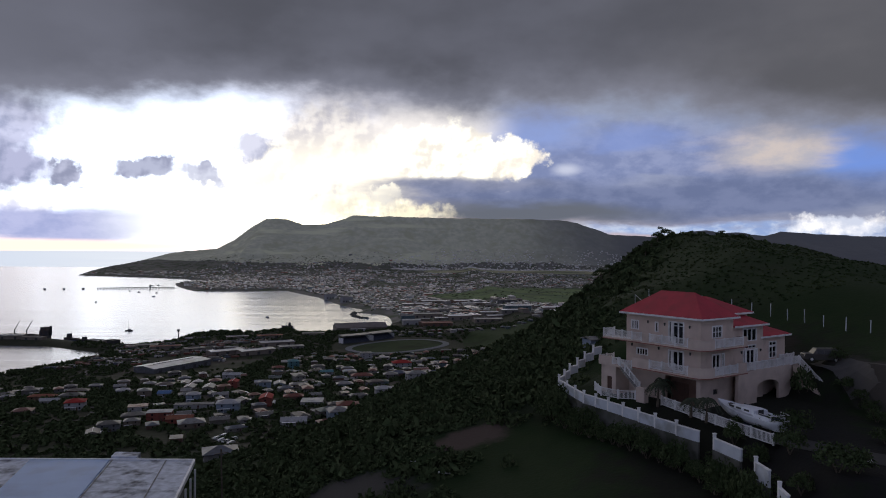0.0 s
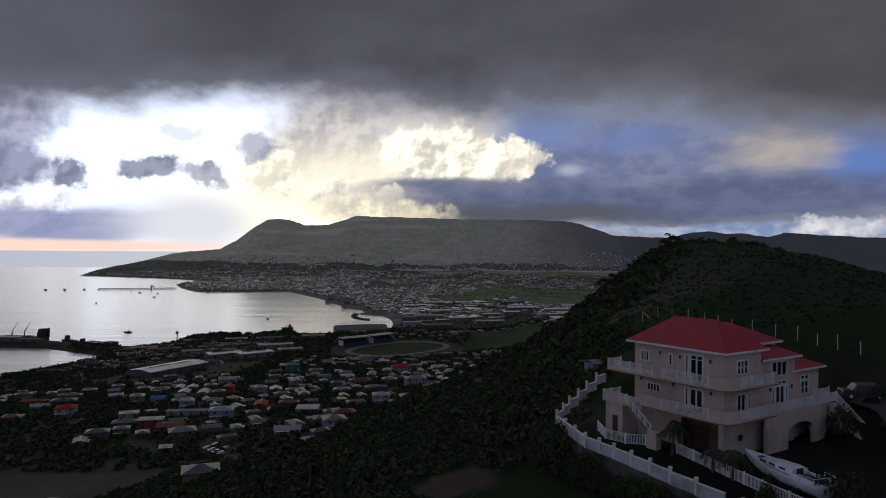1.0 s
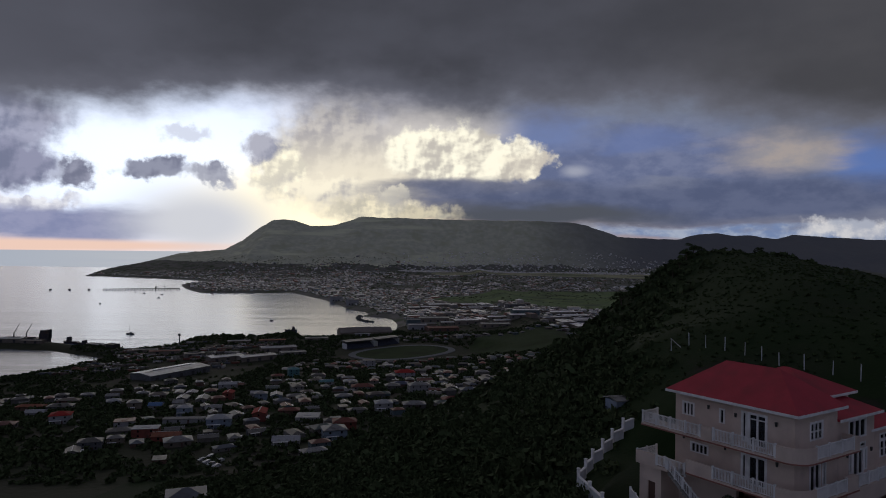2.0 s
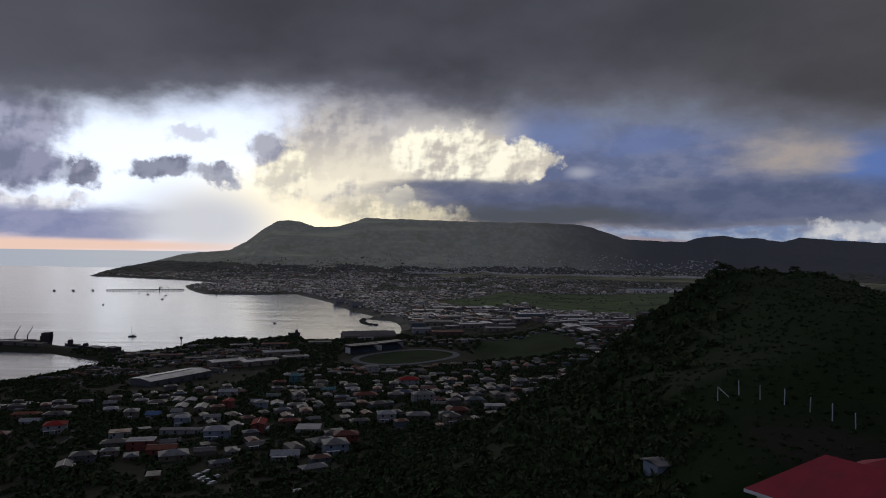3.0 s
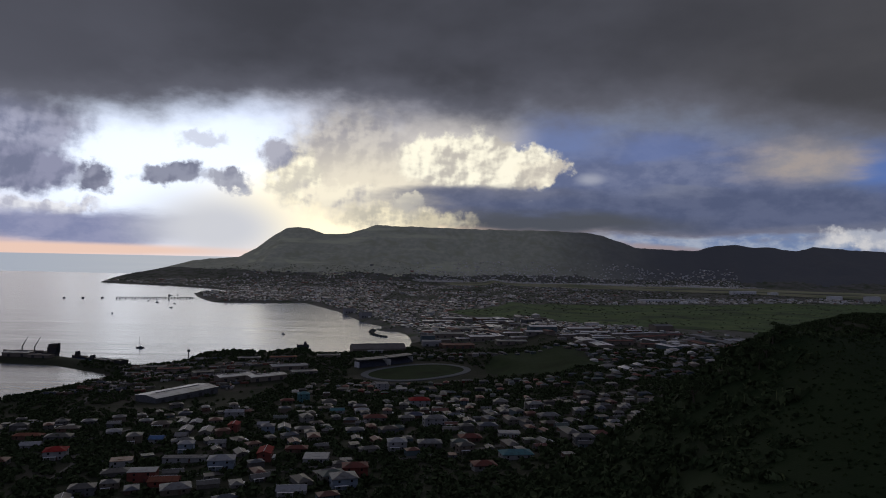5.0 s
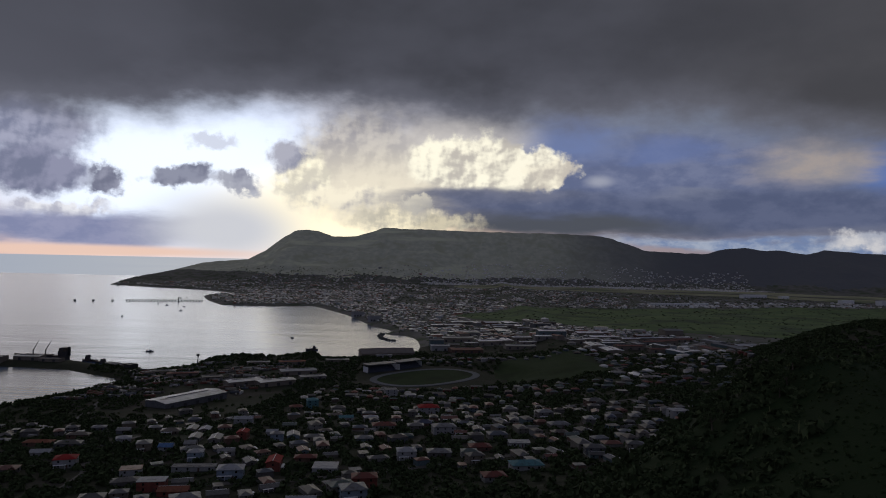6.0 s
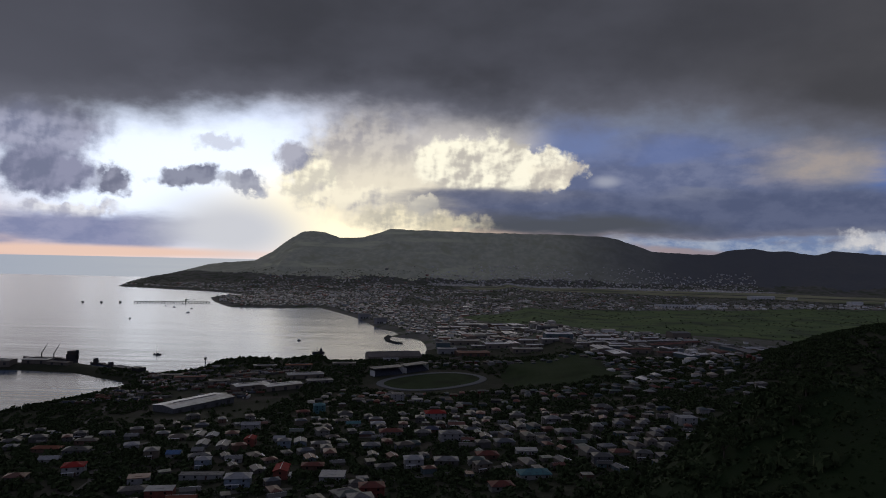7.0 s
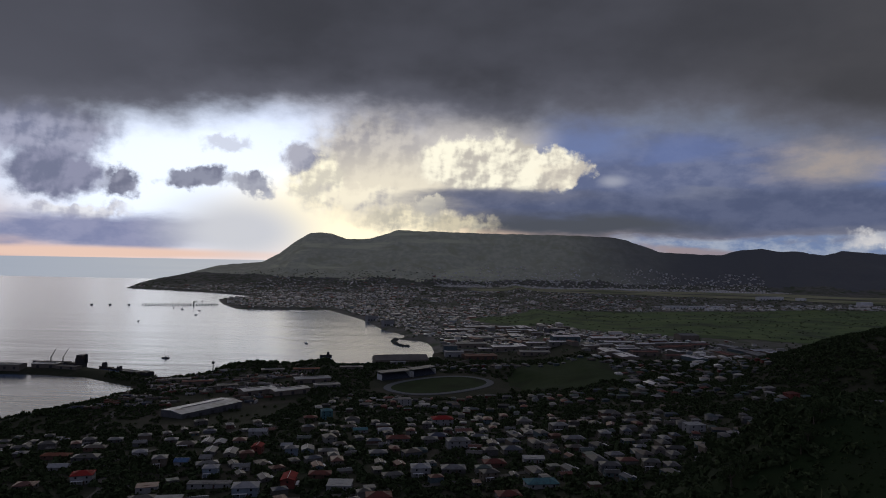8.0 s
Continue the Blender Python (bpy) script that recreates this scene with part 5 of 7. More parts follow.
# the blue-white shed behind the stepped wall
shed = tagged(new("garden_shed"), "small pale blue shed among shrubs on the slope", "shed")
sz = float(land(25.8, 115.5)) - 2.0
shed.matrix_world = Matrix.Translation((25.8, 115.5, sz)) @ Matrix.Rotation(radians(20), 4, "Z")
M_PALEBLUE = material("pale_blue_boards", (0.22, 0.27, 0.36), (0.18, 0.22, 0.3), 0.7, 1.5, stain=(0.25, 0.28, 0.32), stain_scale=0.6)
boxes("wall", M_PALEBLUE, shed, "", (-1.9, 1.9, -1.3, 1.3, -1.6, 2.1))
for i in range(3):
    boxes("shutter", M_PALEBLUE, shed, "", (-1.65 + i * 1.15, -0.8 + i * 1.15, -1.36, -1.31, 0.8, 1.9))
bm = bmesh.new()
gable_roof(bm, -2.1, 2.1, -1.6, 1.6, 2.1, 0.35)
part("roof", bm, M_STONE, shed)

# the flat-roofed building below the camera
depot = tagged(new("flat_roofed_building"), "large low building with a stained white flat roof", "building")
M_BLUEROOF = material("pale_blue_roofing", (0.22, 0.35, 0.60), (0.20, 0.32, 0.56), 0.55, 0.4, stain=(0.18, 0.28, 0.48), stain_scale=0.3)
M_STREAK = material("streaked_white_roofing", (0.58, 0.62, 0.70), (0.36, 0.39, 0.45), 0.75, 1.1, stain=(0.07, 0.075, 0.09), stain_scale=0.45, bump=0.015, bump_scale=3)
for name, mat, ring, z0, z1, label in (("roof", M_STREAK, [(-42.6, 88.9), (-31.9, 88.6), (-28.2, 71.0), (-38.5, 71.0)], 125.15, 125.4, "stained white roof"),
                                       ("roof", M_BLUEROOF, [(-52.7, 88.6), (-42.64, 88.9), (-38.54, 71.0), (-47.8, 71.0)], 125.1, 125.48, "smooth pale blue roof"),
                                       ("roof", M_STREAK, [(-75.0, 88.2), (-52.74, 88.6), (-47.84, 71.0), (-70.0, 71.0)], 125.15, 125.4, "stained white roof"),
                                       ("roof_box", M_STREAK, [(-43.0, 91.0), (-39.6, 90.9), (-39.2, 88.9), (-42.6, 89.0)], 122.0, 125.75, ""),
                                       ("wall", M_STONE, [(-74, 87.5), (-32.8, 87.9), (-29.4, 71.2), (-69, 71.2)], 104.0, 125.1, "grey concrete walls"),
                                       ("parapet", M_WHITE, [(-75.0, 88.5), (-31.7, 88.9), (-31.9, 88.62), (-75.0, 88.22)], 125.0, 125.55, ""),
                                       ("parapet", M_WHITE, [(-31.88, 88.6), (-31.6, 88.6), (-27.9, 71.0), (-28.18, 71.0)], 125.0, 125.55, "")):
    bm = bmesh.new()
    prism(bm, ring, z0, z1)
    part(name, bm, mat, depot, label)
for i in (0, 3):
    bm = bmesh.new()
    bar(bm, (-42.2 + i * 2.3, 88.5, 125.43), (-38.4 + i * 2.3, 71.2, 125.43), 0.12, 0.06)
    part("seam", bm, M_STONE, depot)
for k in (0.1, 0.3, 0.5):
    bm = bmesh.new()
    x, y = -31.2 + 3.6 * k, 88.2 - 17.6 * k
    bar(bm, (x, y, 110.0), (x, y, 125.0), 0.2)
    part("post", bm, M_WHITE, depot)
pole = tagged(new("utility_pole"), "leaning wooden utility pole among shrubs", "pole")
bm = bmesh.new()
rod(bm, (-27.2, 86.5, 110.0), (-27.9, 87.4, 127.3), 0.15, 0.1)
part("shaft", bm, M_TRUNK, pole)
bm = bmesh.new()
bar(bm, (-28.6, 87.0, 126.7), (-27.2, 87.9, 126.7), 0.1)
part("crossarm", bm, M_TRUNK, pole)


# ---- the town below ----
def palette(name, rough_v, colours, source="object", stain=0.75, scale=0.5, spread=0.12, spec=0.25, metal=0.0):
    """Paint that differs from house to house out of a few tones, with streaks."""
    m = bpy.data.materials.new(name)
    m.use_nodes = True
    t = m.node_tree
    bsdf = t.nodes["Principled BSDF"]
    bsdf.inputs["Roughness"].default_value = rough_v
    bsdf.inputs["Specular IOR Level"].default_value, bsdf.inputs["Metallic"].default_value = spec, metal
    pick = t.nodes.new("ShaderNodeObjectInfo").outputs["Random"] if source == "object" else t.nodes.new("ShaderNodeNewGeometry").outputs["Random Per Island"]
    ramp = t.nodes.new("ShaderNodeValToRGB")
    ramp.color_ramp.interpolation = "CONSTANT"
    while len(ramp.color_ramp.elements) < len(colours):
        ramp.color_ramp.elements.new(1.0)
    for i, c in enumerate(colours):
        ramp.color_ramp.elements[i].position = i / len(colours)
        ramp.color_ramp.elements[i].color = (*c, 1)
    t.links.new(pick, ramp.inputs[0])
    n = t.nodes.new("ShaderNodeTexNoise")
    n.inputs["Scale"].default_value, n.inputs["Detail"].default_value = scale, 5.0
    t.links.new(t.nodes.new("ShaderNodeTexCoord").outputs["Object"], n.inputs["Vector"])
    k = t.nodes.new("ShaderNodeMapRange")
    k.inputs[1].default_value, k.inputs[2].default_value, k.inputs[3].default_value, k.inputs[4].default_value = 0.35, 0.7, 1.0 + spread, stain
    t.links.new(n.outputs["Fac"], k.inputs[0])
    c = t.nodes.new("ShaderNodeCombineColor")
    for i in range(3):
        t.links.new(k.outputs[0], c.inputs[i])
    x = t.nodes.new("ShaderNodeMix")
    x.data_type, x.blend_type = "RGBA", "MULTIPLY"
    x.inputs[0].default_value = 1.0
    t.links.new(ramp.outputs[0], x.inputs[6]), t.links.new(c.outputs[0], x.inputs[7])
    t.links.new(x.outputs[2], bsdf.inputs["Base Color"])
    return m


# House paints here are darkened to hold the cloud shade over the near town.
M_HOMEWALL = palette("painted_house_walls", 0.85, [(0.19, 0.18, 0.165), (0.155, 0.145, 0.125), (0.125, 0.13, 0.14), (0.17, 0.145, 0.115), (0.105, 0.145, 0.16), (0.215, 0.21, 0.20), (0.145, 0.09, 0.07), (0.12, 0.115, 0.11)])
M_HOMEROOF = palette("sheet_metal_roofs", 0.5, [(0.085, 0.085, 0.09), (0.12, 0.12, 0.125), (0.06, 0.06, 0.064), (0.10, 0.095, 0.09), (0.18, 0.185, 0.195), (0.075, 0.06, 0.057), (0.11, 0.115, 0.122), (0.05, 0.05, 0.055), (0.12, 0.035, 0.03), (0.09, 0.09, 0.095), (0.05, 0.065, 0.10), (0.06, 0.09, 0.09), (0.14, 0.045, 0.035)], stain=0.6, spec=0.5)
M_WHITEROOF = material("white_sheet_roof", (0.29, 0.30, 0.325), (0.24, 0.25, 0.27), 0.6, 0.6, stain=(0.186, 0.186, 0.192), stain_scale=0.4, spec=0.6)
M_GREYROOF = material("grey_sheet_roof", (0.16, 0.165, 0.18), (0.125, 0.13, 0.142), 0.5, 0.6, stain=(0.08, 0.076, 0.075), stain_scale=0.3, spec=0.45)
M_REDROOF = material("bright_red_roof", (0.31, 0.0217, 0.0186), (0.26, 0.0186, 0.0186), 0.8, 0.6, stain=(0.186, 0.0186, 0.0186), stain_scale=0.4, spec=0.25)
M_MAROON = material("dull_red_roof", (0.149, 0.0341, 0.0279), (0.118, 0.0279, 0.0248), 0.6, 0.6, stain=(0.0744, 0.031, 0.0279), stain_scale=0.4, spec=0.25)
M_TEAL = material("teal_roof", (0.0868, 0.205, 0.223), (0.0744, 0.174, 0.192), 0.8, 0.6, stain=(0.062, 0.124, 0.136), stain_scale=0.4, spec=0.25)
M_BLUE = material("blue_roof", (0.0868, 0.167, 0.322), (0.0744, 0.143, 0.279), 0.8, 0.6, stain=(0.062, 0.0992, 0.186), stain_scale=0.4, spec=0.25)
M_NAVY = material("dark_blue_roof", (0.0372, 0.0496, 0.0992), (0.031, 0.0403, 0.0806), 0.5, 0.6, spec=0.25)
M_ORANGE = material("rust_orange_roof", (0.236, 0.0806, 0.0434), (0.186, 0.062, 0.0372), 0.7, 0.6, stain=(0.124, 0.0496, 0.031), stain_scale=0.4, spec=0.25)
M_WHITEWALL = material("white_house_wall", (0.31, 0.31, 0.315), (0.27, 0.27, 0.275), 0.85, 0.6, stain=(0.26, 0.26, 0.254), stain_scale=0.5)
M_BLUEWALL = material("pale_blue_house_wall", (0.223, 0.279, 0.341), (0.192, 0.242, 0.298), 0.85, 0.6, stain=(0.155, 0.186, 0.223), stain_scale=0.5)
M_REDWALL = material("brick_red_house_wall", (0.223, 0.062, 0.0434), (0.186, 0.0496, 0.0372), 0.85, 0.6, stain=(0.124, 0.0434, 0.031), stain_scale=0.5)

bm = bmesh.new()
box(bm, -0.55, 0.55, -0.07, 0.07, 0, 1.25)
PANE = bpy.data.meshes.new("window")
bm.to_mesh(PANE)
bm.free()
PANE.materials.append(M_CARGLASS)
bm = bmesh.new()
box(bm, -0.5, 0.5, -0.08, 0.08, 0, 2.05)
DOOR = bpy.data.meshes.new("door")
bm.to_mesh(DOOR)
bm.free()
DOOR.materials.append(M_WOOD)


def set_in(name, mesh, parent, x, y, z, turn):
    ob = new(name, mesh)
    ob.parent = parent
    ob.matrix_local = Matrix.Translation((x, y, z)) @ Matrix.Rotation(radians(turn), 4, "Z")


def home(x, y, turn, w, d, storeys, roof, wall_mat, roof_mat, label, porch=False, lift=0.0):
    """A town house: walls on a plinth, roof, a door and windows."""
    ob = tagged(new("town_house"), label, "house", "houses of the town")
    ob.matrix_world = Matrix.Translation((x, y, float(land(x, y)) + 0.35 + lift)) @ Matrix.Rotation(radians(turn), 4, "Z")
    h = 2.75 * storeys
    bm = bmesh.new()
    box(bm, -w / 2, w / 2, -d / 2, d / 2, -0.2, h)
    if roof == "gable":
        for s in (-1, 1):
            a = [bm.verts.new((s * w / 2, yy, zz)) for yy, zz in ((-d / 2, h), (d / 2, h), (0, h + d * 0.17))]
            bm.faces.new(a)
    part("wall", bm, wall_mat, ob)
    boxes("plinth", M_STONE, ob, "", (-w / 2 - 0.1, w / 2 + 0.1, -d / 2 - 0.1, d / 2 + 0.1, -4.0, -0.21))
    bm = bmesh.new()
    if roof == "hip":
        hip_roof(bm, -w / 2 - 0.5, w / 2 + 0.5, -d / 2 - 0.5, d / 2 + 0.5, h, min(w, d) * 0.2)
    elif roof == "gable":
        gable_roof(bm, -w / 2 - 0.4, w / 2 + 0.4, -d / 2 - 0.5, d / 2 + 0.5, h - 0.08, d * 0.18)
    else:
        box(bm, -w / 2 - 0.25, w / 2 + 0.25, -d / 2 - 0.25, d / 2 + 0.25, h, h + 0.25)
        box(bm, -w / 6, w / 6, -d / 6, d / 6, h + 0.25, h + 0.4)
    top = part("roof", bm, roof_mat, ob)
    if roof == "gable" and w > 9:
        boxes("ridge_cap", M_WHITE, top, "", (-w / 2 - 0.4, w / 2 + 0.4, -0.15, 0.15, h + d * 0.18 + 0.07, h + d * 0.18 + 0.14))
    for s in range(storeys):
        for side, span, off, spin in ((-1, w, d, 0), (1, d, w, 90), (-1, d, w, 90)):
            n = max(1, int(span / 5.5))
            for i in range(n):
                u = span * ((i + 0.5) / n - 0.5)
                px, py = (u, side * off / 2) if not spin else (side * off / 2, u)
                set_in("window", PANE, ob, px, py, 0.95 + 2.75 * s, spin)
    set_in("door", DOOR, ob, w * 0.12, -d / 2, 0.0, 0)
    if porch:
        boxes("porch_roof", M_WHITE, ob, "", (-w * 0.45, w * 0.1, -d / 2 - 2.2, -d / 2 - 0.52, 2.5, 2.62))
        for k in (-0.42, -0.17, 0.07):
            boxes("porch_post", M_WHITE, ob, "", (w * k - 0.08, w * k + 0.08, -d / 2 - 2.1, -d / 2 - 1.94, -0.6, 2.5))
    return ob


TAKEN = []


def place(x, y, turn, w, d, storeys, roof, wall_mat, roof_mat, label, porch=False, lift=0.0):
    w, d = w * 0.86, d * 0.9
    TAKEN.append((x, y, max(w, d) * 0.62))
    return home(x, y, turn, w, d, storeys, roof, wall_mat, roof_mat, label, porch, lift)


GREY = "town house with a dull grey sheet-metal roof"
place(-370, 587, 15, 11, 9, 1, "hip", M_HOMEWALL, M_GREYROOF, GREY)
place(-332, 574, 8, 24, 9, 1, "hip", M_HOMEWALL, M_ORANGE, "long low house with a rust-orange roof")
place(-297, 522, 12, 15, 9, 1, "gable", M_WHITEWALL, M_WHITEROOF, "low white house with a pale metal roof")
place(-258, 486, 20, 15, 12, 2, "hip", M_WHITEWALL, M_REDROOF, "two-storey white house with a red hip roof", True)
place(-320, 638, 18, 13, 9, 1, "hip", M_HOMEWALL, M_GREYROOF, GREY)
place(-318, 604, 10, 20, 9, 1, "hip", M_HOMEWALL, M_HOMEROOF, GREY)
place(-263, 569, 25, 12, 10, 1, "hip", M_WHITEWALL, M_WHITEROOF, "small white house with a pale hip roof")
place(-288, 618, 15, 12, 9, 1, "gable", M_HOMEWALL, M_GREYROOF, GREY)
place(-265, 626, 20, 12, 9, 1, "hip", M_HOMEWALL, M_GREYROOF, GREY)
place(-228, 529, 18, 11, 11, 2, "hip", M_HOMEWALL, M_HOMEROOF, "two-storey house with a dark roof", True)
place(-213, 531, 10, 11, 10, 1, "gable", M_WHITEWALL, M_BLUE, "small house with a bright blue roof")
place(-200, 541, 10, 9, 11, 1, "gable", M_HOMEWALL, M_GREYROOF, GREY)
place(-227, 610, 100, 16, 8, 1, "gable", M_HOMEWALL, M_GREYROOF, "long grey row house with a pale ridge")
place(-206, 564, 100, 16, 9, 1, "gable", M_HOMEWALL, M_GREYROOF, "long grey row house with a pale ridge")
place(-181, 503, 12, 11, 9, 2, "hip", M_BLUEWALL, M_WHITEROOF, "blue and white two-storey town house", True)
place(-213, 601, 100, 13, 9, 1, "gable", M_HOMEWALL, M_WHITEROOF, "grey house with a light metal roof")
place(-201, 612, 15, 12, 10, 1, "hip", M_HOMEWALL, M_HOMEROOF, GREY)
place(-189, 560, 100, 17, 9, 1, "gable", M_HOMEWALL, M_GREYROOF, "long grey row house with a pale ridge")
place(-197, 646, 10, 18, 10, 2, "gable", M_WHITEWALL, M_WHITEROOF, "two-storey white building with rows of windows")
place(-172, 570, 95, 12, 8, 2, "gable", M_REDWALL, M_REDROOF, "red house with a red metal roof")
place(-166, 518, 15, 13, 9, 1, "gable", M_WHITEWALL, M_GREYROOF, "low white house with a grey roof", True)
place(-170, 474, 8, 30, 7, 1, "flat", M_WHITEWALL, M_STONE, "long low pale building with a flat roof")
place(-202, 459, 20, 14, 10, 2, "flat", M_WHITEWALL, M_HOMEROOF, "pale two-storey house with a flat roof")
place(-155, 588, 12, 10, 9, 1, "gable", M_WHITEWALL, M_WHITEROOF, "white house with a light metal roof")
place(-145, 566, 12, 11, 9, 2, "hip", M_BLUEWALL, M_GREYROOF, "pale blue two-storey town house")
place(-136, 578, 105, 14, 10, 1, "gable", M_BLUEWALL, M_GREYROOF, "pale blue house with a grey gable roof")
place(-119, 572, 15, 16, 9, 1, "hip", M_HOMEWALL, M_HOMEROOF, GREY)
place(-121, 476, 98, 17, 9, 2, "gable", M_REDWALL, M_REDROOF, "red-roofed house with pale roof edges", True)
place(-107, 498, 10, 16, 9, 1, "hip", M_HOMEWALL, M_MAROON, "house with a dull red hip roof")
place(-89, 474, 5, 17, 15, 1, "flat", M_WHITEWALL, M_WHITEROOF, "broad white house with a flat pale roof")
place(-80, 566, 15, 15, 10, 1, "hip", M_HOMEWALL, M_GREYROOF, GREY)
place(-162, 752, 20, 13, 12, 3, "hip", M_TEAL, M_TEAL, "tall teal house with a pale teal roof")
place(-177, 746, 20, 15, 10, 1, "hip", M_HOMEWALL, M_MAROON, "low house with a dull red roof")
place(-110, 657, 15, 14, 9, 1, "gable", M_WHITEWALL, M_TEAL, "small house with a teal roof")
place(-88, 655, 15, 14, 10, 1, "hip", M_WHITEWALL, M_WHITEROOF, "white house with a pale roof")
place(-72, 620, 12, 22, 12, 1, "hip", M_HOMEWALL, M_MAROON, "broad house with a dark red roof")
place(-93, 843, 15, 16, 14, 3, "flat", M_WHITEWALL, M_STONE, "white three-storey house with a flat roof")
place(-70, 838, 15, 14, 10, 1, "flat", M_WHITEWALL, M_WHITEROOF, "low white house with a flat roof")
place(-120, 905, 18, 15, 10, 1, "hip", M_HOMEWALL, M_MAROON, "low house with a dull red roof")
place(-41, 699, 12, 22, 14, 2, "hip", M_WHITEWALL, M_REDROOF, "two-storey house with a bright red roof")
place(-40, 628, 12, 18, 12, 1, "hip", M_HOMEWALL, M_NAVY, "house with a dark blue hip roof")
place(-22, 590, 15, 20, 12, 2, "hip", M_WHITEWALL, M_GREYROOF, "two-storey pale house with a grey hip roof")
place(-43, 507, 12, 14, 11, 2, "hip", M_WHITEWALL, M_WHITEROOF, "two-storey white house with a pale roof", True)
place(-22, 515, 8, 18, 11, 1, "hip", M_HOMEWALL, M_GREYROOF, GREY)
place(5, 528, 12, 17, 11, 1, "hip", M_HOMEWALL, M_MAROON, "house with a dull red hip roof")
place(32, 533, 5, 17, 10, 1, "flat", M_WHITEWALL, M_WHITEROOF, "house with a large pale flat roof")
place(18, 564, 12, 16, 11, 1, "hip", M_HOMEWALL, M_HOMEROOF, GREY)
place(32, 470, 12, 22, 12, 1, "hip", M_WHITEWALL, M_TEAL, "broad house with a pale teal roof")
place(12, 448, 14, 15, 11, 1, "hip", M_HOMEWALL, M_MAROON, "house with a dull red hip roof")
place(66, 592, 15, 18, 11, 1, "hip", M_HOMEWALL, M_GREYROOF, GREY)
place(-141, 456, 12, 17, 12, 2, "hip", M_BLUEWALL, M_WHITEROOF, "pale blue two-storey house with a light roof", True)
place(-86, 402, 8, 17, 10, 1, "gable", M_WHITEWALL, M_WHITEROOF, "white house with a wide pale roof", True)
place(-62, 415, 20, 15, 13, 2, "hip", M_BLUEWALL, M_GREYROOF, "grey-blue two-storey town house", True)
place(-176, 431, 12, 17, 10, 2, "flat", M_REDWALL, M_WHITEROOF, "red-walled house with a pale flat roof")
place(-160, 422, 12, 18, 10, 1, "gable", M_REDWALL, M_ORANGE, "house with a faded orange roof")
place(-148, 408, 25, 17, 12, 1, "hip", M_HOMEWALL, M_GREYROOF, GREY)
place(-66, 206, 20, 11, 9, 1, "hip", M_HOMEWALL, M_HOMEROOF, "house with a pale grey hip roof on the slope")
place(-44, 262, 15, 11, 8, 1, "hip", M_HOMEWALL, M_GREYROOF, "small grey-roofed house among trees")
place(-95, 178, 15, 16, 11, 1, "hip", M_HOMEWALL, M_MAROON, "house with a dull red hip roof on the slope")
place(-118, 172, 12, 14, 10, 1, "hip", M_BLUEWALL, M_TEAL, "house with a weathered teal roof")
place(-158, 240, 10, 14, 12, 3, "gable", M_BLUEWALL, M_WHITEROOF, "tall pale blue house with a white gable roof")
place(-60, 440, 12, 16, 11, 2, "hip", M_REDWALL, M_MAROON, "red-walled two-storey town house")
place(159, 602, 15, 16, 12, 2, "flat", M_WHITEWALL, M_WHITEROOF, "white house with a pale flat roof")

# the rest of the quarter: like houses from a few patterns
rnd = random.Random(11)
patterns = []
for i, (w, d, st, roof, porch) in enumerate(((12, 9, 1, "hip", False), (15, 10, 1, "hip", True), (11, 8, 1, "gable", False), (14, 9, 1, "gable", True), (13, 10, 2, "hip", True), (16, 11, 2, "hip", False), (10, 8, 1, "flat", False), (18, 10, 1, "hip", False))):
    patterns.append(home(-900 - i * 30, 100, 0, w, d, st, roof, M_HOMEWALL, M_HOMEROOF, ("single-storey", "two-storey")[st - 1] + " painted town house with a sheet-metal roof", porch))


def fit_for_homes(x, y):
    inland = float(coast_distance(np.array(x), np.array(y)))
    if x > 0.40 * (y - 57) or inland < 60 or near_hill(np.array(float(x)), np.array(float(y))) > 62 or (y < 480 and x > -60) or (y < 600 and x < -200):
        return False
    if -360 < x < -190 and 730 < y < 1260 or -480 < x < -300 and y > 700:
        return False
    if math.hypot((x + 66) / 120, (y - 1045) / 120) < 1 or (x < -90 and y > 930) or (y > 890 and x > 10 and y < 1180 and x < 190):
        return False
    return True


made = 0
OUTER = []
for trial in range(16000):
    y = 360 + 860 * rnd.random() ** 0.8
    x = rnd.uniform(-520, 430)
    if made >= 420:
        break
    if not fit_for_homes(x, y) or rnd.random() > 3.2 * (float(value_noise(np.array(x), np.array(y), 85, 21)) - 0.28):
        continue
    if any((x - a) ** 2 + (y - b) ** 2 < (r + 6.5) ** 2 for a, b, r in TAKEN):
        continue
    turn = 14 + 14 * math.sin(x / 110 + y / 170) + rnd.choice((0, 90, 90, 180)) + rnd.uniform(-9, 9)
    TAKEN.append((x, y, 7.2))
    made += 1
    if y > 735 or x > 150:
        OUTER.append((x, y, radians(turn)))
        continue
    copy_thing(rnd.choice(patterns), Matrix.Translation((x, y, float(land(x, y)) + 0.2)) @ Matrix.Rotation(radians(turn), 4, "Z") @ Matrix.Scale(rnd.uniform(0.62, 0.84), 4))
# the crowded streets at the foot of the spur
for k in range(170):
    x, y = rnd.uniform(-10, 165), rnd.uniform(455, 690)
    if float(land(x, y)) < 64 and x < 0.40 * (y - 57) and all((x - a) ** 2 + (y - b) ** 2 > (r + 4.6) ** 2 for a, b, r in TAKEN):
        TAKEN.append((x, y, 6.6))
        copy_thing(rnd.choice(patterns), Matrix.Translation((x, y, float(land(x, y)) + 0.2)) @ Matrix.Rotation(radians(14 + rnd.choice((0, 90, 90, 180)) + rnd.uniform(-12, 12)), 4, "Z") @ Matrix.Scale(rnd.uniform(0.62, 0.84), 4))
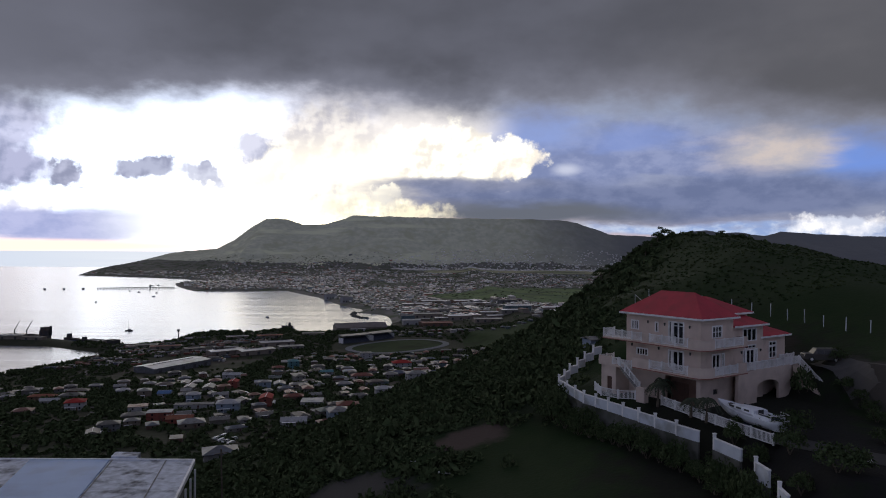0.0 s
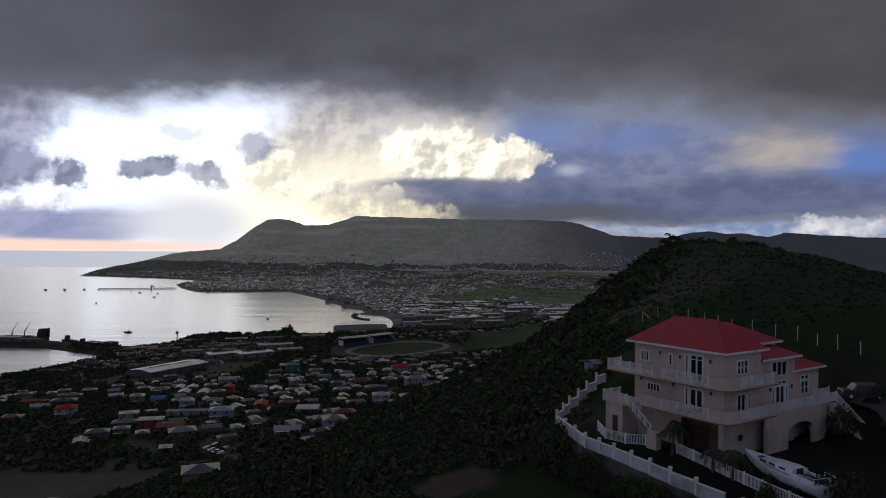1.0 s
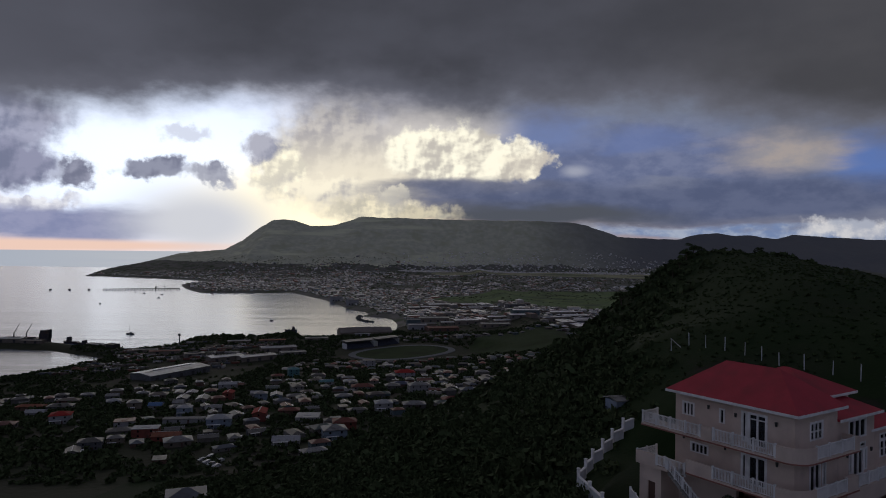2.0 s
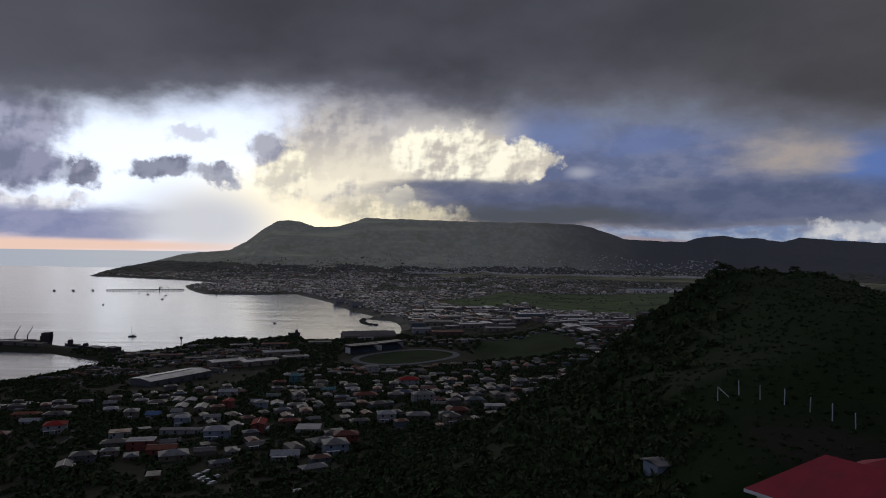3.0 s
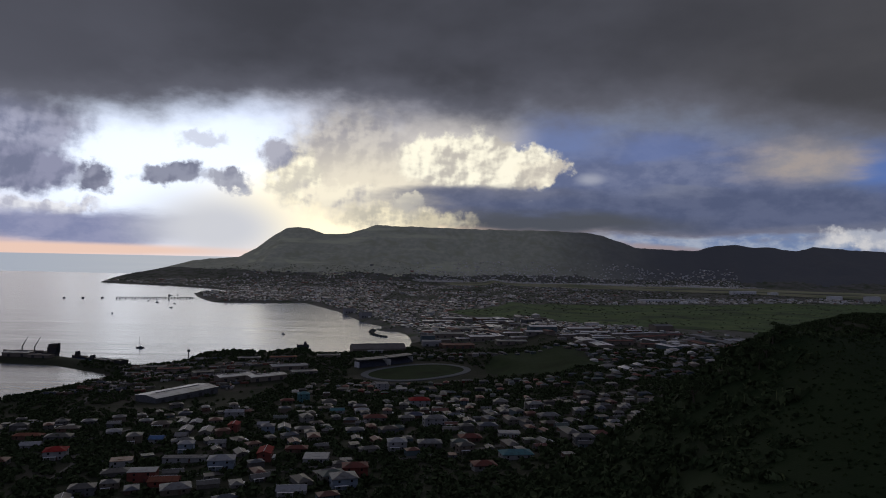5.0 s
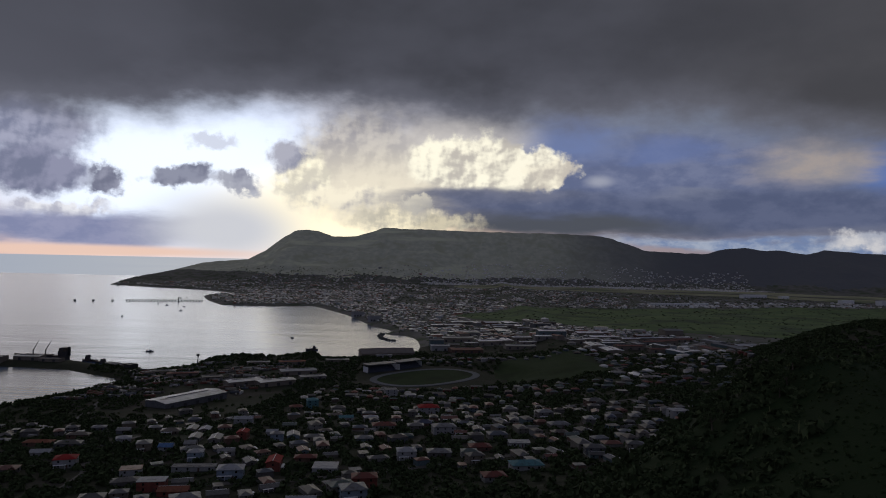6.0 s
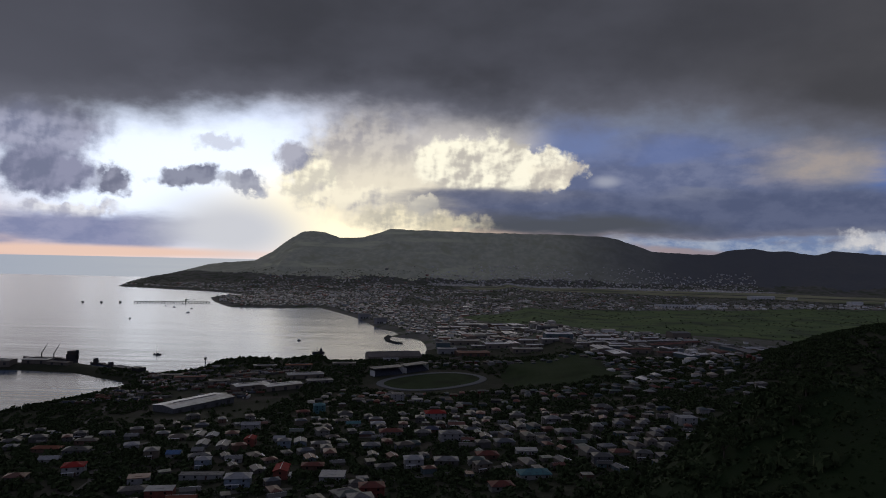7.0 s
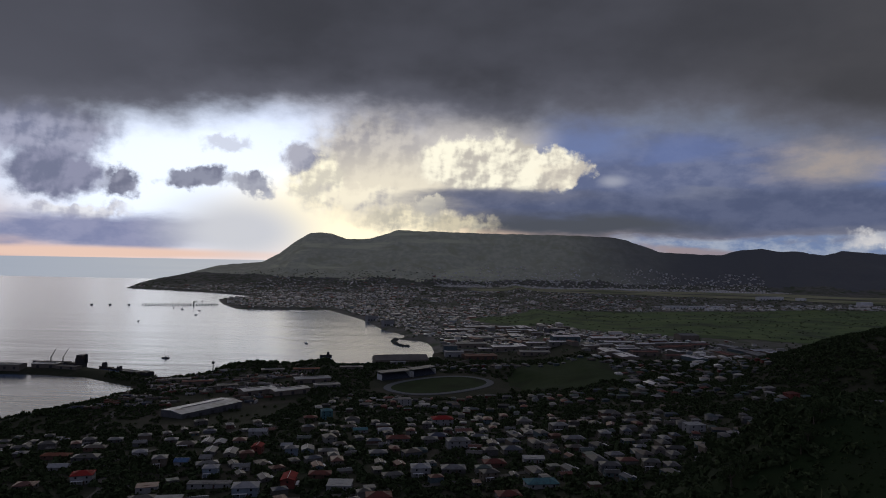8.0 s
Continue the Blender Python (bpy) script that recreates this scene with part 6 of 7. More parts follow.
# a quarter on the saddle between the two hills
for k in range(34):
    v = rnd.random()
    x, y = 238 + 62 * v + rnd.gauss(0, 16), 895 - 150 * v + rnd.gauss(0, 12)
    if all((x - a) ** 2 + (y - b) ** 2 > (r + 6.5) ** 2 for a, b, r in TAKEN):
        TAKEN.append((x, y, 7.2))
        OUTER.append((x, y, rnd.uniform(0, 3.1)))
place(303, 768, 25, 14, 11, 2, "hip", M_REDWALL, M_MAROON, "dull red house on the saddle between two hills")
place(325, 706, 20, 17, 11, 1, "hip", M_WHITEWALL, M_GREYROOF, "pale house with a grey roof on the saddle")
place(345, 690, 20, 14, 10, 1, "hip", M_WHITEWALL, M_GREYROOF, "pale house with a grey roof on the saddle")
for i, p in enumerate(patterns):
    a, b = ((-285, 470), (-240, 600), (-150, 620), (-20, 650), (60, 640), (110, 690), (150, 760), (-300, 560))[i]
    p.matrix_world = Matrix.Translation((a, b, float(land(a, b)) + 0.35)) @ Matrix.Rotation(radians(14), 4, "Z")


def hall(x, y, turn, w, d, h, roof_mat, wall_mat, label, name="warehouse", rise=0.1, bays=0):
    """A long shed with a low gable roof, big doors and ridge vents."""
    ob = tagged(new(name), label, "building", "sheds and warehouses")
    ob.matrix_world = Matrix.Translation((x, y, max(1.0, float(land(x, y))) + 0.1)) @ Matrix.Rotation(radians(turn), 4, "Z")
    bm = bmesh.new()
    box(bm, -w / 2, w / 2, -d / 2, d / 2, -3, h)
    for s in (-1, 1):
        bm.faces.new([bm.verts.new((s * w / 2, yy, zz)) for yy, zz in ((-d / 2, h), (d / 2, h), (0, h + d * rise * 0.5))])
    part("wall", bm, wall_mat, ob)
    bm = bmesh.new()
    gable_roof(bm, -w / 2 - 0.6, w / 2 + 0.6, -d / 2 - 0.8, d / 2 + 0.8, h - 0.05, d * rise * 0.5 + 0.1, 0.25)
    part("roof", bm, roof_mat, ob)
    for i in range(bays or max(2, int(w / 14))):
        n = bays or max(2, int(w / 14))
        u = w * ((i + 0.5) / n - 0.5)
        boxes("loading_door", M_DARK, ob, "", (u - 2, u + 2, -d / 2 - 0.06, -d / 2 + 0.02, 0, min(4.2, h - 0.6)))
    boxes("ridge_vent", M_GREYROOF, ob, "", (-w * 0.35, w * 0.35, -0.6, 0.6, h + d * rise * 0.5 + 0.2, h + d * rise * 0.5 + 0.75))
    return ob


M_LIGHTSHED = material("light_metal_roof", (0.416, 0.427, 0.456), (0.357, 0.366, 0.397), 0.42, 0.2, stain=(0.167, 0.161, 0.161), stain_scale=0.08, spec=0.6)
M_PALEROOF = material("bright_metal_roof", (0.66, 0.66, 0.67), (0.55, 0.56, 0.58), 0.45, 0.2, stain=(0.4, 0.39, 0.38), stain_scale=0.08)
M_TANWALL = material("tan_shed_wall", (0.211, 0.18, 0.149), (0.174, 0.149, 0.124), 0.85, 0.2)
hall(-316, 812, 62, 82, 34, 7, M_LIGHTSHED, M_HOMEWALL, "long grey-roofed warehouse near the harbour")
hall(-292, 927, 40, 44, 20, 6, M_LIGHTSHED, M_TANWALL, "warehouse with a light metal roof")
hall(-252, 932, 40, 48, 20, 6, M_LIGHTSHED, M_TANWALL, "warehouse with a light metal roof")
hall(-248, 1030, 25, 50, 22, 6, M_WHITEROOF, M_TANWALL, "warehouse with a pale metal roof")
hall(-216, 984, 25, 34, 16, 5, M_HOMEROOF, M_HOMEWALL, "small storage shed with a metal roof")
hall(-395, 985, 20, 40, 14, 5, M_MAROON, M_TANWALL, "low red-roofed port shed")
hall(-430, 1005, 15, 30, 12, 4, M_HOMEROOF, M_TANWALL, "low port shed with a rusty roof")
hall(-345, 960, 30, 26, 14, 5, M_HOMEROOF, M_HOMEWALL, "storage shed with a metal roof")
hall(-330, 1110, 20, 34, 12, 4, M_GREYROOF, M_TANWALL, "low shed beside the shore")
hall(-280, 1120, 18, 40, 14, 5, M_ORANGE, M_TANWALL, "long shed with a rusty roof near the shore")
hall(-215, 1150, 15, 36, 14, 5, M_HOMEROOF, M_TANWALL, "shed with a metal roof near the shore")
hall(-60, 1330, 10, 34, 22, 9, M_WHITEROOF, M_WHITEWALL, "white three-storey block near the cove")
hall(-70, 1390, 10, 26, 18, 12, M_STONE, M_HOMEWALL, "grey office block near the cove")
hall(-36, 1352, 10, 22, 16, 9, M_STONE, M_HOMEWALL, "grey office block near the cove")
for k in range(190):
    x, y = rnd.uniform(-60, 560), rnd.uniform(1290, 1830)
    if y > 1500 + (560 - x) * 0.65 or float(coast_distance(np.array(x), np.array(y))) < 70 or (x < 190 and y < 1340 and x > 10):
        continue
    if any((x - a) ** 2 + (y - b) ** 2 < (r + 13) ** 2 for a, b, r in TAKEN):
        continue
    w = rnd.uniform(24, 62)
    TAKEN.append((x, y, w * 0.5))
    hall(x, y, 15 + rnd.choice((0, 0, 90)) + rnd.uniform(-8, 8), w, w * rnd.uniform(0.4, 0.6), rnd.uniform(5, 8), rnd.choice((M_PALEROOF, M_PALEROOF, M_WHITEROOF, M_LIGHTSHED, M_LIGHTSHED, M_GREYROOF, M_MAROON, M_HOMEROOF)), rnd.choice((M_HOMEWALL, M_TANWALL)), "industrial shed with a broad metal roof on the estate")

# the sports ground: track, infield, two stands
M_TRACK = material("blue_grey_running_track", (0.10, 0.115, 0.135), (0.085, 0.095, 0.115), 0.85, 0.3)
M_INFIELD = material("mown_turf", (0.020, 0.040, 0.012), (0.027, 0.048, 0.016), 0.95, 0.06, stain=(0.016, 0.027, 0.011), stain_scale=0.02, spec=0.1)
M_SEATS = material("blue_stand_seats", (0.045, 0.055, 0.08), (0.04, 0.045, 0.07), 0.7, 0.8)
sz = 5.0
ground_turn = Matrix.Translation((-66, 1048, sz)) @ Matrix.Rotation(radians(48), 4, "Z")


def oval(a, b, n=72):
    out = []
    for t in np.linspace(0, 2 * math.pi, n, endpoint=False):
        c, s = math.cos(t), math.sin(t)
        out.append((a * math.copysign(abs(c) ** 0.86, c), b * math.copysign(abs(s) ** 0.86, s)))
    return out


bm = bmesh.new()
o, i = [bm.verts.new((x, y, 0)) for x, y in oval(89, 58)], [bm.verts.new((x, y, 0)) for x, y in oval(79, 48)]
ol = [bm.verts.new((x * 1.02, y * 1.02, -6)) for x, y in oval(89, 58)]
for k in range(72):
    j = (k + 1) % 72
    bm.faces.new((o[k], o[j], i[j], i[k])), bm.faces.new((ol[k], ol[j], o[j], o[k]))
track_ob = tagged(part("running_track", bm, M_TRACK), "pale blue-grey oval running track round a green field", "running track", kind="structure")
track_ob.matrix_world = ground_turn
bm = bmesh.new()
prism(bm, oval(78.9, 47.9), -5, 0.02)
tagged(part("infield", bm, M_INFIELD), "mown green sports field inside the track", "grass", kind="structure").matrix_world = ground_turn


def grandstand(x, y, turn, w):
    ob = tagged(new("grandstand"), "grandstand with blue seats and a pale roof beside the track", "stand", "stands of the sports ground")
    ob.matrix_world = Matrix.Translation((x, y, sz)) @ Matrix.Rotation(radians(turn), 4, "Z")
    for k in range(9):
        boxes("bench", M_SEATS, ob, "", (-w / 2, w / 2, k * 1.5, k * 1.5 + 1.48, -2, 0.6 + k * 0.75))
    boxes("back_wall", M_STONE, ob, "", (-w / 2, w / 2, 13.5, 14.0, -3, 11))
    bm = bmesh.new()
    v = [(-w / 2 - 1, 0.5, 10.2), (w / 2 + 1, 0.5, 10.2), (w / 2 + 1, 14.6, 11.4), (-w / 2 - 1, 14.6, 11.4)]
    lo, hi = [bm.verts.new(p) for p in v], [bm.verts.new((p[0], p[1], p[2] + 0.5)) for p in v]
    bm.faces.new(lo[::-1]), bm.faces.new(hi)
    for k in range(4):
        bm.faces.new((lo[k], lo[(k + 1) % 4], hi[(k + 1) % 4], hi[k]))
    part("roof", bm, M_GREYROOF, ob)
    for s in (-1, 1):
        boxes("side_wall", M_WHITE, ob, "", (s * w / 2 - 0.3, s * w / 2 + 0.3, 0.2, 13.4, -2, 7.6))


grandstand(-134, 1084, 40, 50), grandstand(-95, 1124, 50, 48)
hall(-150, 1258, 18, 92, 40, 9, material("brown_hall_roof", (0.15, 0.13, 0.125), (0.12, 0.105, 0.1), 0.7, 0.2, stain=(0.09, 0.08, 0.075), stain_scale=0.06), M_TANWALL, "great dark-roofed hall on the shore", "exhibition_hall", 0.32)
hall(-150, 1225, 18, 26, 9, 4, M_WHITEROOF, M_WHITEWALL, "small white pavilion before the hall", "pavilion", 0.1, 2)

# streets
for k, line in enumerate(([(-228, 430), (-236, 470), (-258, 510), (-275, 545), (-262, 590), (-240, 640), (-225, 700), (-190, 790)], [(-190, 790), (-120, 800), (-30, 770), (60, 720), (170, 700)], [(-275, 545), (-330, 620), (-380, 700), (-420, 830), (-400, 930), (-300, 1060), (-190, 1180), (-90, 1210), (-20, 1300), (60, 1500)], [(-225, 480), (-150, 440), (-100, 450), (-20, 490), (60, 520)], [(-140, 620), (-60, 600), (30, 620), (100, 650)], [(-90, 1210), (60, 1200), (220, 1240), (380, 1350)])):
    ribbon("road", line, 6.5, M_ROAD, "narrow asphalt street between the houses", "road", 0.35, 10.0)

# parked cars on the yard below the hill
M_CARWHITE = material("white_car_paint", (0.6, 0.6, 0.6), (0.56, 0.56, 0.56), 0.3, 1.0)
first = car("parked_car", "white car parked on the yard below the hill", M_CARWHITE, Matrix.Identity(4), 1.5, 4.4)
first["group"] = "cars on the yard"
for k in range(7):
    x, y = -122 + (k % 4) * 4.5 + (k // 4) * 2, 368 - (k % 4) * 6 + (k // 4) * 7
    m = Matrix.Translation((x, y, float(land(x, y)) + 0.05)) @ Matrix.Rotation(radians(55 + rnd.uniform(-6, 6)), 4, "Z")
    if k == 0:
        first.matrix_world = m
    else:
        copy_thing(first, m)


# ---- the wider town, fields and airfield ----
FIELD = [(-60, 2080), (40, 1860), (420, 1740), (700, 1650), (1300, 1500), (2100, 2000), (2300, 2800), (1614, 2840), (1216, 2740), (700, 2540), (288, 2470), (120, 2300)]
GREEN = [(40, 965), (130, 940), (210, 1010), (240, 1130), (190, 1225), (60, 1210), (25, 1110)]
STRIP = [(-100, 3500), (480, 3450), (820, 3360), (1160, 3300), (1700, 3110), (2600, 2900), (2700, 3300), (2050, 3560), (1420, 3880), (760, 3860), (-100, 3860)]


def meadow(name, ring, cell, mat, label, lift):
    xs, ys = [p[0] for p in ring], [p[1] for p in ring]
    gx, gy = np.arange(min(xs), max(xs) + cell, cell), np.arange(min(ys), max(ys) + cell, cell)
    X, Y = np.meshgrid(gx, gy)
    keep = ring_distance(X + rough(X, Y, 40, 2.0) * 14, Y + rough(X, Y, 33, 6.0) * 14, ring) > 0
    Z = land(X, Y) + lift
    bm = bmesh.new()
    made = {}

    def at(i, j):
        if (i, j) not in made:
            made[i, j] = bm.verts.new((X[i, j], Y[i, j], Z[i, j]))
        return made[i, j]
    for i in range(len(gy) - 1):
        for j in range(len(gx) - 1):
            if keep[i, j]:
                bm.faces.new((at(i, j), at(i, j + 1), at(i + 1, j + 1), at(i + 1, j)))
    return tagged(part(name, bm, mat), label, "grass", kind="structure")


M_FIELD = material("cane_field", (0.065, 0.12, 0.03), (0.11, 0.165, 0.045), 0.95, 0.012, bump=1.5, bump_scale=0.08, stain=(0.03, 0.052, 0.02), stain_scale=0.009)
M_STRIP = material("dry_airfield_grass", (0.30, 0.31, 0.17), (0.36, 0.34, 0.21), 0.95, 0.01, stain=(0.15, 0.18, 0.08), stain_scale=0.004)
meadow("field", FIELD, 14, M_FIELD, "bright green cane fields beyond the town", 0.8)
meadow("common", GREEN, 8, M_INFIELD, "dark green common beside the running track", 0.5)
meadow("airfield", STRIP, 22, M_STRIP, "flat dry grass of an airfield", 1.5)
ribbon("runway", [(-50, 3660), (800, 3600), (1300, 3500), (1900, 3290), (2500, 3090)], 45, M_ROAD, "long asphalt runway across the airfield", "runway", 3.0, 60.0)

# House colours brightened across the palette to carry the haze of distance.
M_TOWN = palette("hazy_town_paint", 0.42, [(0.46, 0.44, 0.42), (0.80, 0.78, 0.76), (0.28, 0.27, 0.27), (0.34, 0.29, 0.25), (0.19, 0.19, 0.19), (0.56, 0.56, 0.57), (0.33, 0.17, 0.13), (0.84, 0.83, 0.81), (0.30, 0.34, 0.37), (0.15, 0.14, 0.135), (0.24, 0.23, 0.22)], "island", spec=0.6, metal=0.15)


def cottage(w, d, h, rise, low=-3):
    a, b, o = w / 2, d / 2, 0.5
    v = [(-a, -b, low), (a, -b, low), (a, b, low), (-a, b, low), (-a, -b, h), (a, -b, h), (a, b, h), (-a, b, h)]
    f = [(0, 1, 5, 4), (1, 2, 6, 5), (2, 3, 7, 6), (3, 0, 4, 7)]
    r = a - b * 0.8
    v += [(-a - o, -b - o, h), (a + o, -b - o, h), (a + o, b + o, h), (-a - o, b + o, h), (-r, -0.1, h + rise), (r, -0.1, h + rise), (r, 0.1, h + rise), (-r, 0.1, h + rise)]
    f += [(8, 9, 13, 12), (9, 10, 14, 13), (10, 11, 15, 14), (11, 8, 12, 15), (12, 13, 14, 15)]
    return np.array(v, float), np.array(f)


kinds = [cottage(11, 8, 3, 1.3), cottage(14, 9, 3.2, 2.0), cottage(10, 9, 5.8, 0.6), cottage(18, 10, 3.4, 1.2), cottage(13, 11, 6, 2), cottage(9, 7, 3, 0.5), cottage(24, 13, 5, 0.8)]
# Darker palette than M_TOWN: cloud shade on the nearer houses is in the tones.
M_OUTER = palette("dull_shaded_house_paint", 0.6, [(0.13, 0.125, 0.12), (0.08, 0.08, 0.085), (0.19, 0.185, 0.18), (0.055, 0.055, 0.06), (0.11, 0.085, 0.07), (0.13, 0.035, 0.03), (0.28, 0.275, 0.27), (0.06, 0.08, 0.10), (0.07, 0.10, 0.10), (0.10, 0.10, 0.105)], "island")
near_kinds = [cottage(11, 8, 2.9, 2.0, -1.6), cottage(14, 9, 3.0, 2.2, -1.6), cottage(12, 9, 5.2, 2.0, -1.6), cottage(18, 10, 3.2, 2.0, -1.6), cottage(13, 8, 2.9, 1.8, -1.6)]
u, v = np.meshgrid(np.arange(-2600, 2800, 13.0), np.arange(900, 4600, 16.0))
u, v = u.ravel() + RNG.uniform(-4.5, 4.5, u.size), v.ravel() + RNG.uniform(-5, 5, v.size)
c, s = math.cos(radians(18)), math.sin(radians(18))
x, y = u * c - v * s + 700, u * s + v * c - 250
inland = coast_distance(x, y)
patchy = rough(x, y, 150, 8.0) + 0.6 * rough(x, y, 55, 4.4)
chance = np.where((y > 1480) & (inland < 950) & (x < 480), 0.62, 0.03)
chance = np.where((y > 2450) & (y < 3600) & (x > -300) & (x < 1900), np.where(x < 640, 0.42, 0.10) * (patchy > -0.1), chance)
chance = np.where((y > 3300) & (x < -200), np.where(patchy > -0.1, 0.42, 0.12), chance)
chance = np.where((y > 3550) & (x > -300), 0.0, chance)
chance = np.where((inland < 22) | (ring_distance(x, y, FIELD) > -15) | (ring_distance(x, y, STRIP) > -10) | (y < 1480), 0, chance)
z = land(x, y)
chance = np.where(z > 72 + 60 * (patchy > 0.3), 0, chance)
ok = (RNG.random(len(x)) < chance) & (x > -2300) & (x < 2600) & (y < 4500)
xy = np.column_stack([x, y])[ok]
turns = radians(18) + RNG.integers(0, 2, len(xy)) * math.pi / 2 + RNG.normal(0, 0.25, len(xy))
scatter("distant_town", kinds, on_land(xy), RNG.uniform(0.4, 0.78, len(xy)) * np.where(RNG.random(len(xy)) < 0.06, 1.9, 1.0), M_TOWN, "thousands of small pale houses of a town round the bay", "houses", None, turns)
slope = (y > 3880) & (y < 4420) & (x > -300) & (x < 1650) & (z < 150) & (RNG.random(len(x)) < np.where(patchy > -0.1, 0.75, 0.2) * np.where(y < 4060, 1.3, 0.5))
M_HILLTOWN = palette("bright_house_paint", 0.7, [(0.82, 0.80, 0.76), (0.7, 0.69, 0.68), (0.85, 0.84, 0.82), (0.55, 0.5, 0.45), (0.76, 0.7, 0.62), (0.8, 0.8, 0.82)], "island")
xy = np.column_stack([x, y])[slope]
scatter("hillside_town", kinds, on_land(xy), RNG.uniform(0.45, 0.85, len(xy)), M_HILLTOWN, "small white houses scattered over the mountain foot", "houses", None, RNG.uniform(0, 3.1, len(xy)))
xy = np.column_stack([RNG.uniform(640, 1620, 160), RNG.uniform(-30, 160, 160)])
xy[:, 1] += np.interp(xy[:, 0], (640, 1216, 1620), (2590, 2790, 2880))
scatter("airport_quarter", kinds, on_land(xy), RNG.uniform(0.5, 1.15, len(xy)), M_HILLTOWN, "pale low buildings beside the airfield", "houses", None, radians(18) + RNG.integers(0, 2, len(xy)) * math.pi / 2)
spots = np.array([q[:2] for q in OUTER])
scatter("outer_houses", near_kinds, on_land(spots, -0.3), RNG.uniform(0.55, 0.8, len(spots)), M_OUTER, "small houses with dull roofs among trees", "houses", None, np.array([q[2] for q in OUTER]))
# nearer fill between the separate houses and the estate
x, y = RNG.uniform(180, 640, 900), RNG.uniform(820, 1500, 900)
ok = (rough(x, y, 70, 2.2) > 0.0) & (land(x, y) < 75)
for a, b, r in TAKEN:
    ok &= (x - a) ** 2 + (y - b) ** 2 > (r + 11) ** 2
xy = np.column_stack([x, y])[ok]
far_ok = []
for p in xy:
    if all((p[0] - q[0]) ** 2 + (p[1] - q[1]) ** 2 > 300 for q in far_ok):
        far_ok.append(p)
xy = np.array(far_ok)
xy = xy[(land(xy[:, 0], xy[:, 1]) < 50) & (xy[:, 0] < 0.4 * (xy[:, 1] - 57))]
scatter("hillfoot_houses", near_kinds, on_land(xy), RNG.uniform(0.9, 1.15, len(xy)), M_TOWN, "scattered pale houses at the foot of a far hill", "houses", None, radians(20) + RNG.integers(0, 2, len(xy)) * math.pi / 2)

for x, y, w, d, h in ((1269, 3250, 125, 30, 13), (1416, 3275, 40, 24, 12), (1560, 3020, 60, 26, 16), (1690, 2975, 60, 30, 20), (700, 2690, 90, 24, 9), (790, 2730, 70, 22, 8), (880, 2760, 50, 20, 9)):
    hall(x, y, 18, w, d, h, M_WHITE, M_WHITE, "long white terminal building by the airfield", "terminal_building")
hall(455, 1668, 12, 44, 34, 13, M_GREYROOF, M_TANWALL, "square pavilion with a deep roof on columns", "pavilion", 0.15, 3)
hall(-262, 1880, 35, 30, 16, 14, M_STONE, M_WHITEWALL, "white hotel block on the shore", "hotel", 0.05, 4)
hall(-330, 2030, 35, 34, 16, 13, M_STONE, M_WHITEWALL, "white hotel block on the shore", "hotel", 0.05, 4)

# trees of the town, the shore and the fields
def clear_of_houses(xy, gap=1.0):
    ok = np.ones(len(xy), bool)
    for a, b, r in TAKEN:
        ok &= (xy[:, 0] - a) ** 2 + (xy[:, 1] - b) ** 2 > (r * 0.86 + gap) ** 2
    return ok


crowns = [clump(29, 0.40, 0.85, 40 + k) for k in range(4)]
xy = np.column_stack([RNG.uniform(-560, 480, 36000), 330 + 950 * RNG.random(36000) ** 0.9])
lush = rough(xy[:, 0], xy[:, 1], 45, 9.0)
ok = clear_of_houses(xy) & (coast_distance(xy[:, 0], xy[:, 1]) > 6) & (RNG.random(len(xy)) < 0.5 + 0.3 * lush + 0.35 * (xy[:, 1] < 560))
ok &= (np.hypot((xy[:, 0] + 66) / 104, (xy[:, 1] - 1048) / 106) > 1) & (ring_distance(xy[:, 0], xy[:, 1], GREEN) < 4)
ok &= ~((np.abs(xy[:, 0] + 300) < 70) & (np.abs(xy[:, 1] - 900) < 190) & (RNG.random(len(xy)) < 0.85))
xy = xy[ok]
scatter("town_trees", crowns, on_land(xy, -0.4), RNG.uniform(2.0, 5.0, len(xy)), M_LEAF, "dark green trees and bushes between the houses", "trees", RNG.uniform(0.7, 1.2, len(xy)))
xy = np.column_stack([RNG.uniform(-560, -90, 6000), RNG.uniform(740, 1320, 6000)])
shore = coast_distance(xy[:, 0], xy[:, 1])
xy = xy[(shore > 2) & (shore < 26 + 10 * rough(xy[:, 0], xy[:, 1], 30, 1.0)) & (xy[:, 0] > -470 - (xy[:, 1] < 960) * 90)]
xy = xy[RNG.random(len(xy)) < 0.7]
scatter("shore_trees", crowns, on_land(xy, -1.0), RNG.uniform(2.0, 4.6, len(xy)), M_LEAF, "dark trees along the harbour shore", "trees", RNG.uniform(0.8, 1.4, len(xy)))
woods = [clump(14, 0.52, 0.7, 80 + k) for k in range(4)]
xy = np.column_stack([RNG.uniform(-2300, 2200, 76000), RNG.uniform(1280, 4350, 76000)])
inl, wood = coast_distance(xy[:, 0], xy[:, 1]), rough(xy[:, 0], xy[:, 1], 120, 7.0)
ok = (inl > 15) & (ring_distance(xy[:, 0], xy[:, 1], STRIP) < -10) & (RNG.random(len(xy)) < np.where(ring_distance(xy[:, 0], xy[:, 1], FIELD) > 0, 0.09 + 0.3 * (wood > 0.35), 0.36 + 0.35 * wood))
ok &= (xy[:, 1] < 3650) | ((land(xy[:, 0], xy[:, 1]) < 105) & (xy[:, 0] < -150))
xy = xy[ok]
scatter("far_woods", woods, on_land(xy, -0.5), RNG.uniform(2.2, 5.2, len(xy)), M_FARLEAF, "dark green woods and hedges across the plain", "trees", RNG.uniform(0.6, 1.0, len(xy)))
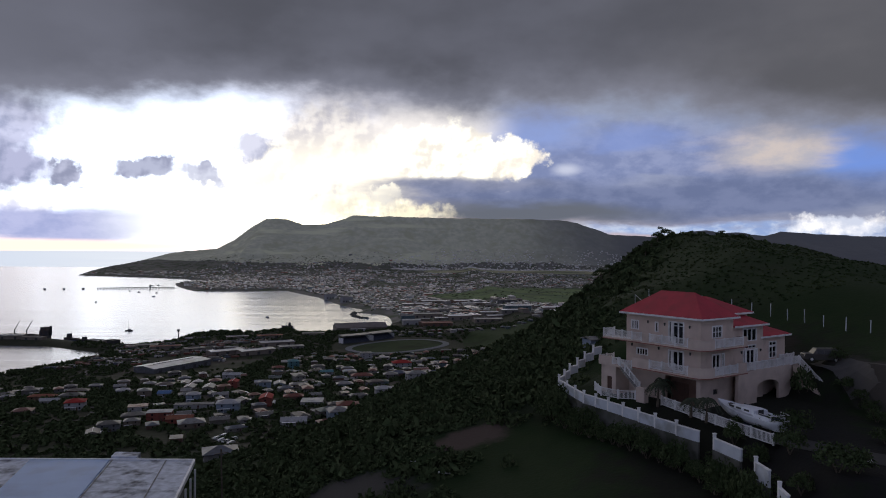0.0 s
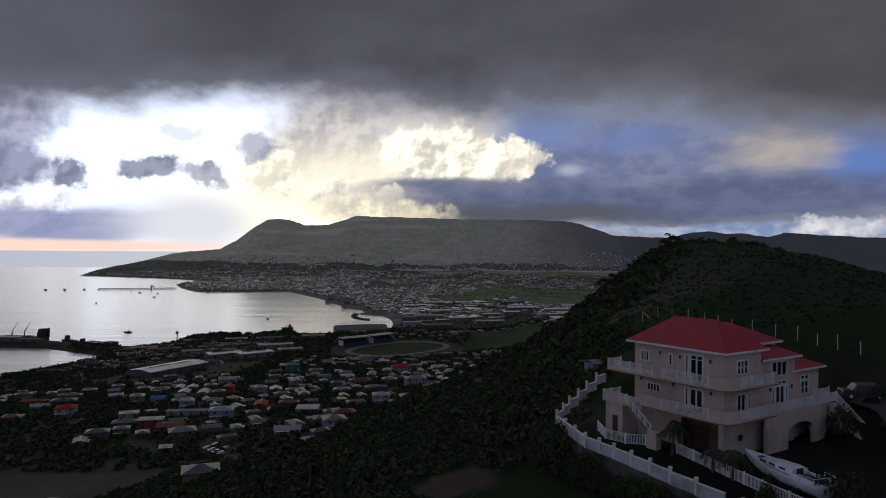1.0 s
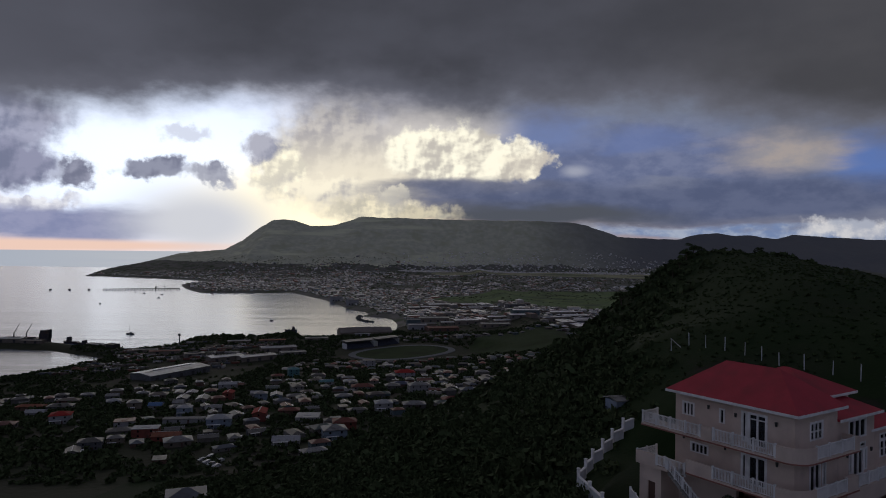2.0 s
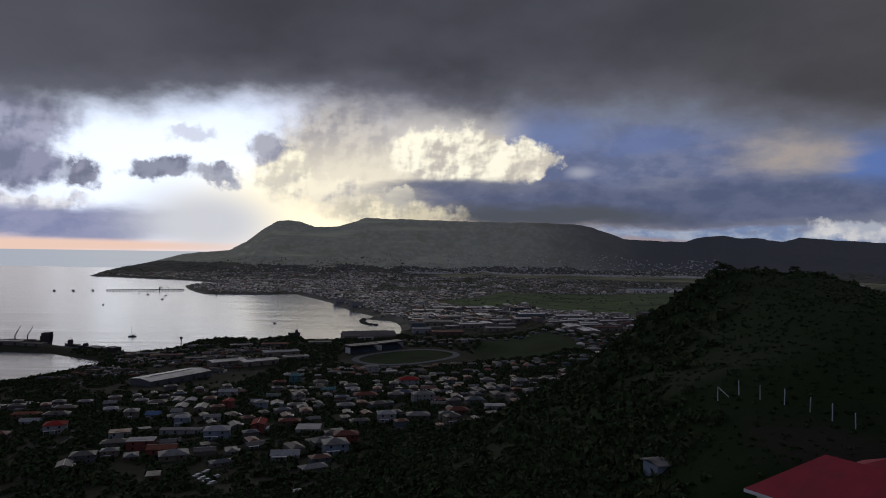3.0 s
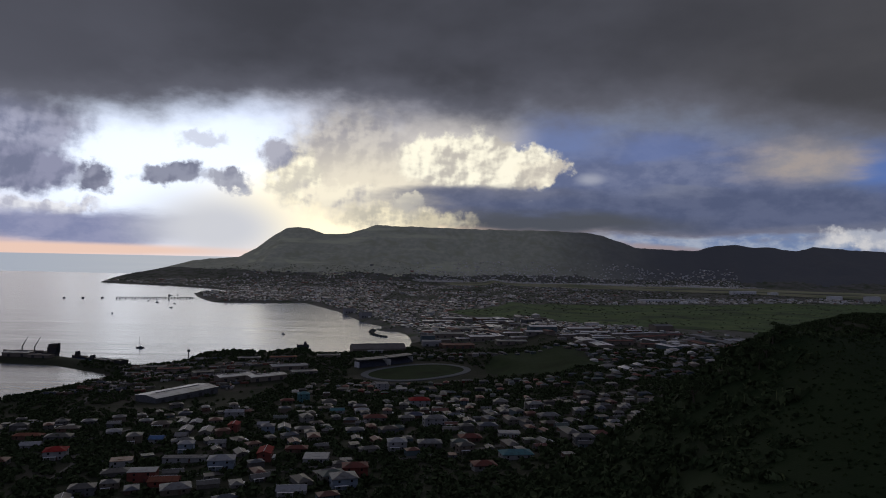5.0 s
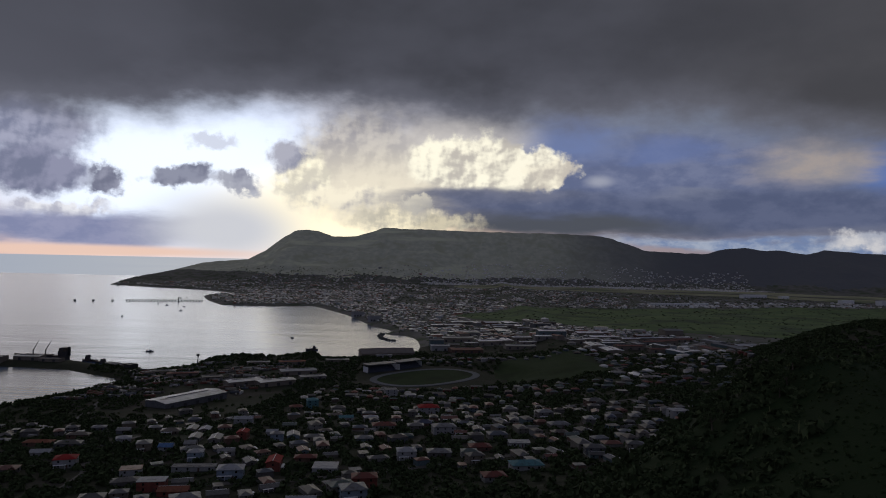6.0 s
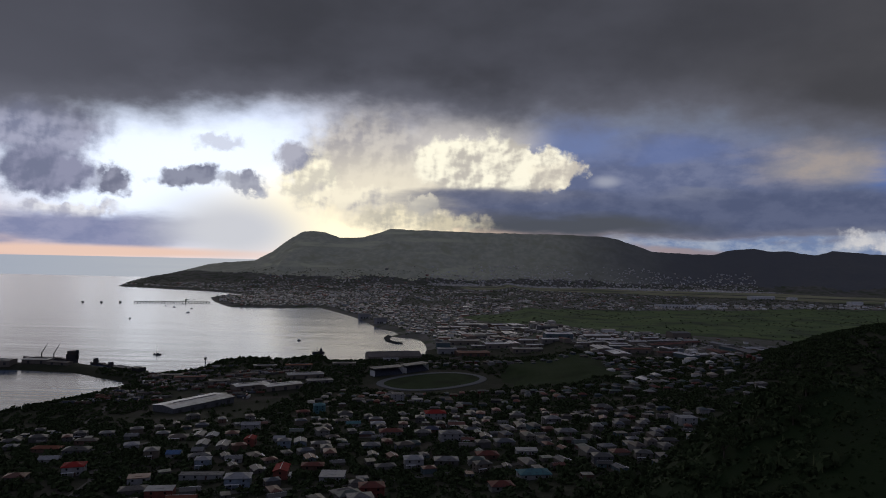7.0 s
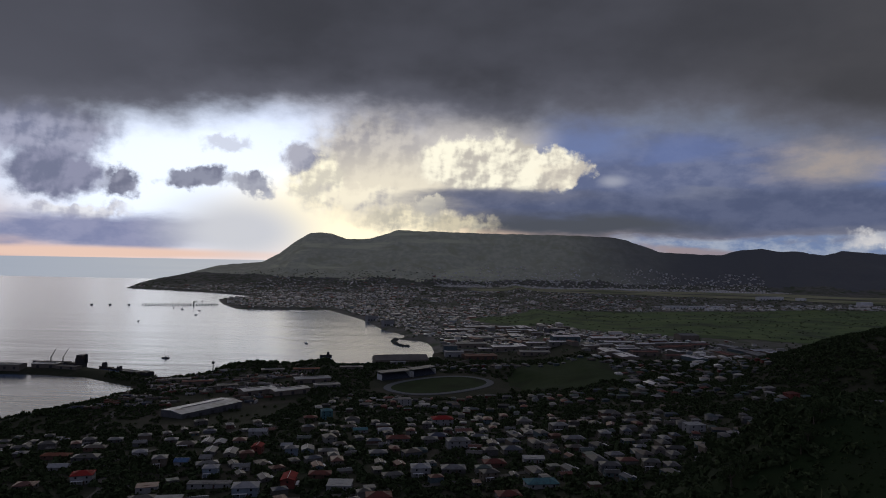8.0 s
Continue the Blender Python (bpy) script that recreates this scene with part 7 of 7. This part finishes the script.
xy = np.column_stack([RNG.uniform(250, 900, 5000), RNG.uniform(560, 1250, 5000)])
zz = land(xy[:, 0], xy[:, 1])
xy = xy[(zz > 52) & (near_hill(xy[:, 0], xy[:, 1]) < zz + 5)]
scatter("far_hill_woods", [clump(36, 0.32, 0.6, 90 + k) for k in range(4)], on_land(xy, -0.5), RNG.uniform(4.0, 8.0, len(xy)), M_LEAF, "dark scrub covering a far hill", "trees", RNG.uniform(0.5, 0.9, len(xy)))

# ---- the harbour ----
M_SHIP = material("dark_ship_steel", (0.035, 0.035, 0.042), (0.05, 0.045, 0.045), 0.6, 0.3, stain=(0.09, 0.05, 0.035), stain_scale=0.15)
M_BOAT = material("pale_boat_paint", (0.45, 0.45, 0.45), (0.36, 0.36, 0.36), 0.5, 0.5)


def vessel(name, label, x, y, turn, long, wide, deck, house_at, house_h, mat, cranes=(), mast=0.0):
    ob = tagged(new(name), label, "ship" if long > 30 else "boat")
    ob.matrix_world = Matrix.Translation((x, y, 0)) @ Matrix.Rotation(radians(turn), 4, "Z")
    bm = bmesh.new()
    rings = []
    for k in np.linspace(0, 1, 13):
        half = wide / 2 * (1 - max(0, (k - 0.7) / 0.3) ** 2) * (0.85 + 0.15 * min(1, k / 0.15)) + 0.03
        rise = deck * (1 + 0.35 * max(0, (k - 0.75) / 0.25) ** 2)
        rings.append([(long * (k - 0.5), -half, rise), (long * (k - 0.5), -half * 0.9, 0.2), (long * (k - 0.5), 0, -deck * 0.4), (long * (k - 0.5), half * 0.9, 0.2), (long * (k - 0.5), half, rise), (long * (k - 0.5), -half, rise)])
    loft(bm, rings)
    part("hull", bm, mat, ob)
    hx = long * (house_at - 0.5)
    w, l = wide * 0.38, long * 0.07 + 1
    house_mat = M_SHIP if long > 20 else M_BOAT
    boxes("superstructure", house_mat, ob, "deckhouse", (hx - l, hx + l, -w, w, deck, deck + house_h * 0.6))
    boxes("bridge", house_mat, ob, "", (hx - l * 0.7, hx + l * 0.7, -w * 1.1, w * 1.1, deck + house_h * 0.6, deck + house_h))
    if long > 30:
        boxes("funnel", M_DARK, ob, "", (hx - l - 3, hx - l - 0.2, -1.2, 1.2, deck, deck + house_h * 1.1))
        boxes("hatch_cover", M_SHIP, ob, "", (-long * 0.22, long * 0.3, -wide * 0.3, wide * 0.3, deck, deck + 1.4))
    for u in cranes:
        bm = bmesh.new()
        cx = long * (u - 0.5)
        rod(bm, (cx, 0, deck), (cx, 0, deck + 9), 1.0, 0.8)
        rod(bm, (cx, 0, deck + 7), (cx - 9, 0, deck + 23), 0.6, 0.3)
        rod(bm, (cx, 0, deck + 9), (cx - 8.6, 0, deck + 22.6), 0.12)
        part("crane", bm, M_DARK, ob, "dark cargo crane with a raised jib")
    if mast:
        bm = bmesh.new()
        rod(bm, (long * 0.08, 0, deck), (long * 0.08, 0, deck + mast), 0.3, 0.2)
        rod(bm, (long * 0.07, 0, deck + 1.6), (-long * 0.35, 0, deck + 1.8), 0.1)
        part("mast", bm, M_BOAT, ob)
    return ob


vessel("cargo_ship", "dark cargo ship with two raised cranes at the quay", -690, 1134, 180, 88, 15, 6.0, 0.07, 13, M_SHIP, (0.42, 0.65))
vessel("workboat", "dark workboat moored at the end of the quay", -604, 1122, 170, 26, 8, 3.0, 0.6, 7, M_SHIP, (), 8)
vessel("workboat", "dark barge with a low cabin by the quay", -580, 1112, 160, 24, 8, 2.5, 0.3, 4, M_SHIP)
vessel("fishing_vessel", "dark fishing vessel off the point", -297, 1322, 200, 22, 6.5, 3.2, 0.3, 5.5, M_SHIP, (), 7)
vessel("sailing_boat", "anchored sailing boat with a bare mast", -566, 1246, 180, 14, 4.2, 1.6, 0.4, 1.8, M_SHIP, (), 18)
for k, (x, y) in enumerate(((-1120, 2660), (-1108, 2690), (-1062, 2345), (-1020, 2315), (-1006, 2285), (-935, 2255), (-880, 2100), (-940, 1870), (-380, 1500))):
    vessel("moored_boat", "small boat moored in the bay", x, y, 20 + k * 37, 9 if k % 2 else 12, 3.4, 1.3, 0.4, 1.8, M_SHIP if k % 3 else M_BOAT)
breakwater = tagged(new("breakwater"), "low dark rubble breakwater at the mouth of a small basin", "breakwater")
r = random.Random(31)
arm = [Vector((-206, 1624, 0)), Vector((-206, 1585, 0)), Vector((-196, 1540, 0)), Vector((-178, 1508, 0)), Vector((-164, 1502, 0))]
for a, b in zip(arm, arm[1:]):
    n = round((b - a).length / 5)
    for i in range(n):
        for side in (-3.2, 0.0, 3.2):
            p = a.lerp(b, (i + r.random()) / n) + Vector((side + r.uniform(-1, 1), r.uniform(-1, 1), 0.6 + (1.1 if side == 0 else 0)))
            bm = bmesh.new()
            bmesh.ops.create_icosphere(bm, subdivisions=1, radius=r.uniform(2.4, 3.6))
            for v in bm.verts:
                v.co *= r.uniform(0.8, 1.15)
            bm.transform(Matrix.Translation(p) @ Matrix.Diagonal((1, 1, 0.7, 1)))
            part("stone", bm, M_FOOT, breakwater)
jetty = tagged(new("jetty"), "long low jetty on piles with a small tower", "jetty")
a, b = Vector((-1222, 2443, 0)), Vector((-985, 2530, 0))
bm = bmesh.new()
bar(bm, a + Vector((0, 0, 3.9)), b + Vector((0, 0, 3.9)), 6, 1.8)
part("deck", bm, M_DARK, jetty)
for k in range(26):
    p = a.lerp(b, k / 25)
    bm = bmesh.new()
    rod(bm, p + Vector((0, 0, -2)), p + Vector((0, 0, 3.2)), 1.9, n=6)
    part("pile", bm, M_DARK, jetty)
p = a.lerp(b, 0.68)
boxes("tower", M_STONE, jetty, "", (p.x - 2, p.x + 2, p.y - 2, p.y + 2, 4.7, 14))
for x, y in ((-1376, 2386), (-1321, 2406), (-1264, 2427)):
    d = tagged(new("mooring_dolphin"), "square concrete mooring block in the water", "mooring", "mooring blocks off the jetty")
    d.location = (x, y, 0)
    boxes("cap", M_DARK, d, "", (-3.2, 3.2, -3.2, 3.2, 1.8, 4.4))
    for s in (-1, 1):
        boxes("leg", M_DARK, d, "", (s * 2.2 - 0.7, s * 2.2 + 0.7, -2.5, 2.5, -3, 1.8))
hall(-735, 1068, 3, 60, 20, 7, M_GREYROOF, M_TANWALL, "quay shed with a grey roof", "quay_shed")
hall(-680, 1090, 3, 40, 18, 6, M_LIGHTSHED, M_TANWALL, "quay shed with a pale roof", "quay_shed")
hall(-640, 1082, 355, 34, 14, 4, M_TANWALL, M_TANWALL, "low brown quay shed", "quay_shed")
hall(-532, 1068, 335, 34, 14, 5, M_GREYROOF, M_TANWALL, "quay shed with a dark roof", "quay_shed")
hall(-498, 1046, 330, 16, 12, 7, M_DARK, M_DARK, "dark square harbour store", "quay_shed")
bm = bmesh.new()
mast = tagged(new("light_mast"), "tall slim floodlight mast on the quay", "mast")
rod(bm, (-752, 1078, 0), (-752, 1078, 26), 0.4, 0.2)
part("shaft", bm, M_DARK, mast)
boxes("lamp_head", M_DARK, mast, "", (-753.2, -750.8, 1077.4, 1078.6, 25.5, 27))
beacon = tagged(new("harbour_beacon"), "dark slender harbour beacon on the shore", "beacon")
bm = bmesh.new()
rod(bm, (-412, 1078, 2), (-412, 1078, 20), 1.0, 0.7)
part("shaft", bm, M_DARK, beacon)
boxes("lantern", M_DARK, beacon, "", (-413.6, -410.4, 1076.4, 1079.6, 20, 23.5))

# stacked containers and scrap in the port yard
M_BOXES = palette("container_paint", 0.6, [(0.13, 0.05, 0.036), (0.15, 0.145, 0.14), (0.07, 0.08, 0.10), (0.30, 0.29, 0.28), (0.10, 0.065, 0.05), (0.07, 0.07, 0.065), (0.10, 0.09, 0.08)], "island")
v = np.array([(-6, -1.2, 0), (6, -1.2, 0), (6, 1.2, 0), (-6, 1.2, 0), (-6, -1.2, 2.6), (6, -1.2, 2.6), (6, 1.2, 2.6), (-6, 1.2, 2.6)], float)
f = np.array([(0, 1, 5, 4), (1, 2, 6, 5), (2, 3, 7, 6), (3, 0, 4, 7), (4, 5, 6, 7)])
xy = np.column_stack([RNG.uniform(-490, -270, 1400), RNG.uniform(820, 1110, 1400)])
ok = (coast_distance(xy[:, 0], xy[:, 1]) > 18) & (rough(xy[:, 0], xy[:, 1], 35, 3.0) > -0.1) & (np.hypot(xy[:, 0] + 316, xy[:, 1] - 812) > 62)
xy = xy[ok][:480]
scatter("port_yard", [(v, f)], on_land(xy, -0.1), RNG.uniform(0.5, 1.1, len(xy)), M_BOXES, "containers, trucks and stacked goods in the port yard", "containers", None, RNG.choice((0.35, 0.5, 1.9), len(xy)) + RNG.normal(0, 0.1, len(xy)))
